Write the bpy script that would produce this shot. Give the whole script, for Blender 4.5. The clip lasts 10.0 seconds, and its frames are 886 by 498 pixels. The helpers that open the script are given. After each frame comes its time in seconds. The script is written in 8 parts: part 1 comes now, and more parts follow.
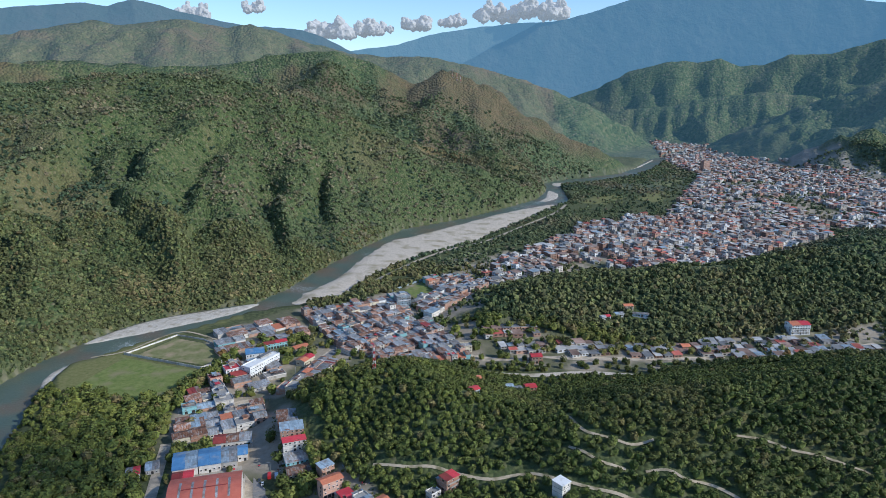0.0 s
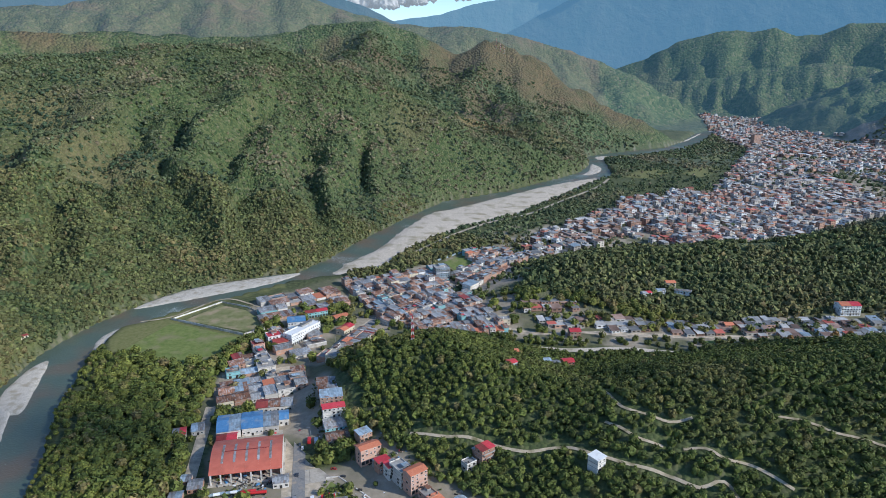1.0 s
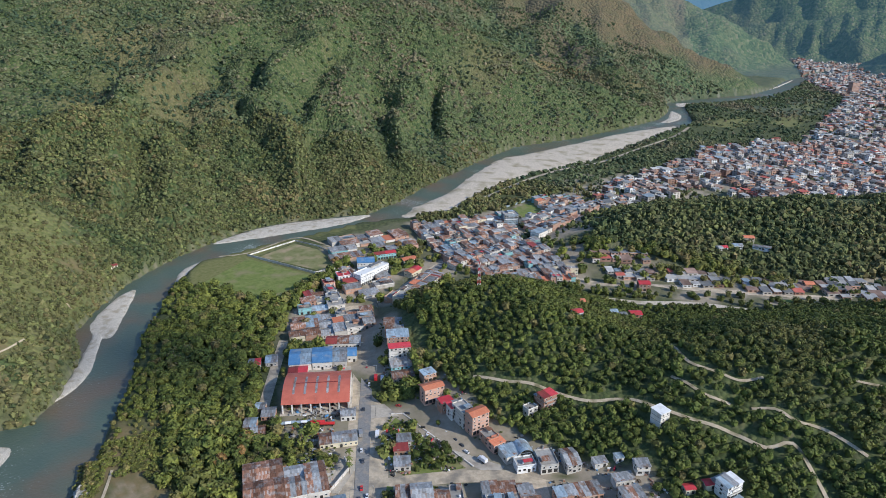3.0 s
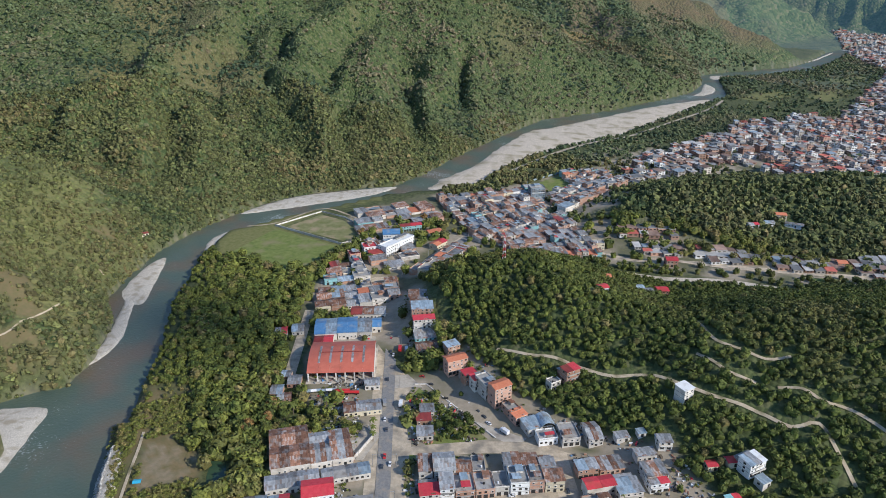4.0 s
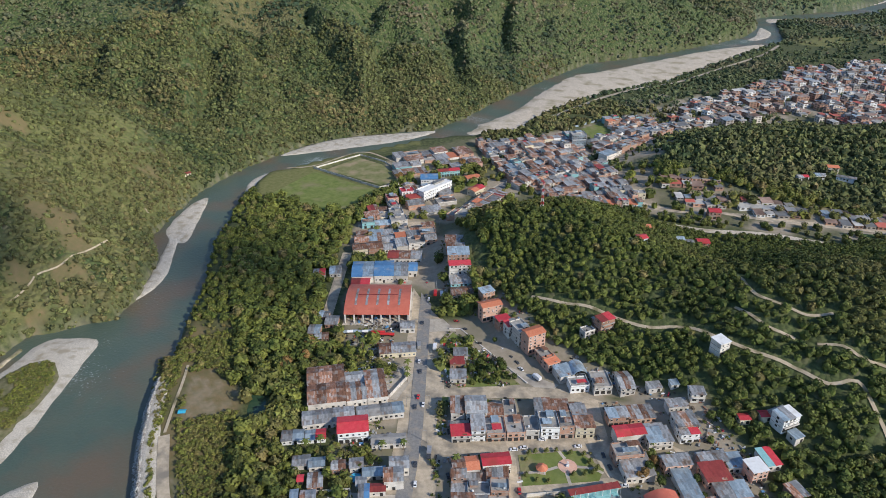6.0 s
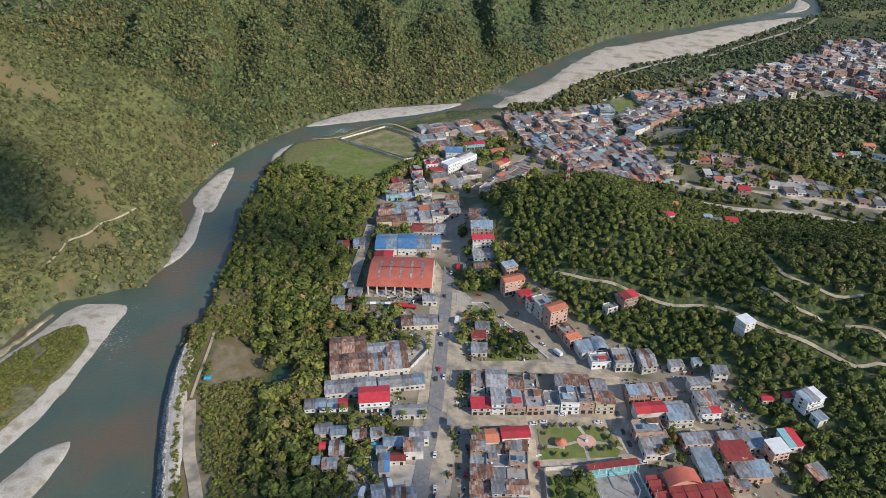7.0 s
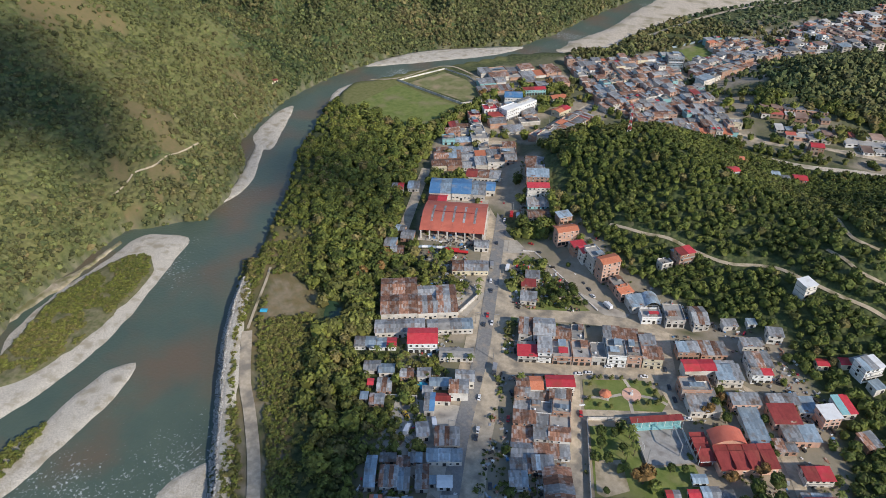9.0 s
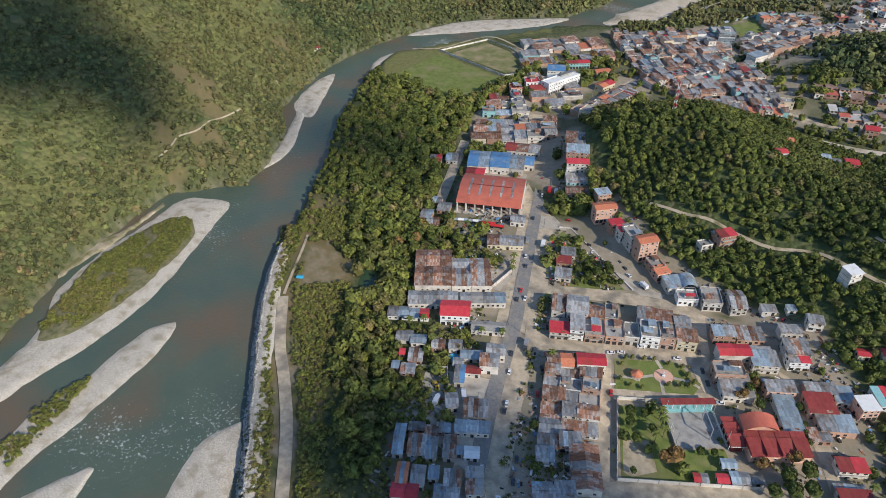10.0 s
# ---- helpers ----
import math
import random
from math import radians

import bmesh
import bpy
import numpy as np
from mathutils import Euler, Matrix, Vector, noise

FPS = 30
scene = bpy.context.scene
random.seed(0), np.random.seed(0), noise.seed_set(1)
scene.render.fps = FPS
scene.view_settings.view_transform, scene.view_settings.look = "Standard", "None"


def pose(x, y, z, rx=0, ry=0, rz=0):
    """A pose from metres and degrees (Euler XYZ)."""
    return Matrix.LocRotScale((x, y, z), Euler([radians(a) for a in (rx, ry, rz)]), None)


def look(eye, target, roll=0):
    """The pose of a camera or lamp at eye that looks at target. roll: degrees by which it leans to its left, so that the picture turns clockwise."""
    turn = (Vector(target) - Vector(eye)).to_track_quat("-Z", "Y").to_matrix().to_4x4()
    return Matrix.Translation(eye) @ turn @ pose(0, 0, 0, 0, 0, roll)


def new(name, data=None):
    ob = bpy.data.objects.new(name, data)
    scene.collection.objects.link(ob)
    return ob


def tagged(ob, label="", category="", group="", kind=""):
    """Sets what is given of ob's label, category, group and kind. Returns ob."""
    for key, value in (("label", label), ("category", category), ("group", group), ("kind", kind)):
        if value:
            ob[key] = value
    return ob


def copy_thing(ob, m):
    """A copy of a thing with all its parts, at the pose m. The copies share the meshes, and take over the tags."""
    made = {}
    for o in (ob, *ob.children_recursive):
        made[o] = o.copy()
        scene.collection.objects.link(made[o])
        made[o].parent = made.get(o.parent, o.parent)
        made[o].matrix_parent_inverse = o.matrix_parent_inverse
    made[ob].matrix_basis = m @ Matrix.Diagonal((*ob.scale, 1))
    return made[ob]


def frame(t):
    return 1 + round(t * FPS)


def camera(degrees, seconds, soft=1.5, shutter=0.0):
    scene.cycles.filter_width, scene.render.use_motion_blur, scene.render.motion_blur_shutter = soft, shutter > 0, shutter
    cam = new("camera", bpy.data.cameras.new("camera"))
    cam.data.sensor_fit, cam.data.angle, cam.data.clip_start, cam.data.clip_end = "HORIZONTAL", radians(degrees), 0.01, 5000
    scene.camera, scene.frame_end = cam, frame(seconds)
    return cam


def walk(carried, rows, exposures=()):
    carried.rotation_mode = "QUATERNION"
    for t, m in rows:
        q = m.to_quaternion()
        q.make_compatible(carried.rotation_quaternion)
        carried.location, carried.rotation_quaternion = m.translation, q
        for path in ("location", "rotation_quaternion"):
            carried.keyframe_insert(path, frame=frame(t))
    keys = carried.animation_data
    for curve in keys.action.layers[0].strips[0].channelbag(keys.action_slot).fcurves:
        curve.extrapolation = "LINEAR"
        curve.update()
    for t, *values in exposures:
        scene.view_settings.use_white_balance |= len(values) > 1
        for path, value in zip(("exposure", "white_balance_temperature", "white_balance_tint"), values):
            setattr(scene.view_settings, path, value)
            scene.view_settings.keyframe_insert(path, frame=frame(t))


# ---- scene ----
# A drone hovers about 270 m over a valley town and turns left and down.
# Rows: seconds, x, y, z, yaw, pitch, roll
cam = camera(66.99, 10.0, soft=0.6)
ROWS = [
    (0.0, 0.0, 0.0, 270.0, 0.00, -13.60, 0.08),
    (0.5, 0.1, 0.1, 269.9, 1.79, -14.79, 0.11),
    (1.0, 0.4, 0.4, 269.9, 3.53, -15.95, 0.10),
    (1.5, 0.5, 0.5, 270.0, 5.25, -17.15, 0.07),
    (2.0, 0.4, 0.7, 269.9, 6.89, -18.30, 0.10),
    (2.5, 0.1, 0.8, 270.1, 8.32, -19.50, 0.13),
    (3.0, -0.3, 0.9, 270.3, 9.61, -20.66, 0.16),
    (4.5, -0.1, 1.1, 270.2, 12.89, -24.16, 0.13),
    (5.0, -0.1, 1.2, 270.2, 13.63, -25.31, 0.12),
    (5.5, -0.1, 1.3, 270.2, 14.50, -26.49, 0.09),
    (7.0, -0.3, 1.8, 270.4, 17.73, -29.95, -0.01),
    (7.5, -0.4, 1.9, 270.3, 19.09, -31.12, -0.05),
    (8.0, -0.4, 1.8, 270.3, 20.41, -32.26, -0.07),
    (8.5, -0.5, 1.7, 270.3, 21.67, -33.44, -0.10),
    (9.0, -0.4, 1.7, 270.5, 23.06, -34.59, -0.20),
    (9.5, -0.3, 1.8, 270.7, 24.99, -35.80, -0.26),
    (10.0, -0.3, 1.9, 270.8, 26.83, -36.94, -0.32),
]
walk(cam, [(t, pose(x, y, z, 90 + pitch, 0, yaw) @ pose(0, 0, 0, 0, 0, roll)) for t, x, y, z, yaw, pitch, roll in ROWS],
     exposures=[(0.0, 0.08, 5650, 9), (1.0, 0.20, 5720, 9), (3.0, 0.25, 5980, 10), (5.0, 0.20, 6250, 11), (10.0, 0.17, 6550, 11)])

# ---- world, sun ----
SUN_AZ, SUN_EL = radians(110), radians(31)   # azimuth clockwise from +y
world = bpy.data.worlds.new("sky")
scene.world = world
world.use_nodes = True
wn = world.node_tree
sky = wn.nodes.new("ShaderNodeTexSky")
sky.sky_type, sky.sun_disc = "NISHITA", False
sky.sun_elevation, sky.sun_rotation = SUN_EL, SUN_AZ
sky.altitude, sky.air_density, sky.dust_density, sky.ozone_density = 900, 1.0, 0.2, 3.0
wn.nodes["Background"].inputs["Strength"].default_value = 0.15
wn.links.new(sky.outputs[0], wn.nodes["Background"].inputs["Color"])
sun = new("sun", bpy.data.lights.new("sun", "SUN"))
sun.data.energy, sun.data.angle, sun.data.color = 3.75, radians(0.53), (1.0, 0.92, 0.79)
to_sun = Vector((math.sin(SUN_AZ) * math.cos(SUN_EL), math.cos(SUN_AZ) * math.cos(SUN_EL), math.sin(SUN_EL)))
sun.matrix_world = look(to_sun * 1500, (0, 0, 0))


# ---- materials ----
def material(name, colours, size=1.0, rough=0.8, metal=0.0, bump=0.2, vary=0.15, stain=None, stain_size=8.0, glow=None, island=False, attr=None, spec=0.3, canopy=None, sheets=None):
    """colours: two base colours mixed by noise of that size (m); vary: change from object to object (or island);
    stain: (colour, amount) in blotches; attr: float attribute that mixes towards a third colour."""
    m = bpy.data.materials.new(name)
    m.use_nodes = True
    nt = m.node_tree
    N, K = nt.nodes, nt.links
    b = N["Principled BSDF"]
    b.inputs["Roughness"].default_value, b.inputs["Metallic"].default_value = rough, metal
    b.inputs["Specular IOR Level"].default_value = spec
    geo = N.new("ShaderNodeNewGeometry")
    n1 = N.new("ShaderNodeTexNoise")
    n1.inputs["Scale"].default_value, n1.inputs["Detail"].default_value, n1.inputs["Roughness"].default_value = 1 / size, 5, 0.65
    K.new(geo.outputs["Position"], n1.inputs["Vector"])
    ramp = N.new("ShaderNodeMapRange")
    ramp.inputs["From Min"].default_value, ramp.inputs["From Max"].default_value = 0.34, 0.66
    K.new(n1.outputs["Fac"], ramp.inputs["Value"])
    mix = N.new("ShaderNodeMix")
    mix.data_type = "RGBA"
    mix.inputs["A"].default_value, mix.inputs["B"].default_value = (*colours[0], 1), (*colours[1], 1)
    K.new(ramp.outputs[0], mix.inputs["Factor"])
    out = mix.outputs["Result"]
    crowns = None
    if canopy:
        # tree crowns seen from afar: cells of their own tone, domed by bump
        crowns = N.new("ShaderNodeTexVoronoi")
        crowns.inputs["Scale"].default_value = 1 / canopy[0]
        K.new(geo.outputs["Position"], crowns.inputs["Vector"])
        tone = N.new("ShaderNodeValToRGB")
        K.new(crowns.outputs["Color"], tone.inputs["Fac"])
        e = tone.color_ramp.elements
        e[0].position, e[0].color = 0.0, (*canopy[1][0], 1)
        e[1].position, e[1].color = 1.0, (*canopy[1][-1], 1)
        for q, col in enumerate(canopy[1][1:-1]):
            e.new((q + 1) / (len(canopy[1]) - 1)).color = (*col, 1)
        wood = N.new("ShaderNodeAttribute")
        wood.attribute_name = "wood"
        mc = N.new("ShaderNodeMix")
        mc.data_type = "RGBA"
        K.new(wood.outputs["Fac"], mc.inputs["Factor"])
        K.new(out, mc.inputs["A"])
        K.new(tone.outputs["Color"], mc.inputs["B"])
        out = mc.outputs["Result"]
    if stain:
        n2 = N.new("ShaderNodeTexNoise")
        n2.inputs["Scale"].default_value, n2.inputs["Detail"].default_value = 1 / stain_size, 6
        K.new(geo.outputs["Position"], n2.inputs["Vector"])
        r2 = N.new("ShaderNodeMapRange")
        r2.inputs["From Min"].default_value, r2.inputs["From Max"].default_value = 0.6 - stain[1] * 0.3, 0.75 - stain[1] * 0.2
        K.new(n2.outputs["Fac"], r2.inputs["Value"])
        m2 = N.new("ShaderNodeMix")
        m2.data_type = "RGBA"
        K.new(r2.outputs[0], m2.inputs["Factor"])
        K.new(out, m2.inputs["A"])
        m2.inputs["B"].default_value = (*stain[0], 1)
        out = m2.outputs["Result"]
    if attr:
        for key, colour in attr:
            at = N.new("ShaderNodeAttribute")
            at.attribute_name = key
            m3 = N.new("ShaderNodeMix")
            m3.data_type = "RGBA"
            K.new(at.outputs["Fac"], m3.inputs["Factor"])
            K.new(out, m3.inputs["A"])
            if isinstance(colour[0], tuple):
                m4 = N.new("ShaderNodeMix")
                m4.data_type = "RGBA"
                m4.inputs["A"].default_value, m4.inputs["B"].default_value = (*colour[0], 1), (*colour[1], 1)
                K.new(ramp.outputs[0], m4.inputs["Factor"])
                K.new(m4.outputs["Result"], m3.inputs["B"])
            else:
                m3.inputs["B"].default_value = (*colour, 1)
            out = m3.outputs["Result"]
    if sheets:
        # overlapping roof sheets, each weathered on its own, a few rusted through
        tc = N.new("ShaderNodeTexCoord")
        bt = N.new("ShaderNodeTexBrick")
        bt.inputs["Color1"].default_value, bt.inputs["Color2"].default_value, bt.inputs["Mortar"].default_value = (0, 0, 0, 1), (1, 1, 1, 1), (0.25, 0.25, 0.25, 1)
        bt.inputs["Scale"].default_value, bt.inputs["Mortar Size"].default_value = 1.0, 0.035
        bt.inputs["Brick Width"].default_value, bt.inputs["Row Height"].default_value = sheets[0]
        K.new(tc.outputs["Object"], bt.inputs["Vector"])
        tone = N.new("ShaderNodeMapRange")
        tone.inputs["To Min"].default_value, tone.inputs["To Max"].default_value = 1 - sheets[1], 1 + sheets[1] * 0.7
        K.new(bt.outputs["Color"], tone.inputs["Value"])
        hs = N.new("ShaderNodeHueSaturation")
        K.new(tone.outputs[0], hs.inputs["Value"])
        K.new(out, hs.inputs["Color"])
        rusted = N.new("ShaderNodeMapRange")
        rusted.inputs["From Min"].default_value, rusted.inputs["From Max"].default_value = sheets[2], sheets[2] + 0.08
        K.new(bt.outputs["Color"], rusted.inputs["Value"])
        half = N.new("ShaderNodeMath")
        half.operation = "MULTIPLY"
        half.inputs[1].default_value = 0.75
        K.new(rusted.outputs[0], half.inputs[0])
        mr2 = N.new("ShaderNodeMix")
        mr2.data_type = "RGBA"
        K.new(half.outputs[0], mr2.inputs["Factor"])
        K.new(hs.outputs["Color"], mr2.inputs["A"])
        mr2.inputs["B"].default_value = (*sheets[3], 1)
        out = mr2.outputs["Result"]
    if vary:
        hsv = N.new("ShaderNodeHueSaturation")
        mr = N.new("ShaderNodeMapRange")
        mr.inputs["To Min"].default_value, mr.inputs["To Max"].default_value = 1 - vary * 1.6, 1 + vary
        if island:
            K.new(geo.outputs["Random Per Island"], mr.inputs["Value"])
        else:
            oi = N.new("ShaderNodeObjectInfo")
            K.new(oi.outputs["Random"], mr.inputs["Value"])
        K.new(mr.outputs[0], hsv.inputs["Value"])
        K.new(out, hsv.inputs["Color"])
        out = hsv.outputs["Color"]
    K.new(out, b.inputs["Base Color"])
    if bump:
        bp = N.new("ShaderNodeBump")
        bp.inputs["Strength"].default_value, bp.inputs["Distance"].default_value = min(1, bump * 2), size * bump
        K.new(n1.outputs["Fac"], bp.inputs["Height"])
        K.new(bp.outputs[0], b.inputs["Normal"])
        if crowns:
            b2 = N.new("ShaderNodeBump")
            b2.invert = True
            b2.inputs["Distance"].default_value = canopy[0] * canopy[2]
            K.new(wood.outputs["Fac"], b2.inputs["Strength"])
            K.new(crowns.outputs["Distance"], b2.inputs["Height"])
            K.new(bp.outputs[0], b2.inputs["Normal"])
            K.new(b2.outputs[0], b.inputs["Normal"])
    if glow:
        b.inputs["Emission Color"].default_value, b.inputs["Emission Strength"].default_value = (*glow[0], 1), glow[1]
    return m


CANOPY = [(0.035, 0.055, 0.02), (0.055, 0.085, 0.028), (0.085, 0.115, 0.04), (0.125, 0.14, 0.055), (0.17, 0.155, 0.09)]
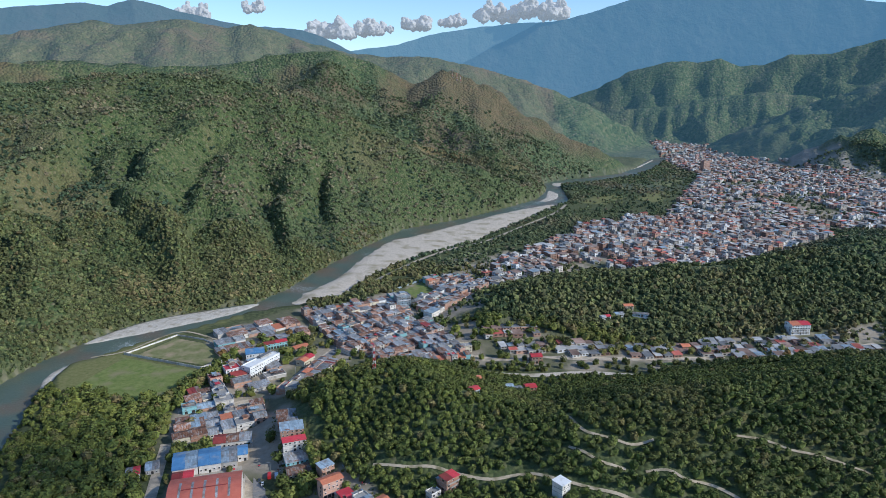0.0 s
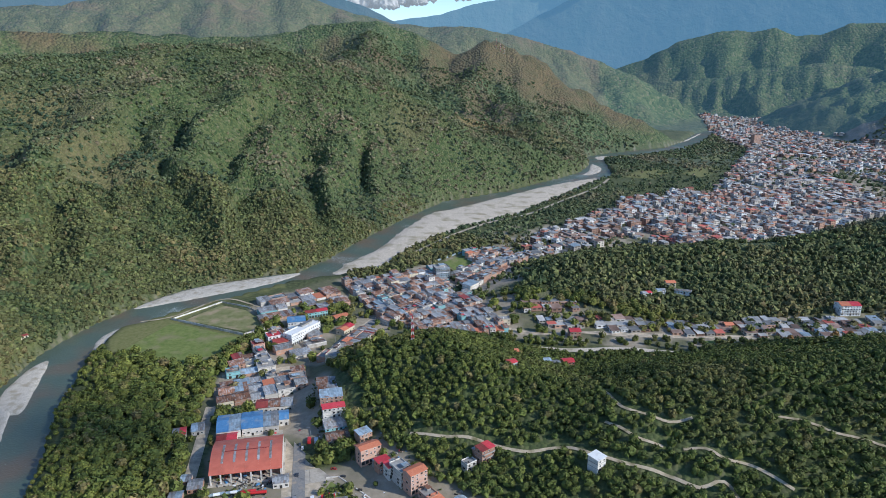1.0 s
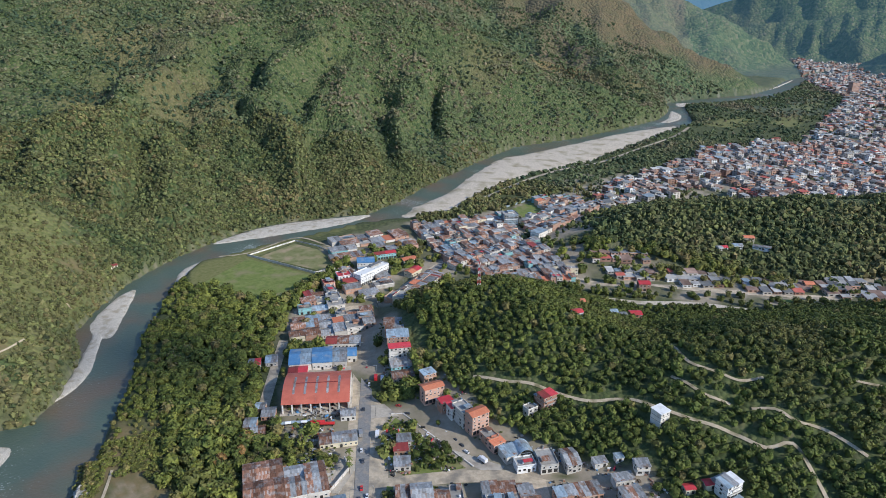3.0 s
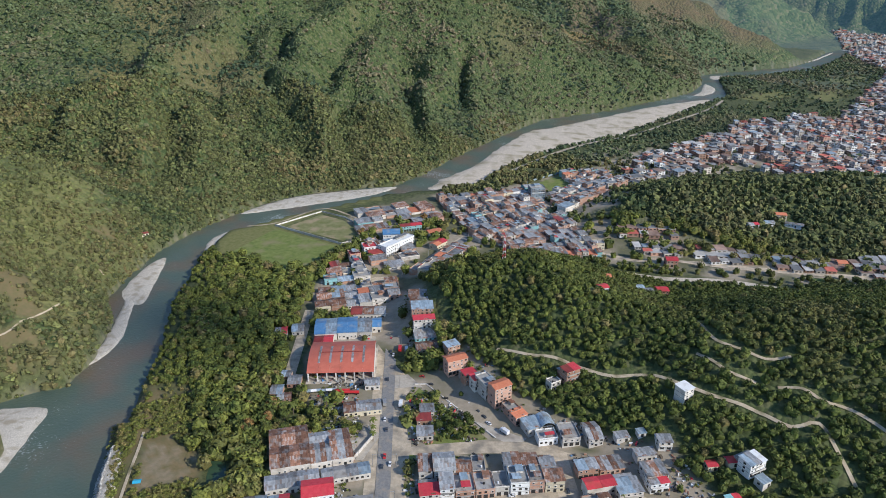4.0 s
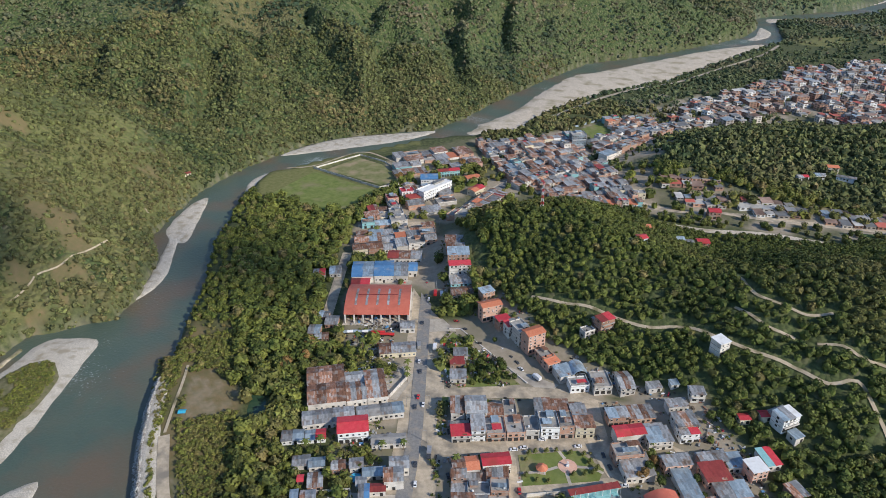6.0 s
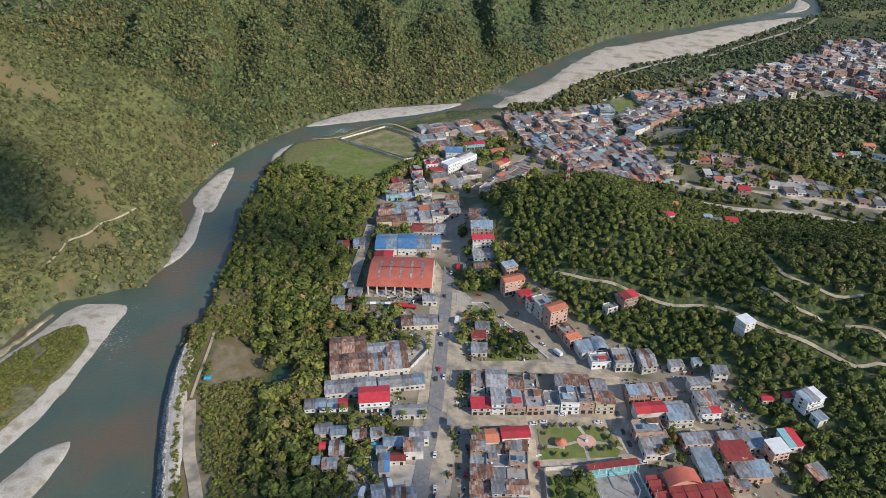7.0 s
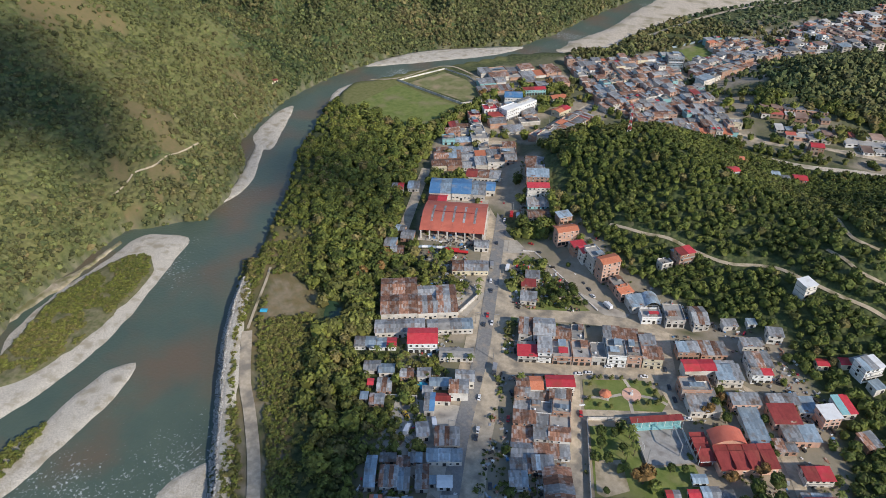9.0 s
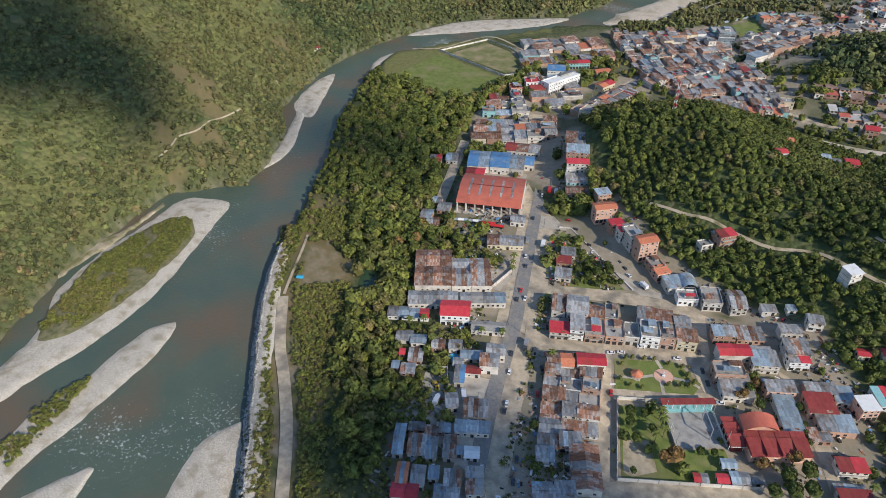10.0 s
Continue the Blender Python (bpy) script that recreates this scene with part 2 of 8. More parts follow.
M = dict(
    ground=material("ground_soil_and_grass", [(0.035, 0.05, 0.018), (0.125, 0.135, 0.055)], 4, 0.95, bump=0.22, vary=0, canopy=(4.2, CANOPY, 0.85),
                    attr=[("dry", ((0.255, 0.18, 0.092), (0.16, 0.135, 0.058))), ("earth", ((0.42, 0.35, 0.265), (0.31, 0.26, 0.19))), ("lawn", ((0.135, 0.15, 0.045), (0.215, 0.20, 0.08)))]),
    # blue emission on the far hills and ranges stands in for air haze
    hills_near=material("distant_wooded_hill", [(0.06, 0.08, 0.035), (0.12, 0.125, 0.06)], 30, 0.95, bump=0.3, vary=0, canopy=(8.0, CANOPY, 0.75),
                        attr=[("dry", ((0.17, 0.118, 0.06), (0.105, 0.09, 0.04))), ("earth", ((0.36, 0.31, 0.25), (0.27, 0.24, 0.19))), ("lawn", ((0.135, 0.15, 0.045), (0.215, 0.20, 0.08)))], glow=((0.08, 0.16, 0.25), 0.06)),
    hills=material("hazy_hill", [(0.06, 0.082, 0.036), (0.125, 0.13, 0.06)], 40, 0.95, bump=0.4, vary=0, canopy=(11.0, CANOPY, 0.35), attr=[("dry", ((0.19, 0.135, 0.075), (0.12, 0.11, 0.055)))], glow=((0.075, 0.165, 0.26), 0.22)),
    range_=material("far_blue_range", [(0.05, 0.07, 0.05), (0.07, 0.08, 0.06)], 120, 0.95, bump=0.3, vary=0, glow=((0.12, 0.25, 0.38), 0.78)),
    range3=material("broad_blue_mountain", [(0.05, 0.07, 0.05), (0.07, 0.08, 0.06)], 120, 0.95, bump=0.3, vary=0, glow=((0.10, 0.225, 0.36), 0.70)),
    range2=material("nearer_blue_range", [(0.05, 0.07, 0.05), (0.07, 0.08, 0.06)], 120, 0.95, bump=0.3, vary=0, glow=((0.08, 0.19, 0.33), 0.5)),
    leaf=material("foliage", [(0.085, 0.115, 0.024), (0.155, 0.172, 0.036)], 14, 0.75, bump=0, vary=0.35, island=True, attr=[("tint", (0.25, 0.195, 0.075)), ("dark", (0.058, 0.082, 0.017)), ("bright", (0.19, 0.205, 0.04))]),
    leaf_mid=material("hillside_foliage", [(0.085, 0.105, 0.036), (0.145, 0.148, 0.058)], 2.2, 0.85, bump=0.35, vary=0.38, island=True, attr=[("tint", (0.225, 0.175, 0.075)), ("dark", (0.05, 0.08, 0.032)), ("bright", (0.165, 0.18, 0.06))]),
    # far crowns coloured paler and greyer, standing in for haze
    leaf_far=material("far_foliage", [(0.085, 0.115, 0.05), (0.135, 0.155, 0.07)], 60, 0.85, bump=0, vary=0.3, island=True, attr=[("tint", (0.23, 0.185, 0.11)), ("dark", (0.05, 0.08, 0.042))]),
    leaf_dry=material("dry_orange_foliage", [(0.20, 0.115, 0.04), (0.33, 0.20, 0.07)], 3, 0.8, bump=0, vary=0.3, island=True),
    bark=material("bark", [(0.10, 0.075, 0.05), (0.16, 0.13, 0.10)], 1, 0.9),
    gravel=material("river_gravel", [(0.40, 0.36, 0.29), (0.70, 0.63, 0.53)], 0.7, 0.9, bump=0.6, vary=0, stain=((0.38, 0.325, 0.24), 0.36), stain_size=7),
    bank=material("gravel_bank_with_grass", [(0.45, 0.38, 0.29), (0.70, 0.61, 0.49)], 1.6, 0.9, bump=0.4, vary=0, stain=((0.34, 0.29, 0.19), 0.35), stain_size=24),
    sand=material("sandy_shore_with_grass", [(0.36, 0.30, 0.205), (0.52, 0.44, 0.32)], 2.0, 0.9, bump=0.4, vary=0, stain=((0.18, 0.17, 0.075), 0.6), stain_size=9),
    scrub=material("scrub_gravel", [(0.11, 0.12, 0.045), (0.24, 0.21, 0.12)], 4, 0.9, bump=0.4, vary=0),
    asphalt=material("worn_asphalt", [(0.20, 0.195, 0.185), (0.27, 0.26, 0.245)], 1.5, 0.85, vary=0, stain=((0.34, 0.29, 0.23), 0.3), stain_size=6),
    dirt=material("dusty_earth", [(0.44, 0.36, 0.255), (0.61, 0.505, 0.37)], 3.2, 0.95, vary=0.05, stain=((0.27, 0.235, 0.185), 0.5), stain_size=9),
    track=material("earth_track", [(0.44, 0.355, 0.24), (0.56, 0.465, 0.33)], 3, 0.95, vary=0.05, stain=((0.22, 0.19, 0.10), 0.4), stain_size=9),
    stone=material("dike_stone", [(0.36, 0.34, 0.31), (0.50, 0.48, 0.44)], 1.5, 0.9, vary=0.3, island=True),
    concrete=material("concrete_paving", [(0.43, 0.38, 0.31), (0.55, 0.49, 0.40)], 2, 0.85, vary=0.08, stain=((0.25, 0.22, 0.19), 0.3)),
    grass=material("mown_grass", [(0.12, 0.165, 0.036), (0.21, 0.235, 0.07)], 7, 0.9, vary=0, stain=((0.25, 0.22, 0.11), 0.3), stain_size=22),
    dryfield=material("worn_field", [(0.15, 0.165, 0.055), (0.25, 0.235, 0.11)], 9, 0.9, vary=0, stain=((0.36, 0.28, 0.17), 0.35), stain_size=20),
    zinc=material("weathered_zinc_sheet", [(0.325, 0.33, 0.325), (0.455, 0.455, 0.445)], 1.6, 0.5, 0.25, vary=0.25, stain=((0.24, 0.17, 0.12), 0.2), stain_size=5, sheets=((1.1, 3.0), 0.34, 0.86, (0.26, 0.17, 0.12))),
    bluezinc=material("pale_blue_sheet", [(0.30, 0.39, 0.45), (0.42, 0.50, 0.55)], 1.6, 0.5, 0.2, vary=0.2, stain=((0.28, 0.26, 0.24), 0.2), stain_size=6, sheets=((1.1, 3.4), 0.26, 0.93, (0.30, 0.24, 0.2))),
    rust=material("rusty_sheet", [(0.25, 0.12, 0.075), (0.36, 0.19, 0.12)], 1.4, 0.75, 0.1, vary=0.3, stain=((0.40, 0.36, 0.33), 0.3), stain_size=4, sheets=((0.95, 2.6), 0.4, 0.84, (0.40, 0.37, 0.34))),
    red=material("red_painted_sheet", [(0.52, 0.04, 0.055), (0.62, 0.075, 0.085)], 2, 0.45, vary=0.15, stain=((0.36, 0.07, 0.05), 0.2)),
    orange=material("orange_tile_roof", [(0.58, 0.18, 0.09), (0.66, 0.25, 0.14)], 1.2, 0.7, vary=0.15),
    hallred=material("faded_red_sheet", [(0.50, 0.13, 0.085), (0.58, 0.17, 0.11)], 6, 0.5, vary=0.0, stain=((0.42, 0.12, 0.08), 0.2), stain_size=10),
    maroon=material("maroon_sheet", [(0.25, 0.045, 0.04), (0.31, 0.06, 0.05)], 3, 0.5, vary=0.12, stain=((0.28, 0.07, 0.05), 0.25), sheets=((1.1, 4.0), 0.14, 2.0, (0.2, 0.1, 0.08))),
    blue=material("blue_painted_sheet", [(0.08, 0.20, 0.38), (0.12, 0.27, 0.46)], 3, 0.5, vary=0.1, stain=((0.3, 0.34, 0.38), 0.25)),
    brick=material("raw_brick", [(0.40, 0.22, 0.15), (0.50, 0.30, 0.21)], 1.2, 0.9, vary=0.15, stain=((0.45, 0.40, 0.35), 0.3), stain_size=4),
    plaster=material("pale_plaster", [(0.58, 0.54, 0.48), (0.70, 0.66, 0.60)], 2, 0.85, vary=0.15, stain=((0.42, 0.38, 0.33), 0.25), stain_size=4),
    cream=material("cream_paint", [(0.62, 0.54, 0.38), (0.70, 0.62, 0.46)], 2, 0.85, vary=0.15, stain=((0.42, 0.38, 0.30), 0.2), stain_size=4),
    salmon=material("salmon_paint", [(0.62, 0.36, 0.26), (0.70, 0.44, 0.33)], 2, 0.85, vary=0.12, stain=((0.42, 0.32, 0.27), 0.2), stain_size=4),
    teal=material("teal_paint", [(0.22, 0.45, 0.46), (0.30, 0.54, 0.55)], 2, 0.85, vary=0.15),
    white=material("white_paint", [(0.74, 0.74, 0.72), (0.82, 0.82, 0.80)], 2, 0.7, vary=0.05, stain=((0.6, 0.58, 0.54), 0.2), stain_size=4),
    slab=material("bare_concrete_slab", [(0.30, 0.29, 0.27), (0.40, 0.38, 0.35)], 2, 0.9, vary=0.15, stain=((0.22, 0.20, 0.18), 0.3), stain_size=4),
    glass=material("dark_window_glass", [(0.03, 0.035, 0.04), (0.05, 0.06, 0.07)], 2, 0.15, vary=0.1, bump=0, spec=0.6),
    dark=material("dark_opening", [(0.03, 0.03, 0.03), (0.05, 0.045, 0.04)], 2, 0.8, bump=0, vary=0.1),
    steel=material("grey_steel", [(0.35, 0.35, 0.35), (0.45, 0.45, 0.45)], 1, 0.5, 0.4, bump=0, vary=0.1),
    carwhite=material("white_car_paint", [(0.75, 0.75, 0.75), (0.8, 0.8, 0.8)], 3, 0.3, bump=0, vary=0.08, spec=0.5),
    carred=material("red_car_paint", [(0.5, 0.03, 0.03), (0.55, 0.04, 0.04)], 3, 0.3, bump=0, vary=0.15, spec=0.5),
    cardark=material("dark_car_paint", [(0.05, 0.055, 0.065), (0.08, 0.085, 0.10)], 3, 0.3, bump=0, vary=0.3, spec=0.5),
    digger=material("yellow_machine_paint", [(0.58, 0.36, 0.03), (0.66, 0.42, 0.05)], 1, 0.5, bump=0, vary=0, stain=((0.30, 0.22, 0.10), 0.3), stain_size=2),
    tyre=material("tyre_rubber", [(0.02, 0.02, 0.02), (0.03, 0.03, 0.03)], 1, 0.9, bump=0, vary=0),
    far_brick=material("far_brick_wall", [(0.36, 0.21, 0.15), (0.50, 0.33, 0.25)], 9, 0.9, bump=0, vary=0.3, island=True),
    far_plaster=material("far_plaster_wall", [(0.42, 0.38, 0.33), (0.64, 0.60, 0.54)], 9, 0.9, bump=0, vary=0.25, island=True),
    far_zinc=material("far_zinc_roof", [(0.22, 0.22, 0.215), (0.42, 0.415, 0.40)], 9, 0.6, 0.1, bump=0, vary=0.4, island=True),
    far_rust=material("far_rusty_roof", [(0.20, 0.13, 0.10), (0.36, 0.25, 0.20)], 9, 0.8, bump=0, vary=0.35, island=True),
    far_red=material("far_red_roof", [(0.46, 0.10, 0.08), (0.55, 0.18, 0.12)], 9, 0.7, bump=0, vary=0.3, island=True),
    far_slab=material("far_flat_roof", [(0.32, 0.31, 0.29), (0.48, 0.46, 0.43)], 9, 0.9, bump=0, vary=0.35, island=True),
    pond=material("green_pond_water", [(0.03, 0.07, 0.045), (0.045, 0.085, 0.05)], 5, 0.15, bump=0, vary=0, spec=0.5),
    poolblue=material("pool_water", [(0.05, 0.38, 0.55), (0.08, 0.45, 0.62)], 3, 0.1, bump=0, vary=0, spec=0.5),
    # clouds get some emission to lift the shading on their undersides
    cloud=material("cumulus_cloud", [(0.30, 0.29, 0.28), (0.34, 0.33, 0.32)], 60, 1.0, bump=0, vary=0, glow=((0.58, 0.63, 0.68), 0.34)),
)


def water_material():
    m = material("river_water", [(0.078, 0.112, 0.086), (0.105, 0.135, 0.096)], 40, 0.35, bump=0, vary=0, stain=((0.15, 0.115, 0.075), 0.46), stain_size=60, spec=0.4)
    nt = m.node_tree
    b = nt.nodes["Principled BSDF"]
    geo = nt.nodes["Geometry"]
    n = nt.nodes.new("ShaderNodeTexNoise")
    n.inputs["Scale"].default_value, n.inputs["Detail"].default_value = 0.5, 4
    nt.links.new(geo.outputs["Position"], n.inputs["Vector"])
    bp = nt.nodes.new("ShaderNodeBump")
    bp.inputs["Strength"].default_value, bp.inputs["Distance"].default_value = 0.7, 0.45
    nt.links.new(n.outputs["Fac"], bp.inputs["Height"])
    nt.links.new(bp.outputs[0], b.inputs["Normal"])
    # small white riffles where the water runs fast
    fast = nt.nodes.new("ShaderNodeTexNoise")
    fast.inputs["Scale"].default_value, fast.inputs["Detail"].default_value = 1 / 80, 3
    crest = nt.nodes.new("ShaderNodeTexNoise")
    crest.inputs["Scale"].default_value, crest.inputs["Detail"].default_value = 0.75, 6
    for q in (fast, crest):
        nt.links.new(geo.outputs["Position"], q.inputs["Vector"])
    add = nt.nodes.new("ShaderNodeMath")
    add.operation = "ADD"
    nt.links.new(fast.outputs["Fac"], add.inputs[0])
    nt.links.new(crest.outputs["Fac"], add.inputs[1])
    foam = nt.nodes.new("ShaderNodeMapRange")
    foam.inputs["From Min"].default_value, foam.inputs["From Max"].default_value = 1.20, 1.36
    nt.links.new(add.outputs[0], foam.inputs["Value"])
    mix = nt.nodes.new("ShaderNodeMix")
    mix.data_type = "RGBA"
    nt.links.new(foam.outputs[0], mix.inputs["Factor"])
    nt.links.new(b.inputs["Base Color"].links[0].from_socket, mix.inputs["A"])
    mix.inputs["B"].default_value = (0.55, 0.58, 0.56, 1)
    nt.links.new(mix.outputs["Result"], b.inputs["Base Color"])
    return m


M["water"] = water_material()


# ---- mesh helpers ----
def mesh_of(name, verts, faces, mat, smooth=False):
    me = bpy.data.meshes.new(name)
    me.from_pydata([tuple(v) for v in verts], [], [tuple(f) for f in faces])
    for k in (mat if isinstance(mat, (list, tuple)) else [mat]):
        me.materials.append(k)
    if smooth:
        me.polygons.foreach_set("use_smooth", [True] * len(me.polygons))
    me.update()
    return me


def big_mesh(name, verts, tris, mat, attrs=(), smooth=False):
    """A mesh from arrays: vertices (n, 3), triangles or quads (m, k), point attributes (name, values)."""
    verts, tris = np.ascontiguousarray(verts, np.float32), np.ascontiguousarray(tris, np.int32)
    me = bpy.data.meshes.new(name)
    k = tris.shape[1]
    me.vertices.add(len(verts))
    me.vertices.foreach_set("co", verts.ravel())
    me.loops.add(tris.size)
    me.loops.foreach_set("vertex_index", tris.ravel())
    me.polygons.add(len(tris))
    me.polygons.foreach_set("loop_start", np.arange(0, tris.size, k, dtype=np.int32))
    me.polygons.foreach_set("use_smooth", np.full(len(tris), smooth))
    me.materials.append(mat)
    for key, values in attrs:
        at = me.attributes.new(key, "FLOAT", "POINT")
        at.data.foreach_set("value", np.ascontiguousarray(values, np.float32))
    me.update(calc_edges=True)
    me.validate()
    return me


BOX = [(0, 3, 2, 1), (4, 5, 6, 7), (0, 1, 5, 4), (1, 2, 6, 5), (2, 3, 7, 6), (3, 0, 4, 7)]


def boxes(items):
    """Vertices and faces of boxes (x, y, z of the base's centre, sx, sy, sz)."""
    v, f = [], []
    for x, y, z, sx, sy, sz in items:
        o = len(v)
        a, b = sx / 2, sy / 2
        v += [(x - a, y - b, z), (x + a, y - b, z), (x + a, y + b, z), (x - a, y + b, z), (x - a, y - b, z + sz), (x + a, y - b, z + sz), (x + a, y + b, z + sz), (x - a, y + b, z + sz)]
        f += [tuple(i + o for i in q) for q in BOX]
    return v, f


def part(name, geo, mat, parent, label="", at=None):
    """One mesh object under a thing or a part. geo: (vertices, faces) or a mesh."""
    me = geo if isinstance(geo, bpy.types.Mesh) else mesh_of(name, *geo, mat)
    ob = new(name, me)
    ob.parent = parent
    if at is not None:
        ob.matrix_basis = at
    if label:
        ob["label"] = label
    return ob


def thing(name, label, category, x, y, z, turn=0, group=""):
    ob = new(name)
    ob.matrix_basis = pose(x, y, z, 0, 0, turn)
    return tagged(ob, label, category, group)


# ---- terrain ----
def lattice(ix, iy, seed):
    h = (ix.astype(np.int64) * 374761393 + iy.astype(np.int64) * 668265263 + seed * 974711) & 0xFFFFFFFF
    h = ((h ^ (h >> 13)) * 1274126177) & 0xFFFFFFFF
    return ((h ^ (h >> 16)) & 0xFFFF) / 65535.0


def vnoise(x, y, seed):
    ix, iy = np.floor(x), np.floor(y)
    fx, fy = x - ix, y - iy
    fx, fy = fx * fx * (3 - 2 * fx), fy * fy * (3 - 2 * fy)
    a, b = lattice(ix, iy, seed), lattice(ix + 1, iy, seed)
    c, d = lattice(ix, iy + 1, seed), lattice(ix + 1, iy + 1, seed)
    return (a + (b - a) * fx) * (1 - fy) + (c + (d - c) * fx) * fy


def fbm(x, y, size, octaves=4, seed=0):
    s, amp, tot = 0.0, 1.0, 0.0
    for o in range(octaves):
        s = s + amp * vnoise(x / size + 17.3 * o, y / size - 9.1 * o, seed + o)
        tot, amp, size = tot + amp, amp * 0.5, size / 2.07
    return s / tot


def smax(a, b, k):
    h = np.maximum(k - np.abs(a - b), 0) / k
    return np.maximum(a, b) + h * h * k * 0.25


RIDGES = [  # slope, crest points
    (1.1, [(-1012, 1107, 272), (-912, 1191, 273), (-837, 1304, 284), (-736, 1421, 299), (-588, 1488, 303), (-446, 1537, 287), (-293, 1522, 260), (-178, 1489, 215), (-57, 1549, 169), (90, 1618, 97), (220, 1666, 40)]),
    (0.6, [(-820, 300, 250), (-640, 380, 200), (-560, 425, 158), (-540, 450, 135), (-525, 501, 106), (-510, 523, 92), (-488, 550, 66), (-462, 585, 26), (-436, 596, 8)]),
    (0.42, [(-800, 150, 180), (-592, 189, 88), (-480, 190, 40)]),
    (0.42, [(-640, 380, 170), (-500, 330, 70), (-420, 320, 25)]),
    (0.9, [(-1436, 1796, 345), (-1118, 2010, 352), (-916, 2110, 351), (-687, 2195, 343), (-568, 2229, 379), (-358, 2272, 395), (-250, 2286, 359), (-105, 2348, 297), (-18, 2350, 301), (39, 2300, 343)]),
    (0.7, [(39, 2300, 343), (123, 2297, 278), (214, 2240, 221), (317, 2177, 182), (504, 2193, 128), (666, 2233, 60)]),
    (0.60, [(39, 2300, 343), (158, 1994, 173), (248, 1773, 59)]),
    (0.60, [(39, 2300, 343), (-25, 2130, 243), (-136, 1945, 175)]),
    (0.60, [(-358, 2272, 395), (-375, 2046, 309), (-389, 1860, 254)]),
    (0.60, [(-687, 2195, 343), (-713, 1922, 306)]),
    (0.60, [(-1989, 2507, 452), (-1708, 2706, 484), (-1577, 2785, 506), (-1450, 2852, 544), (-1281, 2932, 539), (-1095, 3007, 564), (-945, 3057, 527), (-853, 3084, 549), (-715, 3119, 512), (-571, 3149, 465), (-423, 3172, 425), (-64, 3199, 415), (118, 3198, 382), (301, 3186, 332), (456, 3167, 282), (584, 3146, 237)]),
    (0.8, [(743, 4185, 212), (936, 4146, 286), (1091, 4108, 367), (1330, 4036, 426), (1447, 3996, 419), (1558, 3954, 445), (1671, 3908, 400), (1776, 3861, 402), (1898, 3803, 451), (2086, 3703, 461), (2270, 3593, 525), (2519, 3423, 553)]),
    (0.60, [(812, 3692, 136), (1038, 3635, 168), (1225, 3576, 198), (1426, 3501, 242), (1592, 3428, 257), (1793, 3328, 244), (1880, 3279, 211), (1983, 3218, 176)]),
    (0.45, [(1746, 3033, 161), (1781, 2778, 304), (1911, 2567, 363)]),
    (0.35, [(64, 748, 25), (121, 781, 36), (195, 806, 36), (303, 832, 40), (397, 847, 42), (507, 875, 52), (622, 918, 70), (764, 971, 80)]),
    (0.5, [(-80, 522, 26), (-56, 509, 45), (-30, 519, 48), (3, 472, 45)]),
    (0.42, [(3, 472, 45), (36, 455, 42), (72, 439, 40), (109, 426, 46), (158, 434, 54), (207, 438, 60), (271, 446, 66), (336, 454, 72), (402, 460, 74)]),
]
RIVER_L = [(-260, -20), (-345, 100), (-362, 157), (-380, 205), (-384, 250), (-387, 299), (-341, 336), (-347, 372), (-371, 429), (-404, 466), (-417, 535), (-421, 595), (-410, 650), (-395, 691), (-383, 728), (-355, 769),
           (-306, 803), (-245, 834), (-217, 895), (-191, 994), (-142, 1144), (-77, 1310), (50, 1424), (186, 1605), (244, 1692), (286, 1824), (297, 1965), (357, 2032), (580, 2199), (677, 2347), (800, 2620), (1000, 2900)]
RIVER_R = [(-90, 0), (-162, 120), (-196, 171), (-237, 231), (-275, 300), (-306, 382), (-342, 456), (-374, 556), (-383, 630), (-340, 684), (-285, 746), (-245, 795), (-188, 828), (-140, 852), (-114, 941), (-58, 1061),
           (57, 1194), (131, 1327), (262, 1557), (310, 1640), (325, 1804), (330, 1901), (495, 2016), (600, 2112), (710, 2288), (840, 2560), (1040, 2840)]
RIVER = np.array(RIVER_L + RIVER_R[::-1], float)
WATER_Z = -6.0
WEST = RIVER_L + [(1100, 3500), (-3500, 3500), (-3500, -20)]   # land across the river


def seg_dist(x, y, a, b):
    dx, dy = b[0] - a[0], b[1] - a[1]
    t = np.clip(((x - a[0]) * dx + (y - a[1]) * dy) / (dx * dx + dy * dy + 1e-9), 0, 1)
    return np.hypot(x - a[0] - t * dx, y - a[1] - t * dy), t


def inside(x, y, poly):
    r = np.zeros(x.shape, bool)
    for i in range(len(poly)):
        (x0, y0), (x1, y1) = poly[i - 1][:2], poly[i][:2]
        c = (y0 > y) != (y1 > y)
        r ^= c & (x < (x1 - x0) * (y - y0) / (y1 - y0 + 1e-12) + x0)
    return r


def poly_dist(x, y, poly):
    """Signed distance to a polygon, negative inside."""
    d = np.full(x.shape, 1e9)
    for i in range(len(poly)):
        d = np.minimum(d, seg_dist(x, y, poly[i - 1], poly[i])[0])
    return np.where(inside(x, y, poly), -d, d)


def line_dist(x, y, pts):
    d = np.full(x.shape, 1e9)
    for a, b in zip(pts, pts[1:]):
        d = np.minimum(d, seg_dist(x, y, a, b)[0])
    return d


def gullies(x, y):
    """High on small spurs, low in the clefts between them."""
    return 1 - np.abs(2 * fbm(x, y, 150, 4, 21) - 1) * 2.6


CREEK = [(-434, 599), (-500, 588), (-590, 560), (-720, 520), (-900, 480)]   # side valley behind the near spur
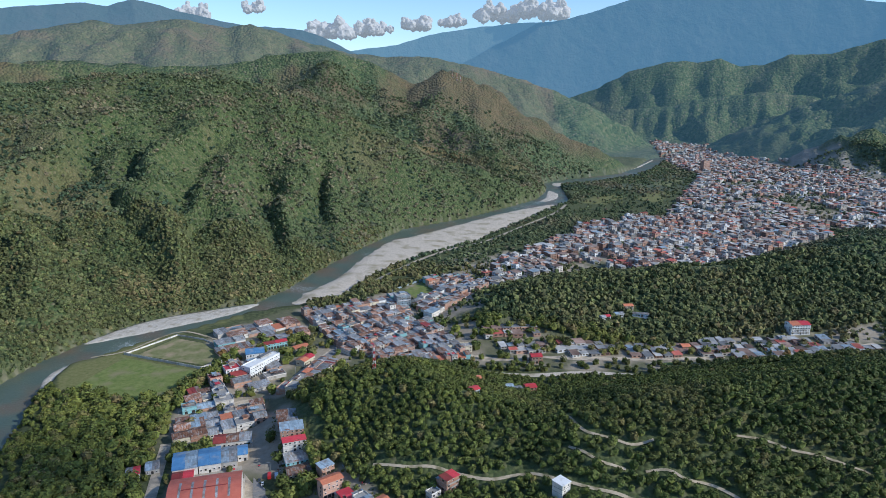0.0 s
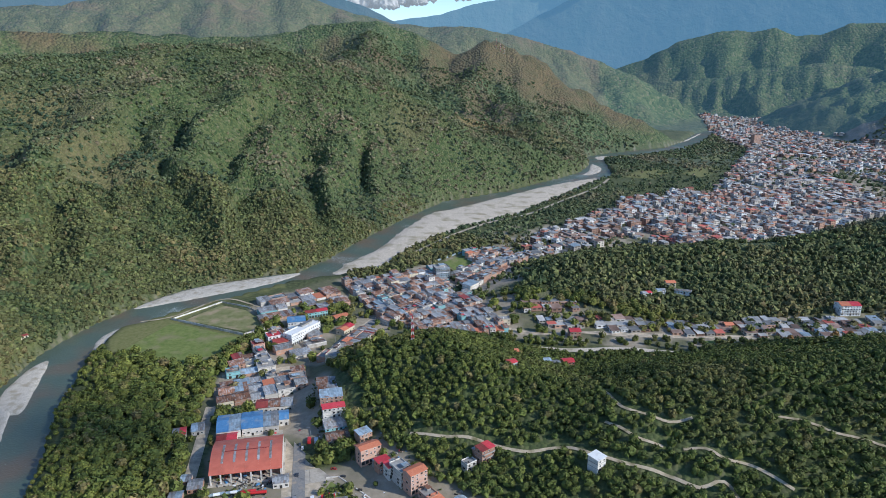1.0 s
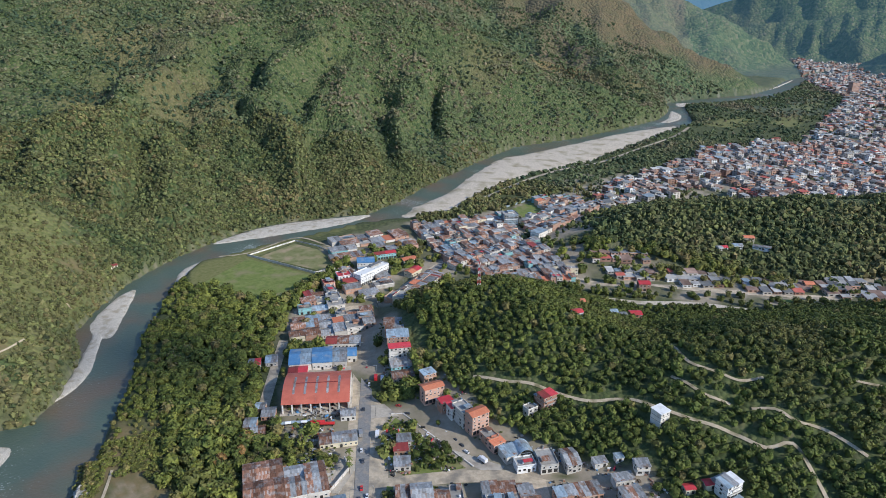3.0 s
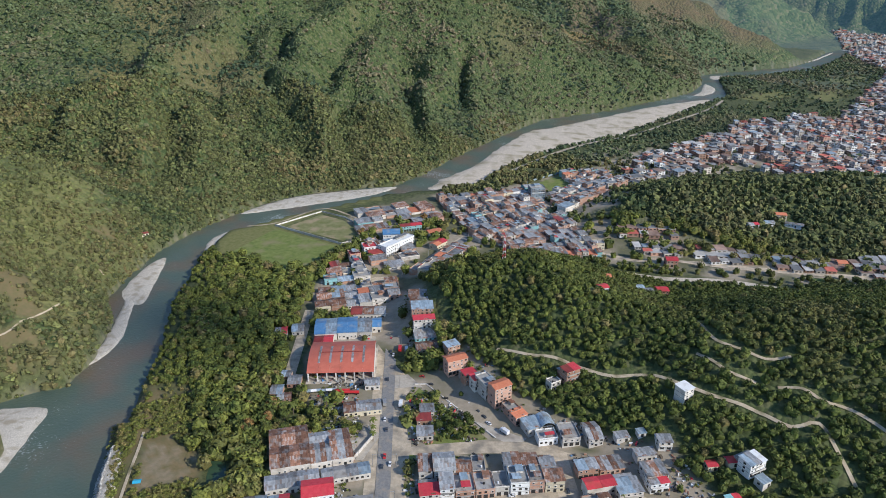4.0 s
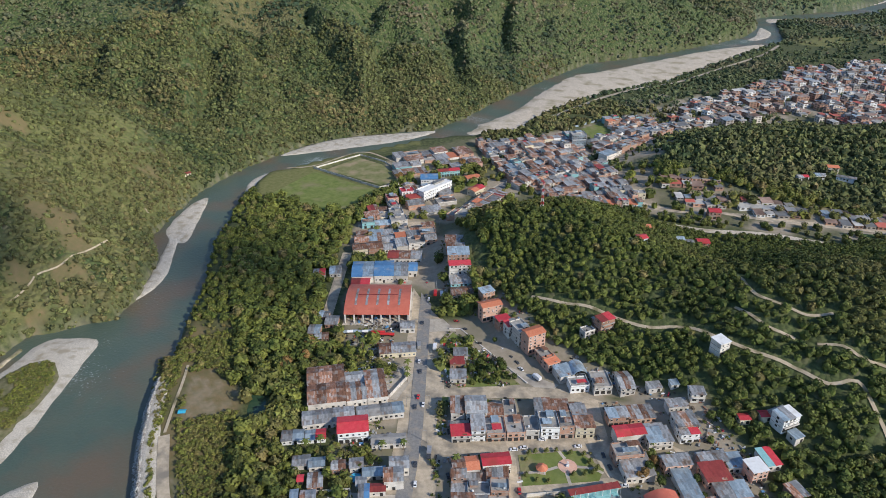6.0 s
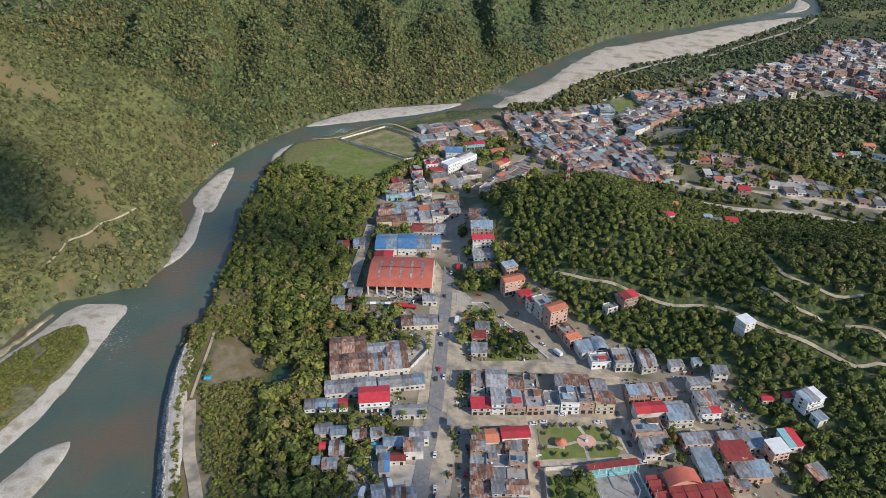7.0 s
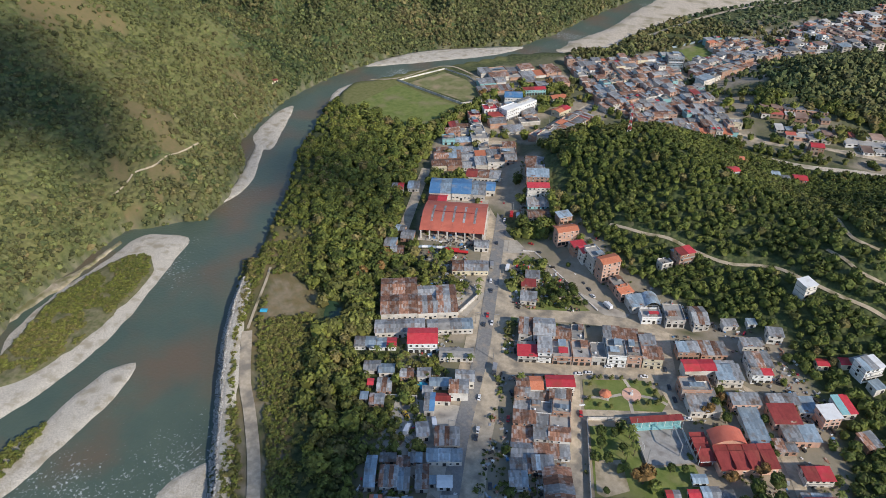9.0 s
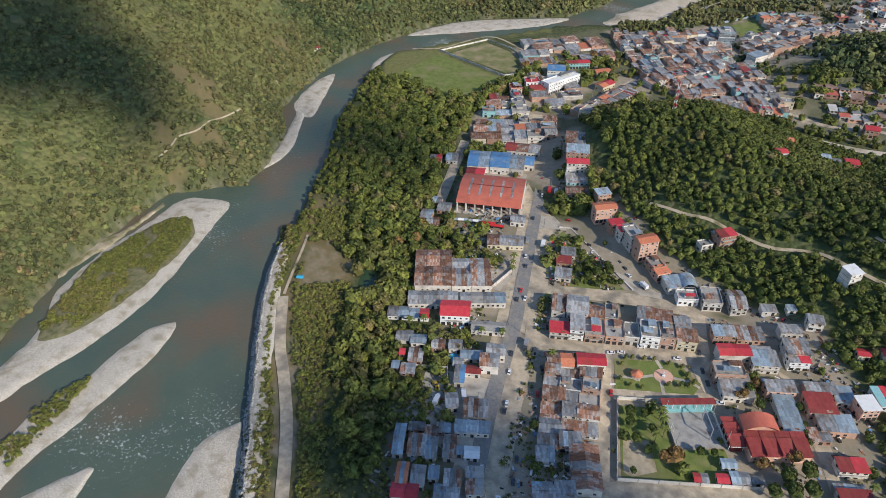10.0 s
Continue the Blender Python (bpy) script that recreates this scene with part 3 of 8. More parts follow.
SPURS = [[(-537, 557), (-639, 759), (-630, 837), (-624, 941), (-618, 1070), (-619, 1224)], [(-518, 826), (-460, 758), (-406, 707), (-397, 709)], [(-450, 1342), (-469, 1199), (-472, 1070), (-489, 997)], [(-489, 997), (-416, 953), (-368, 914), (-321, 837), (-297, 812)], [(-408, 1241), (-327, 1101), (-282, 977), (-243, 895), (-224, 874)], [(-618, 858), (-557, 777), (-528, 688), (-482, 592)], [(-309, 1229), (-242, 1092), (-198, 991)], [(-239, 1570), (-263, 1305), (-270, 1175), (-236, 1078), (-198, 1017)], [(-224, 1870), (-216, 1395), (-206, 1248), (-171, 1140), (-143, 1150)], [(-133, 1902), (-114, 1443), (-97, 1361), (-73, 1329)], [(-38, 1870), (-17, 1488), (19, 1423)], [(101, 1823), (116, 1600), (142, 1584)]]
CLEFTS = [[(-664, 695), (-667, 762), (-680, 839), (-693, 938), (-706, 1068)], [(-558, 877), (-524, 775), (-500, 698), (-463, 600)], [(-601, 1185), (-558, 1048), (-593, 1020), (-553, 925), (-496, 854), (-420, 785), (-376, 751)], [(-429, 1277), (-424, 1159), (-393, 1026), (-376, 973), (-319, 881), (-282, 827), (-270, 825)], [(-506, 1242), (-510, 1094), (-511, 997), (-458, 926), (-393, 869), (-343, 790)], [(-343, 1237), (-274, 1084), (-222, 939), (-202, 926)], [(-257, 1521), (-251, 1326), (-219, 1193), (-182, 1082)], [(-203, 1482), (-182, 1351), (-144, 1255), (-123, 1203)], [(-108, 1531), (-60, 1453), (-45, 1354)], [(21, 1623), (46, 1507), (70, 1468)]]


SPUR_FACE = CREEK + [(-900, 60), (-350, 60), (-330, 330), (-400, 520)]


def near_line(x, y, lines):
    d = np.full(x.shape, 1e9)
    for pts in lines:
        d = np.minimum(d, line_dist(x, y, pts))
    return d


def relief(x, y):
    """+1 on the crests of the massif's spurs, -1 in the clefts between them."""
    wx = x + 75 * (fbm(x, y, 95, 4, 13) - 0.5)
    wy = y + 75 * (fbm(x, y, 95, 4, 14) - 0.5)
    up, down = np.hypot(near_line(wx, wy, SPURS), 7), np.hypot(near_line(wx, wy, CLEFTS), 5)
    side = 1 - np.abs(2 * fbm(x, y, 62, 3, 27) - 1) * 2.4   # small side ribs
    return np.clip((down - up) / (down + up) * 1.15 + 0.35 * (side - 0.5), -1.2, 1.2)


def massif(x, y):
    """The wooded massif across the river: a slope from the bank to the crest, cut by clefts."""
    bank = np.minimum(line_dist(x, y, RIVER_L), line_dist(x, y, CREEK) + np.clip((-430 - x) * 0.12, 0, 60))
    crest, top = np.full(x.shape, 1e9), np.zeros(x.shape)
    for p, q in zip(RIDGES[0][1], RIDGES[0][1][1:]):
        d, t = seg_dist(x, y, p, q)
        top = np.where(d < crest, p[2] + t * (q[2] - p[2]), top)
        crest = np.minimum(crest, d)
    u = bank / (bank + np.hypot(crest, 20) - 14)
    behind = inside(x, y, [p[:2] for p in RIDGES[0][1]] + [(700, 3600), (-3000, 3600), (-3000, 900)])
    face = (top - 8) * u ** 0.92 + 27 * np.sin(np.pi * np.clip(u, 0, 1)) ** 0.7 * relief(x, y) * np.clip(bank / 90, 0, 1)
    return np.where(behind, top - 8 - 0.55 * (np.hypot(crest, 40) - 40), face)


def height(x, y, river=True):
    x, y = np.asarray(x, float), np.asarray(y, float)
    r = np.hypot(x, y)
    far = np.clip((r - 350) / 600, 0, 1)
    back = np.clip((r - 2500) / 300, 0, 1)
    mid = np.clip((r - 1650) / 200, 0, 1)
    wx = x + far * 40 * (fbm(x, y, 170, 3, 3) - 0.5)
    wy = y + far * 40 * (fbm(x, y, 170, 3, 9) - 0.5)
    west = inside(x, y, WEST)
    h = np.where(west, massif(x, y), -400.0)
    off = np.full(x.shape, 1e9)
    for q, (k, pts) in enumerate(RIDGES):
        if q == 0:   # the massif's own crest
            continue
        best = np.full(x.shape, -400.0)
        for a, b in zip(pts, pts[1:]):
            d, t = seg_dist(wx, wy, a, b)
            off = np.minimum(off, d)
            rise = a[2] - 8 * mid + t * (b[2] - a[2]) - k * (np.sqrt(d * d + 144) - 12)
            if q == 12:   # evenly spaced ravines down the bare ridge behind the town
                along = (x * 0.94 - y * 0.34 + 30 * fbm(x, y, 120, 2, 5)) / 66 % 1
                rise = rise - 17 * np.abs(along * 2 - 1) * np.clip((d - 6) / 70, 0, 1) * np.clip((300 - d) / 120, 0, 1)
            best = np.maximum(best, rise)
        if q < 10:   # the hills across the river
            best = np.where(west, best, -400)
        h = smax(h, best, 14)
    h = smax(h, np.zeros_like(h), 8)
    amp = np.clip((h - 4) / 50, 0, 1)
    gully = gullies(x, y)
    below = np.clip(off / 140, 0.12, 1)
    h = h + amp * (far * (gully - 0.6) * (9 + 26 * mid * below) * (1 - 0.5 * back) - back * below * (np.abs(2 * fbm(x, y, 230, 4, 77) - 1) * 120 - 25) + (fbm(x, y, 35, 3, 5) - 0.5) * 7)
    if river:
        bank = poly_dist(x, y, RIVER)
        cap = 1 + 0.72 * np.maximum(bank, 0) + (gully - 0.5) * 0.12 * np.clip(bank, 0, 150)
        h = np.where(west, -smax(-h, -cap, 12), h)
        sd = bank + (fbm(x, y, 14, 2, 31) - 0.5) * 7
        dyke = (y < 300) & (x > -285)   # a steep built bank
        sd = np.where(dyke, bank + 1.5, sd)
        c = np.clip((sd + 2) / np.where(dyke, 6.0, 13.0), 0, 1)
        h = -10 + (h + 10) * c * c * (3 - 2 * c)
    return h


def ground_z(x, y):
    return float(height(np.array([x]), np.array([y]))[0])


# ---- ground sheet ----
TOWN = [  # dusty town ground, as outlines
    [(-79, 310), (0, 335), (60, 345), (95, 300), (100, 250), (85, 215), (30, 200), (-10, 150), (-80, 130), (-100, 220)],
    [(-112, 140), (-80, 140), (-110, 330), (-140, 430), (-196, 430), (-178, 372), (-172, 350), (-140, 334), (-172, 300), (-150, 265), (-128, 255), (-122, 215), (-124, 190)],
    [(-110, 380), (-70, 420), (-20, 370), (45, 340), (-40, 325), (-85, 305)],
    [(-230, 570), (-165, 590), (-120, 640), (-95, 660), (-90, 560), (-130, 540), (-100, 430), (-150, 420), (-160, 470), (-225, 460)],
    [(-250, 640), (-260, 700), (-200, 790), (-150, 800), (-60, 880), (0, 960), (110, 1110), (115, 940), (40, 730), (50, 640), (-50, 600), (-150, 560), (-220, 600)],
    [(22, 692), (74, 716), (161, 676), (266, 685), (389, 710), (508, 730), (459, 640), (349, 615), (247, 610), (149, 605), (66, 615), (10, 630)],
    [(34, 845), (87, 1042), (226, 1213), (285, 1320), (491, 1446), (802, 2081), (830, 2492), (1027, 3359), (1316, 3046), (1366, 2060), (1307, 1842), (933, 1296), (742, 1280), (667, 1094), (447, 985), (349, 950), (239, 980), (148, 950)],
]
YARDS = [[(-165, 255), (-95, 285), (-78, 200), (-62, 140), (-120, 140), (-130, 190), (-150, 230)], [(-92, 372), (-42, 336), (-76, 324), (-85, 345)], [(-175, 345), (-120, 350), (-120, 320), (-178, 300)]]
SCRUB = [(-150, 100), (-205, 190), (-262, 285), (-290, 345), (-250, 350), (-225, 300), (-185, 240), (-160, 180), (-125, 120)]
LAWN = [[(-378, 610), (-352, 565), (-335, 565), (-315, 660), (-290, 715), (-240, 760), (-250, 790), (-345, 690), (-380, 650)], [(330, 1600), (420, 1740), (470, 1690), (380, 1560)], [(480, 1640), (560, 1790), (600, 1740), (520, 1600)], [(600, 1900), (690, 2040), (720, 1990), (640, 1870)], [(-340, 570), (-324, 643), (-236, 611), (-243, 551), (-290, 540)], [(-53, 880), (-21, 929), (10, 896), (-34, 828)]]
BARE = [[(-20, 1000), (20, 985), (85, 1080), (50, 1110)], [(-249, 289), (-235, 298), (-203, 278), (-199, 268), (-212, 257), (-227, 249)], [(-208, 210), (-190, 210), (-166, 186), (-157, 163), (-150, 135), (-135, 105), (-160, 105), (-191, 180)]]
ROADS = [  # half width, centre line
    (4.2, [(-52, 60), (-69, 162), (-81, 214), (-91, 269), (-98, 298), (-108, 337), (-118, 376), (-131, 428), (-139, 463), (-145, 504), (-146, 539), (-139, 574), (-136, 598), (-117, 649), (-96, 715), (-62, 752)]),
]
DIRT_ROADS = [
    (8.0, [(-117, 382), (-99, 388), (-83, 389), (-61, 368), (-41, 348), (-20, 338)]),
    (5.5, [(-99, 306), (-75, 317), (-43, 327), (-10, 333), (19, 339), (36, 331)]),
    (6.0, [(-86, 264), (-68, 272), (-43, 281), (-20, 289), (5, 294)]),
    (4.0, [(-41, 283), (-31, 247), (-22, 212), (-12, 170), (-4, 130)]),
    (6.0, [(0, 331), (10, 294), (22, 273)]),
    (4.0, [(34, 331), (52, 306), (68, 272), (81, 236), (88, 200)]),
    (4.0, [(-31, 248), (-1, 260), (28, 273)]),
    (4.5, [(-14, 193), (14, 206), (50, 222)]),
    (3.5, [(-146, 535), (-124, 502), (-104, 475), (-93, 447)]),
    (5.0, [(-160, 545), (-190, 535), (-225, 520)]),
    (4.0, [(-215, 470), (-205, 430), (-190, 370)]),
    (5.0, [(10, 640), (40, 650), (84, 648), (150, 640), (250, 640), (350, 640), (470, 680)]),
]
PATHS = [
    (2.6, [(-360, 640), (-332, 657), (-300, 712), (-262, 700), (-222, 668)]),
    (2.0, [(-48, 412), (-27, 406), (-7, 403), (9, 397), (31, 390), (54, 391), (72, 382), (91, 372), (115, 363), (132, 353), (147, 356), (155, 337), (159, 322)]),
    (1.8, [(70, 458), (79, 454), (89, 434), (97, 414), (113, 406), (125, 400), (140, 402)]),
    (1.8, [(84, 404), (92, 397), (101, 388), (117, 382)]),
    (1.8, [(129, 380), (142, 379), (152, 371), (167, 367), (185, 350)]),
    (1.6, [(193, 400), (209, 396), (224, 388), (242, 381), (264, 369)]),
    (1.1, [(-393, 397), (-389, 371), (-391, 348), (-402, 334)]),
    (1.2, [(-403, 332), (-403, 324), (-406, 309)]),
    (1.3, [(-426, 480), (-421, 479), (-417, 477)]),
    (4.5, [(-95, 925), (-35, 1045), (20, 1120), (80, 1180), (160, 1310), (245, 1450), (290, 1560)]),
    (1.6, [(-254, 296), (-247, 280), (-240, 262), (-230, 238)]),
    (4.4, [(-229, 236), (-206, 203), (-189, 184), (-172, 164), (-158, 145), (-135, 110)]),
]


def zone(x, y, polys, edge=6.0):
    out = np.zeros(x.shape)
    wob = (fbm(x, y, 18, 3, 77) - 0.5) * 2 * edge
    for p in polys:
        out = np.maximum(out, np.clip((-poly_dist(x, y, p) + wob) / edge + 0.5, 0, 1))
    return out


BALD = [(-423, 383, 17), (-397, 370, 8), (-412, 331, 7), (-382, 342, 10), (-385, 312, 7), (-549, 440, 24), (-531, 461, 16), (-540, 398, 16), (-449, 531, 7), (-380, 331, 6), (-420, 475, 4), (-432, 379, 12), (-482, 417, 3)]


def bald(x, y):
    """Bare dry patches on the slope across the river: 1 inside, 0 away from them."""
    b = np.zeros(x.shape)
    w = 26 * (fbm(x, y, 13, 3, 83) - 0.5)
    for cx, cy, r in BALD:
        b = np.maximum(b, np.clip((r + w - np.hypot((x - cx) * 0.8, y - cy)) / 4, 0, 1))
    return b


def terrain():
    az = np.radians(np.concatenate([np.arange(-40, 82, 0.24), np.arange(84, 320, 4.0)]))
    rad = np.concatenate([[0, 50, 100], 140 * 1.013 ** np.arange(0, 278)])
    A, Rr = np.meshgrid(az, rad)
    x, y = -np.sin(A) * Rr, np.cos(A) * Rr
    z = height(x, y)
    n, m = len(az), len(rad)
    i, j = np.meshgrid(np.arange(n), np.arange(m - 1))
    a, b = j * n + i, j * n + (i + 1) % n
    quads = np.stack([a, b, b + n, a + n], -1)
    steep = np.clip((z - 20) / 60, 0, 1)
    cone = np.exp(-((x - 70) / 210) ** 2 - ((y - 2270) / 200) ** 2)
    dry = np.clip((fbm(x, y, 160, 4, 41) - 0.52 + 0.45 * cone + 0.12 * (gullies(x, y) - 0.5)) * 6, 0, 1) * steep * np.where(np.hypot(x, y) < 1750, 0.45, 0.9)
    dry = np.where((np.hypot(x, y) > 2600) & (x > 500), dry * 0.3, np.where(np.hypot(x, y) > 2600, np.maximum(dry, 0.45), dry))
    near = np.clip((fbm(x, y, 26, 3, 66) - 0.42) * 4, 0, 1) * (inside(x, y, WEST) & (np.hypot(x, y) < 700)) * np.clip((z - 2) / 6, 0, 1)
    dry = np.maximum(dry, np.maximum(0.4 * near, inside(x, y, SCRUB) * np.clip(fbm(x, y, 15, 3, 12) * 2 - 0.45, 0, 0.9)))
    dry = np.maximum(dry, 0.75 * bald(x, y))
    earth = zone(x, y, TOWN) * 0.95
    for p in YARDS[:1]:
        earth = np.where(inside(x, y, p), earth * 0.55, earth)
    plots = np.clip((fbm(x, y, 28, 3, 91) - 0.47) * 8, 0, 1) * np.clip((np.hypot(x, y) - 300) / 200, 0.3, 1)   # grass between the houses
    earth = earth * (1 - 0.8 * plots)
    earth = np.maximum(earth, zone(x, y, BARE[::2]) * np.clip(fbm(x, y, 8, 4, 19) * 2.2 - 0.85, 0, 0.6))
    earth = np.maximum(earth, zone(x, y, BARE[1:2]) * np.clip(fbm(x, y, 5, 3, 18) * 2 - 0.9, 0, 0.35))
    dry = np.maximum(dry, zone(x, y, BARE[1:2]) * 0.9)
    sd = poly_dist(x, y, RIVER)
    earth = np.maximum(earth, np.clip(1 - np.abs(sd - 1) / 3, 0, 1) * 0.5)
    lawn = zone(x, y, LAWN, 3)
    west = inside(x, y, WEST)
    meadow = inside(x, y, SPUR_FACE) * west * np.clip((z - 1) / 8, 0, 1) * (1 - bald(x, y)) * np.clip(0.2 + 2.4 * (fbm(x, y, 30, 4, 29) - 0.38), 0, 0.75)   # grassy near spur
    lawn = np.maximum(lawn, meadow)
    wood = np.clip((z - 5) / 8, 0, 1) * np.where(west | (np.hypot(x, y) > 900), 1.0, 0.5) * (1 - earth) * (1 - np.where(west, 0.6, 1.0) * lawn) * (1 - bald(x, y))
    v = np.stack([x, y, z], -1).reshape(-1, 3)
    attrs = [("dry", dry.ravel()), ("earth", earth.ravel()), ("lawn", lawn.ravel()), ("wood", wood.ravel())]
    # the two outer rings take materials with haze painted in as emission
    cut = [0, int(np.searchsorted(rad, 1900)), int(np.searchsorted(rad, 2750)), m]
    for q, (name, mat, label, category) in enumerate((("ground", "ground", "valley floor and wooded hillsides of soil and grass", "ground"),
                                                      ("backdrop_slopes", "hills_near", "distant wooded and grassy hills with faint painted haze", "hills"),
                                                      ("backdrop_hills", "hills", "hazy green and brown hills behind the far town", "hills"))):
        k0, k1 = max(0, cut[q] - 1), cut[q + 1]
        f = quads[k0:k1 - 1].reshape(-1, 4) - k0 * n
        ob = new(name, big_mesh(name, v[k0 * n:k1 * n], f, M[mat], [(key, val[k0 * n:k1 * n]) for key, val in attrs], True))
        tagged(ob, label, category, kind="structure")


terrain()


def backdrop_range(name, label, pts, mat, seed, deep=700):
    """A distant range: a crest line with slopes that fall towards the valley."""
    pts = np.array(pts, float)
    s = np.concatenate([[0], np.cumsum(np.hypot(*np.diff(pts[:, :2], axis=0).T))])
    u = np.linspace(0, s[-1], 420)
    cx, cy, cz = (np.interp(u, s, pts[:, q]) for q in range(3))
    r = np.hypot(cx, cy)
    rows = []
    for d in np.linspace(0, 1, 26):
        x, y = cx * (1 - d * deep / r), cy * (1 - d * deep / r)
        gully = 1 - np.abs(2 * fbm(x, y, 420, 3, seed) - 1) * 2
        z = cz * (1 - d) ** 1.15 + (gully - 0.5) * 40 * min(1, d * 2) + (fbm(x, y, 90, 3, seed + 5) - 0.5) * 14
        rows.append(np.stack([x, y, z - 40 * d], -1))
    v = np.array(rows)
    n = v.shape[1]
    i, j = np.meshgrid(np.arange(n - 1), np.arange(len(rows) - 1))
    a = j * n + i
    ob = new(name, big_mesh(name, v.reshape(-1, 3), np.stack([a, a + n, a + n + 1, a + 1], -1).reshape(-1, 4), mat, (), True))
    tagged(ob, label, "mountains", kind="structure")


# the blue of these ranges is haze, put into their emission
backdrop_range("backdrop_range_west", "distant mountain range under dark blue painted haze", [(-2694, 3604, 643), (-2390, 3813, 679), (-2032, 4015, 735), (-1930, 4065, 723), (-1805, 4122, 766), (-1681, 4174, 735), (-1568, 4218, 702), (-1233, 4328, 638), (-937, 4401, 621), (-801, 4428, 596), (-664, 4451, 529), (-488, 4473, 441)], M["range2"], 61)
backdrop_range("backdrop_range_north", "distant mountain range under pale blue painted haze", [(-867, 4762, 491), (-562, 4808, 520), (-330, 4829, 552), (-95, 4839, 620), (177, 4837, 664), (561, 4808, 699), (828, 4769, 702), (1287, 4665, 712)], M["range_"], 67, 250)
backdrop_range("backdrop_range_east", "broad distant mountain under blue painted haze", [(137, 4750, 429), (327, 4741, 529), (625, 4710, 683), (844, 4676, 717), (1021, 4641, 763), (1159, 4608, 805), (1423, 4534, 864), (1797, 4398, 870), (2222, 4200, 800), (2516, 4030, 743), (2896, 3766, 724)], M["range3"], 71, 330)


# ---- river, gravel, roads ----
def smooth_line(pts, step=6.0):
    """Points along a Catmull-Rom curve through pts (any number of columns)."""
    p = np.array(pts, float)
    p = np.vstack([2 * p[0] - p[1], p, 2 * p[-1] - p[-2]])
    out = []
    for i in range(1, len(p) - 2):
        n = max(1, int(np.hypot(*(p[i + 1] - p[i])[:2]) / step))
        for t in np.linspace(0, 1, n, endpoint=False):
            out.append(0.5 * (2 * p[i] + (p[i + 1] - p[i - 1]) * t + (2 * p[i - 1] - 5 * p[i] + 4 * p[i + 1] - p[i + 2]) * t * t + (3 * p[i] - p[i - 1] - 3 * p[i + 1] + p[i + 2]) * t ** 3))
    out.append(p[-2])
    return np.array(out)


def strip(name, left, right, mat, label, category, lift, dome=0.0, across=2, kind="structure", drape=False, rough=0.0):
    """A sheet between two edge lines of equal length; dome raises its middle."""
    rows = []
    for q in range(across + 1):
        f = q / across
        x, y = left[:, 0] * (1 - f) + right[:, 0] * f, left[:, 1] * (1 - f) + right[:, 1] * f
        z = np.full(x.shape, float(lift))
        if drape:
            z = height(x, y) + lift
        e = np.minimum(1, np.arange(len(x))[:, None] / 4).ravel() * np.minimum(1, (len(x) - 1 - np.arange(len(x))) / 4)
        z = z + dome * (1 - (2 * f - 1) ** 4) * e + rough * (fbm(x, y, 9, 3, 8) - 0.5) * (0 < q < across)
        rows.append(np.stack([x, y, z], -1))
    v = np.array(rows)
    n = v.shape[1]
    i, j = np.meshgrid(np.arange(n - 1), np.arange(across))
    a = j * n + i
    ob = new(name, big_mesh(name, v.reshape(-1, 3), np.stack([a + n, a, a + 1, a + n + 1], -1).reshape(-1, 4)[:, ::-1], mat, (), True))
    return tagged(ob, label, category, kind=kind)


def ribbon(name, pts, half, mat, label, category, lift, drape=False, across=2):
    c = smooth_line(pts, 4.0)
    d = np.gradient(c[:, :2], axis=0)
    d /= np.linalg.norm(d, axis=1)[:, None]
    nrm = np.stack([-d[:, 1], d[:, 0]], -1)
    return strip(name, c[:, :2] + nrm * half, c[:, :2] - nrm * half, mat, label, category, lift, drape=drape, across=across)


def edges(left, right, n=60, wobble=3.0, seed=0):
    """Two outlines resampled to n points each, with an uneven edge."""
    out = []
    for k, e in enumerate((left, right)):
        c = smooth_line(e, 2.0)
        s = np.concatenate([[0], np.cumsum(np.hypot(*np.diff(c, axis=0).T))])
        u = np.linspace(0, s[-1], n)
        q = np.stack([np.interp(u, s, c[:, 0]), np.interp(u, s, c[:, 1])], -1)
        q[1:-1] += np.stack([fbm(q[1:-1, 0], q[1:-1, 1], 12, 3, seed + k) - 0.5, fbm(q[1:-1, 0], q[1:-1, 1], 12, 3, seed + 7 + k) - 0.5], -1) * wobble
        out.append(q)
    return out


water = new("water", mesh_of("water", [(x, y, WATER_Z) for x, y in np.vstack([np.array(RIVER_L) + (-14, 6), (np.array(RIVER_R) + (14, -6))[::-1]])], [tuple(range(len(RIVER)))], M["water"]))
tagged(water, "murky green river with small riffles", "river", kind="structure")


def bar(left, right, label, mat="gravel", dome=1.3, n=60, wobble=3.0, seed=0, lift=0.0, name="gravel_bar"):
    l, r = edges(left, right, n, wobble, seed)
    return strip(name, l, r, M[mat], label, "gravel bar", WATER_Z - 0.35 + lift, dome=dome, across=10, rough=0.8)


bar([(-336, 318), (-319, 256), (-307, 208), (-306, 164), (-311, 136), (-318, 90)], [(-376, 305), (-375, 259), (-376, 220), (-368, 181), (-346, 149), (-335, 95)], "long pale gravel island in the river", dome=2.0, seed=1)
bar([(-345, 282), (-329, 262), (-321, 222), (-318, 188), (-324, 158), (-335, 144)], [(-362, 276), (-367, 256), (-370, 217), (-362, 190), (-353, 165), (-338, 145)], "scrub growing on the gravel island", "scrub", 1.5, seed=2, lift=1.6, name="island_scrub")
bar([(-412, 150), (-404, 183), (-398, 195), (-390, 219), (-381, 251), (-385, 289)], [(-378, 140), (-376, 160), (-378, 178), (-378, 208), (-376, 247), (-378, 288)], "gravel shore along the side channel", "sand", seed=21, n=40, lift=0.15, wobble=11)
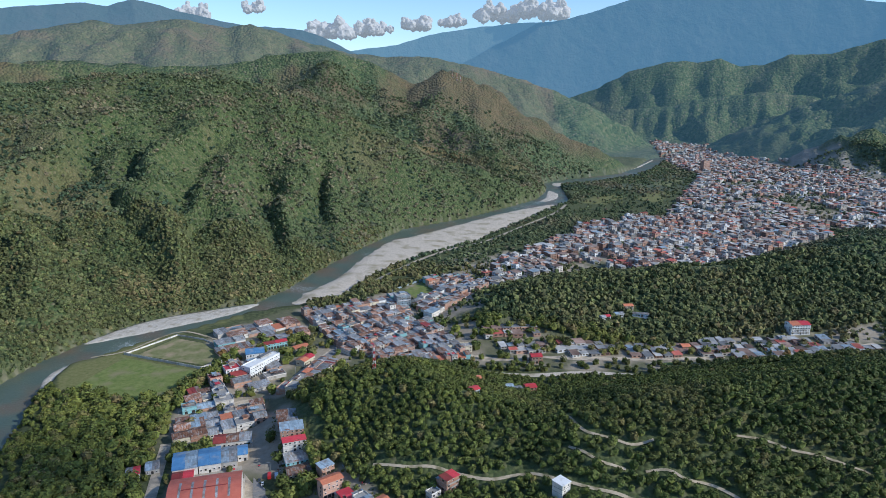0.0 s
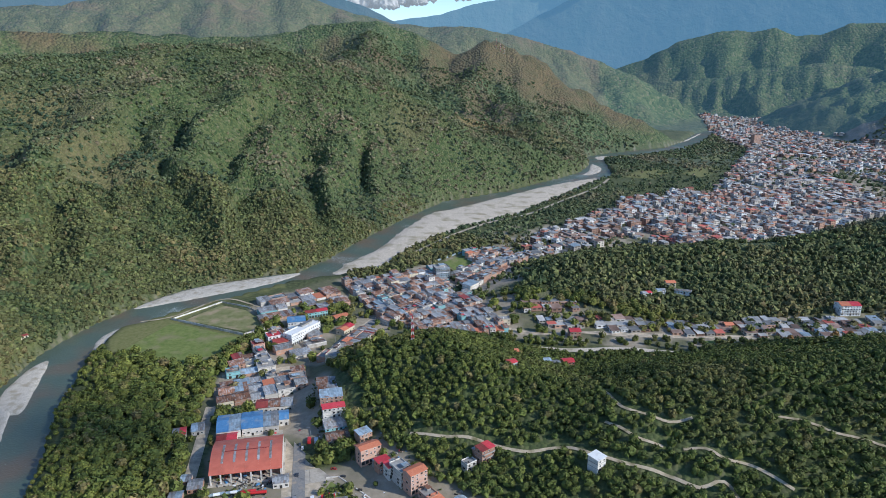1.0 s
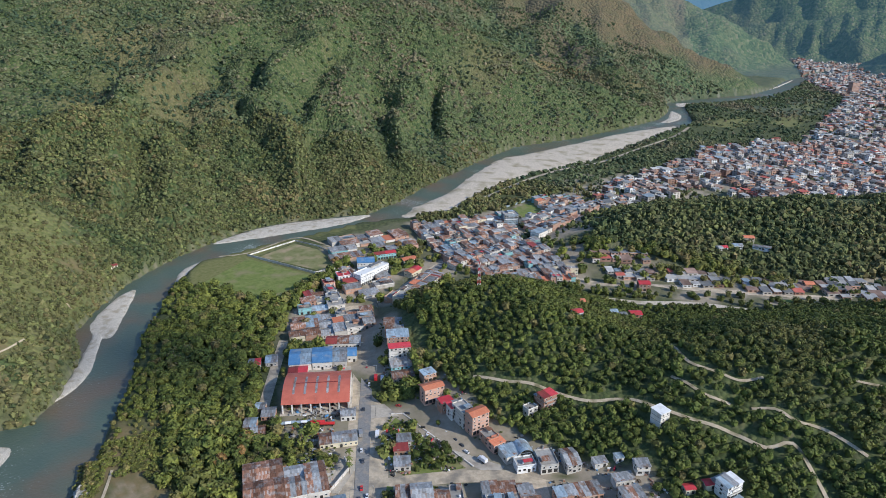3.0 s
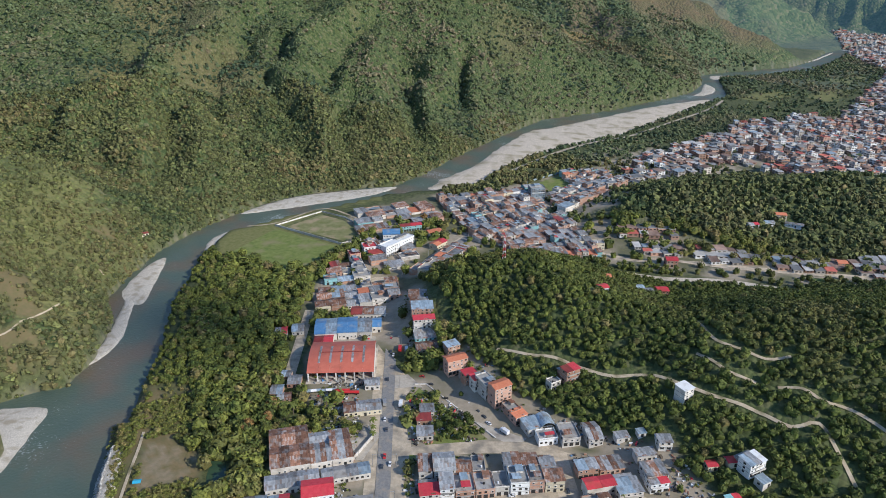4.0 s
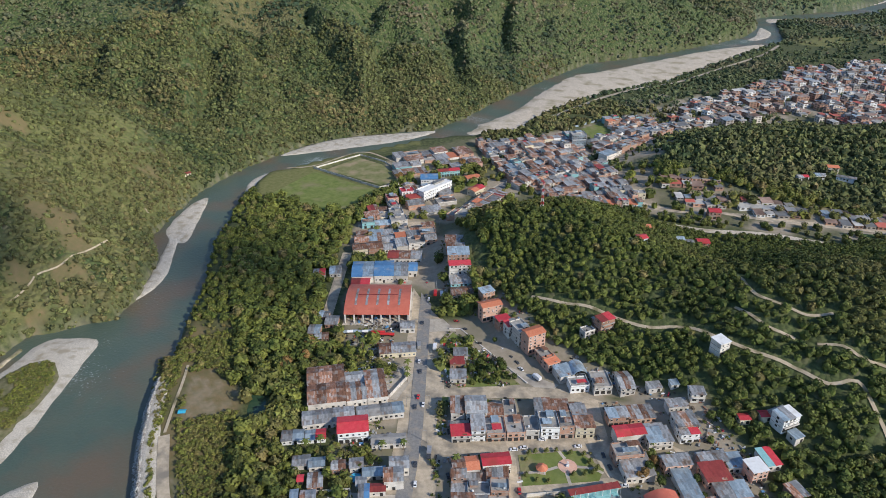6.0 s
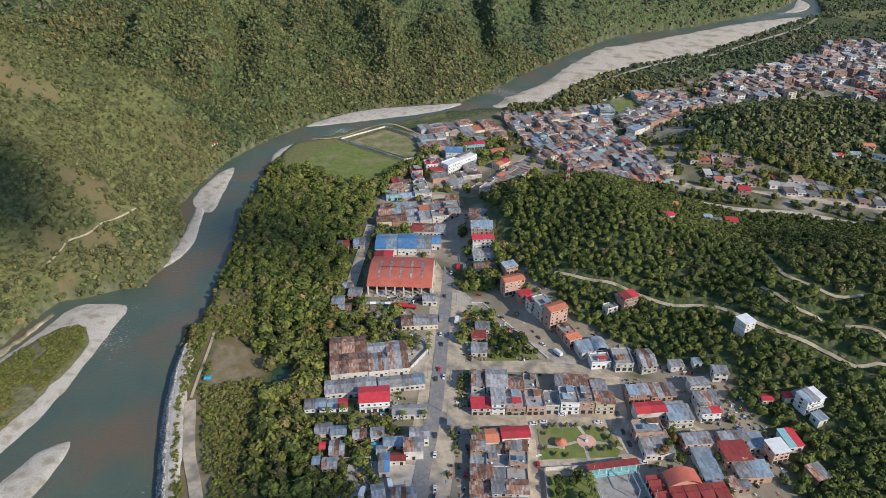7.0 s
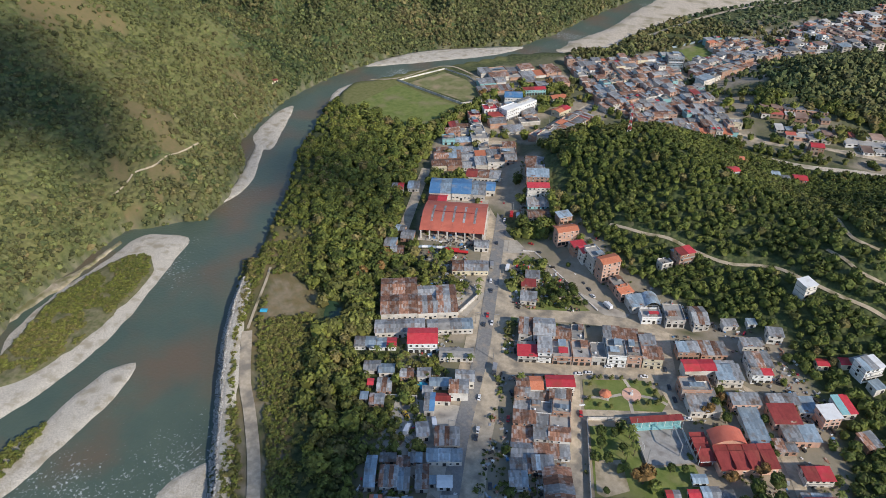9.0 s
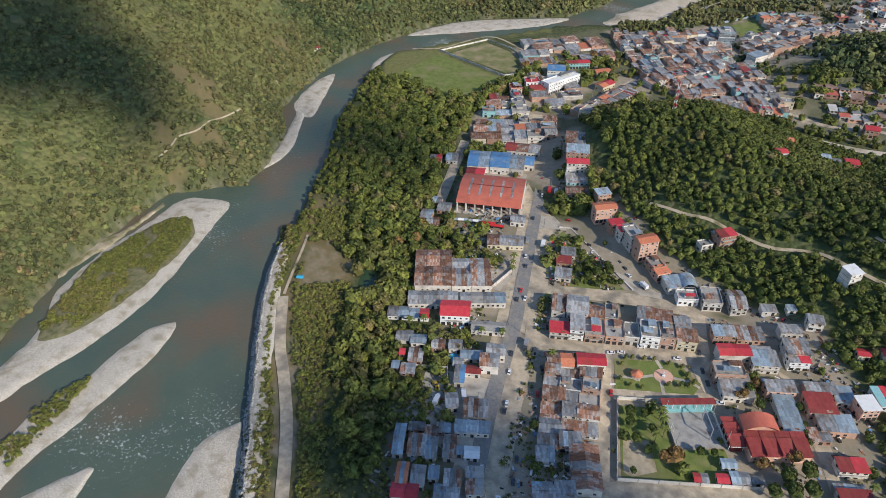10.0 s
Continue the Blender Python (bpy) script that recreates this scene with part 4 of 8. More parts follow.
bar([(-277, 195), (-288, 183), (-291, 155), (-290, 134), (-293, 116), (-295, 104), (-285, 60)], [(-274, 191), (-268, 172), (-266, 148), (-267, 127), (-266, 110), (-269, 90), (-262, 50)], "narrow pale gravel island with bare stones", seed=3)
bar([(-193, 154), (-202, 139), (-202, 123), (-196, 100), (-180, 60)], [(-192, 153), (-179, 135), (-167, 114), (-155, 91), (-140, 55)], "pale gravel island near the river dike", seed=4)
bar([(-240, 101), (-250, 85), (-258, 68), (-262, 40)], [(-238, 100), (-232, 85), (-228, 65), (-225, 40)], "low pale gravel island between river arms", seed=5)
bar([(-400, 467), (-409, 500), (-414, 537), (-408, 560)], [(-362, 446), (-368, 465), (-386, 511), (-405, 556)], "pale gravel spit under the wooded bank", seed=6, n=30)
bar([(-392, 470), (-373, 430), (-358, 390), (-358, 365), (-380, 345)], [(-385, 474), (-360, 430), (-345, 392), (-348, 360), (-370, 335)], "thin gravel shore under the wooded bank", seed=7, n=40)
bar([(-366, 548), (-387, 602), (-384, 630), (-360, 655)], [(-352, 548), (-372, 602), (-368, 630), (-350, 650)], "grey stony shore beside the meadow", seed=8, n=30)
bar([(-398, 688), (-383, 728), (-355, 769), (-306, 803), (-240, 838)], [(-392, 690), (-360, 712), (-315, 745), (-268, 784), (-236, 834)], "pale gravel shore under steep woods", seed=9)
bar([(-203, 832), (-181, 904), (-157, 951), (-144, 1029), (-99, 1198), (-62, 1240), (83, 1421), (143, 1495), (243, 1585), (268, 1600)], [(-185, 826), (-136, 850), (-108, 941), (-50, 1061), (0, 1125), (62, 1190), (136, 1325), (218, 1452), (262, 1550), (272, 1590)], "broad pale gravel bank inside the river bend", "bank", seed=10, n=120, dome=2.5, wobble=10)
bar([(236, 1640), (262, 1700), (280, 1790), (290, 1830)], [(250, 1630), (290, 1690), (305, 1760), (292, 1830)], "pale gravel point at the narrows", seed=11, n=30)
bar([(316, 1900), (330, 1975), (455, 1990), (530, 2060), (600, 2110)], [(322, 1895), (360, 1925), (480, 1965), (560, 2030), (605, 2108)], "flat gravel bar at the far bend", seed=12, n=50)
bar([(590, 2230), (690, 2370), (760, 2500), (830, 2640)], [(560, 2200), (670, 2350), (745, 2490), (820, 2635)], "gravel shore at the far bend", seed=13, n=40)

ribbon("stream_bed", [(10, 612), (39, 603), (86, 598), (138, 604), (186, 596), (233, 577), (300, 560)], 4.0, M["bank"], "dry gravel bed of a side stream", "stream bed", 0.35, drape=True, across=4)
for k, (half, pts) in enumerate(ROADS):
    ribbon("road_verge", [(x + 2.5, y) for x, y in pts if y < 470], half + 9, M["dirt"], "wide dusty verge along the main road", "verge", 0.05)
    ribbon("road_verge", [(x, y) for x, y in pts if y > 450], half + 2.5, M["dirt"], "narrow dusty verge along the main road", "verge", 0.07)
    ribbon("road", pts, half, M["asphalt"], "grey asphalt main road through the town", "road", 0.24)
for k, (half, pts) in enumerate(DIRT_ROADS):
    ribbon("street", pts, half, M["concrete"] if half == 8.0 else M["dirt"], "pale dusty street between houses", "street", 0.12 + 0.007 * k)
for half, pts in PATHS:
    ribbon("path", pts, half * (0.72 if half > 4 else 0.55), M["dirt" if half > 4 else "track"], "winding pale earth track", "track", 0.5, drape=True, across=3)


# ---- vegetation ----
FOOT = []   # discs kept free of trees


def foot(x, y, r):
    FOOT.append((x, y, r))


rng = np.random.default_rng(7)


def crown(leaves, size, seed, core=True, trunk=True, tall=1.0):
    """One tree of unit height: a trunk, limbs' mass and many leaf clumps, as triangles. Third list: 1 where bark."""
    g = np.random.default_rng(seed)
    v, f = [], []
    if trunk:
        for q in range(4):
            a = q * math.pi / 2
            v += [(0.035 * math.cos(a), 0.035 * math.sin(a), -0.08), (0.02 * math.cos(a), 0.02 * math.sin(a), 0.5)]
        for q in range(4):
            a, b = 2 * q, 2 * ((q + 1) % 4)
            f += [(a, b, b + 1), (a, b + 1, a + 1)]
    lobes = [(g.normal(0, 0.17), g.normal(0, 0.17), g.uniform(0.42, 0.78), g.uniform(0.17, 0.3)) for _ in range(5)]
    if core:
        o = len(v)
        ring = [(0.3 * math.cos(a) * g.uniform(0.8, 1.2), 0.3 * math.sin(a) * g.uniform(0.8, 1.2), 0.5 + g.uniform(-0.08, 0.12)) for a in np.linspace(0, 2 * math.pi, 6, endpoint=False)]
        v += ring + [(0, 0, 0.22), (g.normal(0, 0.05), g.normal(0, 0.05), 0.85)]
        for q in range(6):
            f += [(o + (q + 1) % 6, o + q, o + 6), (o + q, o + (q + 1) % 6, o + 7)]
    for q in range(leaves):
        cx, cy, cz, r = lobes[q % 5]
        d = g.normal(size=3)
        d /= np.linalg.norm(d)
        d[2] = abs(d[2]) * 0.9 - 0.15
        c = np.array((cx, cy, cz)) + d * r
        nrm = d + g.normal(0, 0.35, 3)
        nrm /= np.linalg.norm(nrm)
        t1 = np.cross(nrm, g.normal(size=3))
        t1 /= np.linalg.norm(t1)
        t2 = np.cross(nrm, t1)
        o = len(v)
        s = size * g.uniform(0.7, 1.3)
        v += [c + t1 * s, c - t1 * s * 0.6 + t2 * s * 0.9, c - t1 * s * 0.6 - t2 * s * 0.9]
        f.append((o, o + 1, o + 2))
    v = np.array(v, float)
    v[:, 2] *= tall
    return v, np.array(f, int)


def tuft(sides, leaves, seed, leaf=0.3):
    """One distant crown of unit height: an uneven mass with leaf clumps standing off it all round."""
    g = np.random.default_rng(seed)
    v, f = [], []
    lean = g.normal(0, 0.09, 2)
    for z, r in ((0.02, 0.36), (0.5, 0.43)):
        for q in range(sides):
            a = 2 * math.pi * (q + 0.5 * (z > 0.3) + g.uniform(-0.35, 0.35)) / sides
            k = r * g.uniform(0.6, 1.3)
            v.append((k * math.cos(a) + lean[0] * z, k * math.sin(a) + lean[1] * z, z + (g.uniform(-0.2, 0.24) if z > 0.3 else 0)))
    v.append((lean[0] + g.normal(0, 0.1), lean[1] + g.normal(0, 0.1), g.uniform(0.82, 1.0)))
    for q in range(sides):
        b = (q + 1) % sides
        f += [(q, b, sides + q), (b, sides + b, sides + q), (sides + q, sides + b, 2 * sides)]
    for q in range(leaves):
        a, up = g.uniform(0, 2 * math.pi), g.uniform(0.15, 1.0)
        out = np.array((math.cos(a) * math.sqrt(1 - up * up * 0.8), math.sin(a) * math.sqrt(1 - up * up * 0.8), up))
        c = np.array((lean[0], lean[1], 0.42)) + out * (0.4, 0.4, 0.5) * g.uniform(0.9, 1.15)
        nrm = out + g.normal(0, 0.45, 3)
        t1 = np.cross(nrm, g.normal(size=3))
        t1 /= np.linalg.norm(t1)
        t2 = np.cross(nrm / np.linalg.norm(nrm), t1)
        o, w = len(v), leaf * g.uniform(0.55, 1.1)
        v += [c + t1 * w, c - t1 * w * 0.6 + t2 * w * 0.8, c - t1 * w * 0.6 - t2 * w * 0.8]
        f.append((o, o + 1, o + 2))
    return np.array(v, float), np.array(f, int)


def forest(name, label, xs, ys, hs, widths, templates, mat, tint, dark, floor=-99.0, lit=1.0):
    """Many trees as one object."""
    V, Fc, T, Dk, Br, o = [], [], [], [], [], 0
    light = np.where(rng.random(len(xs)) < 0.42, rng.uniform(0.2, 1.0, len(xs)), 0) * lit
    zs = np.maximum(height(xs, ys), floor)
    pick = rng.integers(0, len(templates), len(xs))
    ang = rng.uniform(0, 2 * math.pi, len(xs))
    for k, (tv, tf) in enumerate(templates):
        s = np.where(pick == k)[0]
        if not len(s):
            continue
        c, sn = np.cos(ang[s])[:, None], np.sin(ang[s])[:, None]
        w = (widths[s] * hs[s])[:, None]
        x = xs[s][:, None] + (tv[:, 0] * c - tv[:, 1] * sn) * w
        y = ys[s][:, None] + (tv[:, 0] * sn + tv[:, 1] * c) * w
        z = zs[s][:, None] + tv[:, 2] * hs[s][:, None]
        V.append(np.stack([x, y, z], -1).reshape(-1, 3))
        Fc.append((tf[None] + (o + np.arange(len(s)) * len(tv))[:, None, None]).reshape(-1, 3))
        T.append(np.repeat(tint[s], len(tv)))
        Dk.append(np.repeat(dark[s], len(tv)))
        Br.append(np.repeat(light[s], len(tv)))
        o += len(s) * len(tv)
    ob = new(name, big_mesh(name, np.vstack(V), np.vstack(Fc), mat, [("tint", np.concatenate(T)), ("dark", np.concatenate(Dk)), ("bright", np.concatenate(Br))]))
    return tagged(ob, label, "trees", kind="stuff")


CLEAR = [  # open ground: no trees
    [(-383, 600), (-352, 560), (-335, 560), (-315, 660), (-290, 715), (-235, 760), (-200, 800), (-245, 800), (-345, 690), (-385, 650)],
    [(-340, 570), (-324, 643), (-296, 705), (-215, 650), (-236, 605), (-243, 551), (-290, 545)],
    [(-60, 880), (-21, 935), (16, 896), (-30, 820)],
    [(-201, 282), (-189, 284), (-179, 262), (-188, 256), (-197, 266)],
]


FIELDS = [(284, 1344), (291, 1507), (425, 1814), (745, 2119), (768, 1987), (511, 1509)]   # mixed plots and groves by the far river
ISLAND = [(-345, 280), (-331, 262), (-323, 222), (-320, 188), (-325, 160), (-335, 147), (-345, 153), (-353, 170), (-361, 194), (-368, 217), (-365, 254), (-358, 274)]
ISLAND_EDGE = [(-289, 138), (-292, 116), (-294, 104), (-286, 80), (-274, 80), (-276, 100), (-280, 120), (-284, 138)]


def scatter(n, r0, r1, a0, a1, seed):
    g = np.random.default_rng(seed)
    r = np.sqrt(g.uniform(r0 * r0, r1 * r1, n))
    a = np.radians(g.uniform(a0, a1, n))
    return -np.sin(a) * r, np.cos(a) * r


def free(x, y, near=True):
    ok = poly_dist(x, y, RIVER) > 4
    yard = np.random.default_rng(5).random(len(x)) < np.where(np.hypot(x, y) < 480, 0.12, 0.22)
    for p in YARDS:
        yard |= inside(x, y, p) & (np.random.default_rng(6).random(len(x)) < 0.9)
    for p in TOWN:
        ok &= ~inside(x, y, p) | yard
    for p in CLEAR + (BARE[:2] if near else []):
        ok &= ~inside(x, y, p)
    if near:
        for fx, fy, fr in FOOT:
            ok &= np.hypot(x - fx, y - fy) > fr
        for half, pts in ROADS:
            ok &= line_dist(x + 2.5, y, pts) > half + np.where(y < 460, 10, 3.5)
        for half, pts in DIRT_ROADS:
            ok &= line_dist(x, y, pts) > half + 2.5
    for half, pts in PATHS + [(6.0, [(10, 612), (39, 603), (86, 598), (138, 604), (186, 596), (233, 577), (300, 560)])]:
        ok &= line_dist(x, y, pts) > half + 2
    return ok


def woods():
    near_t = []
    for s in range(8):
        (dv, df), (cv, cf) = tuft(5, 48, 300 + s, 0.15), crown(0, 0.11, s, core=False)
        near_t.append((np.vstack([cv, dv * (1.0, 1.0, 0.9) + (0, 0, 0.06)]), np.vstack([cf, df + len(cv)])))
    bush_t = [crown(26, 0.2, 60 + s, trunk=False) for s in range(5)]
    mid_t = [tuft(5, 9, 20 + s, 0.24) for s in range(14)]
    fine_t = [tuft(5, 15, 120 + s, 0.19) for s in range(10)]
    far_t = [tuft(4, 4, 40 + s, 0.34) for s in range(10)]

    def tones(x, y, warm, seed):
        g = np.random.default_rng(seed)
        tint = np.clip((fbm(x, y, 90, 3, seed) - 0.5) * 3 + g.normal(0, 0.15, len(x)), 0, 0.8) * warm
        tint = np.where(g.random(len(x)) < 0.03, 0.9, tint)
        # clefts: denser, greener growth, with relief shade also put into the crown tone
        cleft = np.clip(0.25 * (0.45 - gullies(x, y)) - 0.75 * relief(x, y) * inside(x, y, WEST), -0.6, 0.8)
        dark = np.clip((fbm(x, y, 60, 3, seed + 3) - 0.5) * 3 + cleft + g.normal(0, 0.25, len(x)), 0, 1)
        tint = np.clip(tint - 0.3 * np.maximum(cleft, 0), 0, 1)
        return tint, dark

    # orchard and woods on the low hills and the flat
    x, y = scatter(17500, 190, 720, -40, 40, 1)
    sd = poly_dist(x, y, RIVER)
    grown = lambda u, v: (u > -90) & (v < 640)
    rows = np.meshgrid(np.arange(-100, 520, 5.6), np.arange(-160, 640, 6.2))   # orchard rows, a little uneven
    q = np.random.default_rng(9)
    gx, gy = (w.ravel() + q.normal(0, 0.75, w.size) for w in rows)
    gx, gy = gx * 0.92 - gy * 0.39, gx * 0.39 + gy * 0.92
    keep = grown(gx, gy) & (np.abs(np.arctan2(gx, gy)) < 0.72) & (np.hypot(gx, gy) > 190) & (q.random(len(gx)) < 0.93)
    wild = ~grown(x, y) | (rng.random(len(x)) < 0.12)
    x, y = np.concatenate([x[wild], gx[keep]]), np.concatenate([y[wild], gy[keep]])
    sd = poly_dist(x, y, RIVER)
    k = free(x, y) & (sd > 3) & ~inside(x, y, WEST)
    x, y = x[k], y[k]
    t, d = tones(x, y, 0.75, 5)
    orchard = grown(x, y)
    sd = poly_dist(x, y, RIVER)
    scrub = inside(x, y, SCRUB)
    hs = np.where(orchard, rng.uniform(4.2, 6.6, len(x)), 3.5 + 7.0 * rng.random(len(x)) ** 1.5)
    hs = np.where(scrub, rng.uniform(1.3, 4.0, len(x)), hs)
    for p in YARDS:
        hs = np.where(inside(x, y, p), hs * 0.62, hs)
    hs = np.minimum(hs, 2.2 + 0.16 * np.maximum(sd, 0))
    t = np.where(scrub, np.clip(t + rng.uniform(0, 0.55, len(x)), 0, 1), t)
    t = np.where(~orchard & (rng.random(len(x)) < 0.13), rng.uniform(0.4, 1.0, len(x)), t)
    d = np.where(scrub, d * 0.4, d)
    # orchard crowns get darker and less bright east of x = 20
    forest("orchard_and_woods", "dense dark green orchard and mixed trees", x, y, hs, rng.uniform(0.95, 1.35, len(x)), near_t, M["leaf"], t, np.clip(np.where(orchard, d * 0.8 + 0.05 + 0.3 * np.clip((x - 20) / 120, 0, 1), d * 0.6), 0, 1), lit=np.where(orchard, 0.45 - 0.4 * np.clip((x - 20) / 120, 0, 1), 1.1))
    # low scrub and undergrowth on the near flat
    x, y = scatter(24000, 130, 420, 8, 60, 21)
    k = free(x, y) & ~inside(x, y, WEST) & (inside(x, y, SCRUB) | (rng.random(len(x)) < 0.35))
    x, y = x[k], y[k]
    t, d = tones(x, y, 0.9, 23)
    forest("riverside_scrub", "low dry scrub and bushes on the river flat", x, y, rng.uniform(0.9, 2.6, len(x)), rng.uniform(1.2, 2.0, len(x)), bush_t, M["leaf"], np.clip(t + rng.uniform(0, 0.5, len(x)), 0, 1), d * 0.5)
    # weeds and hedges between the houses
    x, y = scatter(14000, 150, 560, -22, 40, 27)
    town = np.zeros(len(x), bool)
    for p in TOWN[:4]:
        town |= inside(x, y, p)
    k = town & (fbm(x, y, 16, 3, 73) > 0.52)
    k &= (line_dist(x + 2.5, y, ROADS[0][1]) > np.where(y < 460, 15, 8)) & ~inside(x, y, [(-34, 275), (-2, 288), (16, 278), (30, 262), (14, 206), (-12, 198), (-26, 248)])
    for half, pts in DIRT_ROADS:
        k &= line_dist(x, y, pts) > half + 1
    x, y = x[k], y[k]
    t, d = tones(x, y, 0.8, 24)
    forest("yard_weeds", "weeds and low hedges between the houses", x, y, rng.uniform(0.5, 1.7, len(x)), rng.uniform(1.2, 2.2, len(x)), bush_t, M["leaf"], t, d * 0.6)
    # bushes on the islands and on the water's edge below the dike
    x, y = scatter(60000, 90, 460, 20, 80, 31)
    isl = inside(x, y, ISLAND) & (fbm(x, y, 12, 2, 4) > 0.3) | inside(x, y, ISLAND_EDGE) & (fbm(x, y, 10, 2, 6) > 0.45)
    edge = np.abs(line_dist(x, y, RIVER_R[1:5]) - 1.5) < 2.5
    k = isl | (edge & (rng.random(len(x)) < 0.75))
    x, y = x[k], y[k]
    t, d = tones(x, y, 0.8, 33)
    forest("island_scrub_bushes", "low bushes on gravel islands and the dike foot", x, y, rng.uniform(0.8, 2.3, len(x)), rng.uniform(1.2, 2.0, len(x)), bush_t, M["leaf"], np.clip(t + rng.uniform(0, 0.5, len(x)), 0, 1), d * 0.3, floor=np.where(inside(x, y, ISLAND), -3.9, -4.6))
    # wooded bank across the river
    x, y = scatter(74000, 330, 1080, 8, 76, 2)
    k = free(x, y, False) & inside(x, y, WEST)
    dens = fbm(x, y, 70, 3, 15)
    k &= dens > rng.uniform(0.05, 0.36, len(x))
    k &= (bald(x, y) < 0.35 + 0.6 * (rng.random(len(x)) < 0.5)) | (rng.random(len(x)) < 0.22) & ((np.hypot(x, y) > 560) | (fbm(x, y, 14, 2, 19) > 0.22))
    face = inside(x, y, SPUR_FACE)
    k &= ~face | (rng.random(len(x)) < 0.55 + 0.45 * (fbm(x, y, 45, 3, 61) > 0.5))
    x, y, face = x[k], y[k], face[k]
    t, d = tones(x, y, 1.0, 11)
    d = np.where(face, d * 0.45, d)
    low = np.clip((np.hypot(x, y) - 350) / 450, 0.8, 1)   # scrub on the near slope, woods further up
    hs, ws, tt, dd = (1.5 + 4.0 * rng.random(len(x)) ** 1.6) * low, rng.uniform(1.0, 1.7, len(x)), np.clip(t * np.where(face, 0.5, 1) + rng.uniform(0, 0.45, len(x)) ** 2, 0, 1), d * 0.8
    far = np.hypot(x, y) > 880
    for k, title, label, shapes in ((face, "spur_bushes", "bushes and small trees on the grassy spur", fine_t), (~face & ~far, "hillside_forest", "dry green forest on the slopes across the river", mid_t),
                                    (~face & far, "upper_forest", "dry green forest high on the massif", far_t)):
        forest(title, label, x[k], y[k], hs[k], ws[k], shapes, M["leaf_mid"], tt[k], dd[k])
    # thickets along the far shore
    x, y = scatter(90000, 200, 1250, 0, 76, 51)
    sd = poly_dist(x, y, RIVER)
    k = inside(x, y, WEST) & (sd > 2.0) & (sd < 34) & (rng.random(len(x)) < 1.0 - sd / 50) & (bald(x, y) < 0.5)
    x, y = x[k], y[k]
    t, d = tones(x, y, 1.0, 53)
    forest("shore_thicket", "low bushes and young trees along the far shore", x, y, 1.2 + 3.4 * rng.random(len(x)) ** 1.5, rng.uniform(1.1, 1.8, len(x)), mid_t, M["leaf_mid"], np.clip(t + rng.uniform(0, 0.6, len(x)), 0, 1), d * 0.8)
    # wooded low hill behind the side valley and groves this side of the river
    x, y = scatter(15000, 690, 1020, -40, 12, 41)
    k = free(x, y) & ~inside(x, y, WEST) & (np.hypot(x, y) > 715)
    k &= (fbm(x, y, 60, 2, 44) > 0.24)
    x, y = x[k], y[k]
    t, d = tones(x, y, 0.7, 43)
    forest("hill_woods", "thick green woods on the low hill", x, y, 2.6 + 4.8 * rng.random(len(x)) ** 1.4, rng.uniform(1.0, 1.5, len(x)), far_t, M["leaf_mid"], t, d)
    # far slopes and far wooded ground
    x, y = scatter(125000, 720, 2650, -36, 60, 3)
    r = np.hypot(x, y)
    massif = inside(x, y, WEST)
    k = free(x, y, False) & (r > np.where(massif, 1060, 1000)) & ((r < 2200) | ~massif) & (~massif | (rng.random(len(x)) < 0.95))
    k &= ~inside(x, y, FIELDS) | (rng.random(len(x)) < 0.35)
    cone = np.exp(-((x - 90) / 330) ** 2 - ((y - 2230) / 260) ** 2)
    k &= fbm(x, y, 110, 3, 16) - 0.2 * (gullies(x, y) - 0.4) - 0.3 * cone > rng.uniform(0.05, 0.5, len(x))
    x, y, r = x[k], y[k], r[k]
    t, d = tones(x, y, 1.0, 17)
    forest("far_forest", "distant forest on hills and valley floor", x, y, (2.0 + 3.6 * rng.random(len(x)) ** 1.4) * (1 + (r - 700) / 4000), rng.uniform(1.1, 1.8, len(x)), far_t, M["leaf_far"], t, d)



# ---- houses ----
WINDOW = None


def window_mesh():
    v, f = boxes([(0, 0, 0, 1.3, 0.16, 1.2)])
    v2, f2 = boxes([(0, -0.07, 0.08, 1.1, 0.08, 1.02)])
    me = mesh_of("window", v + v2, f + [tuple(i + len(v) for i in q) for q in f2], [M["white"], M["glass"]])
    for p in me.polygons:
        p.material_index = 1 if p.index >= 6 else 0
    return me


WINDOW = window_mesh()
# near-black slabs on the wall stand in for the shade inside openings
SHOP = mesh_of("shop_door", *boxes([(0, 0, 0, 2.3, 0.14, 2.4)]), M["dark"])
SHADED_OPENING = mesh_of("window", *boxes([(0, 0, 0, 1.5, 0.14, 1.25)]), M["dark"])
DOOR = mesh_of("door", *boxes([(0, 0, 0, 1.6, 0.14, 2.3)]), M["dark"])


def slope_roof(w, d, h, rise, over, thick=0.16, ridge=True, x0=None, x1=None):
    """A gable (ridge along x) or lean-to slab, between x0 and x1."""
    a, b = (-w / 2 - over if x0 is None else x0), (w / 2 + over if x1 is None else x1)
    y0, y1 = -d / 2 - over, d / 2 + over
    prof = [(y0, h), (0, h + rise), (y1, h)] if ridge else [(y0, h), (y1, h + rise)]
    v = [(x, y, z + t) for x in (a, b) for t in (0, thick) for y, z in prof]
    n = len(prof)
    f = []
    for i in range(n - 1):
        f += [(i, i + 1, 2 * n + i + 1, 2 * n + i), (n + i, 3 * n + i, 3 * n + i + 1, n + i + 1), (i, n + i, n + i + 1, i + 1), (2 * n + i, 2 * n + i + 1, 3 * n + i + 1, 3 * n + i)]
    f += [(0, 2 * n, 3 * n, n), (n - 1, 2 * n - 1, 4 * n - 1, 3 * n - 1)]
    return v, f


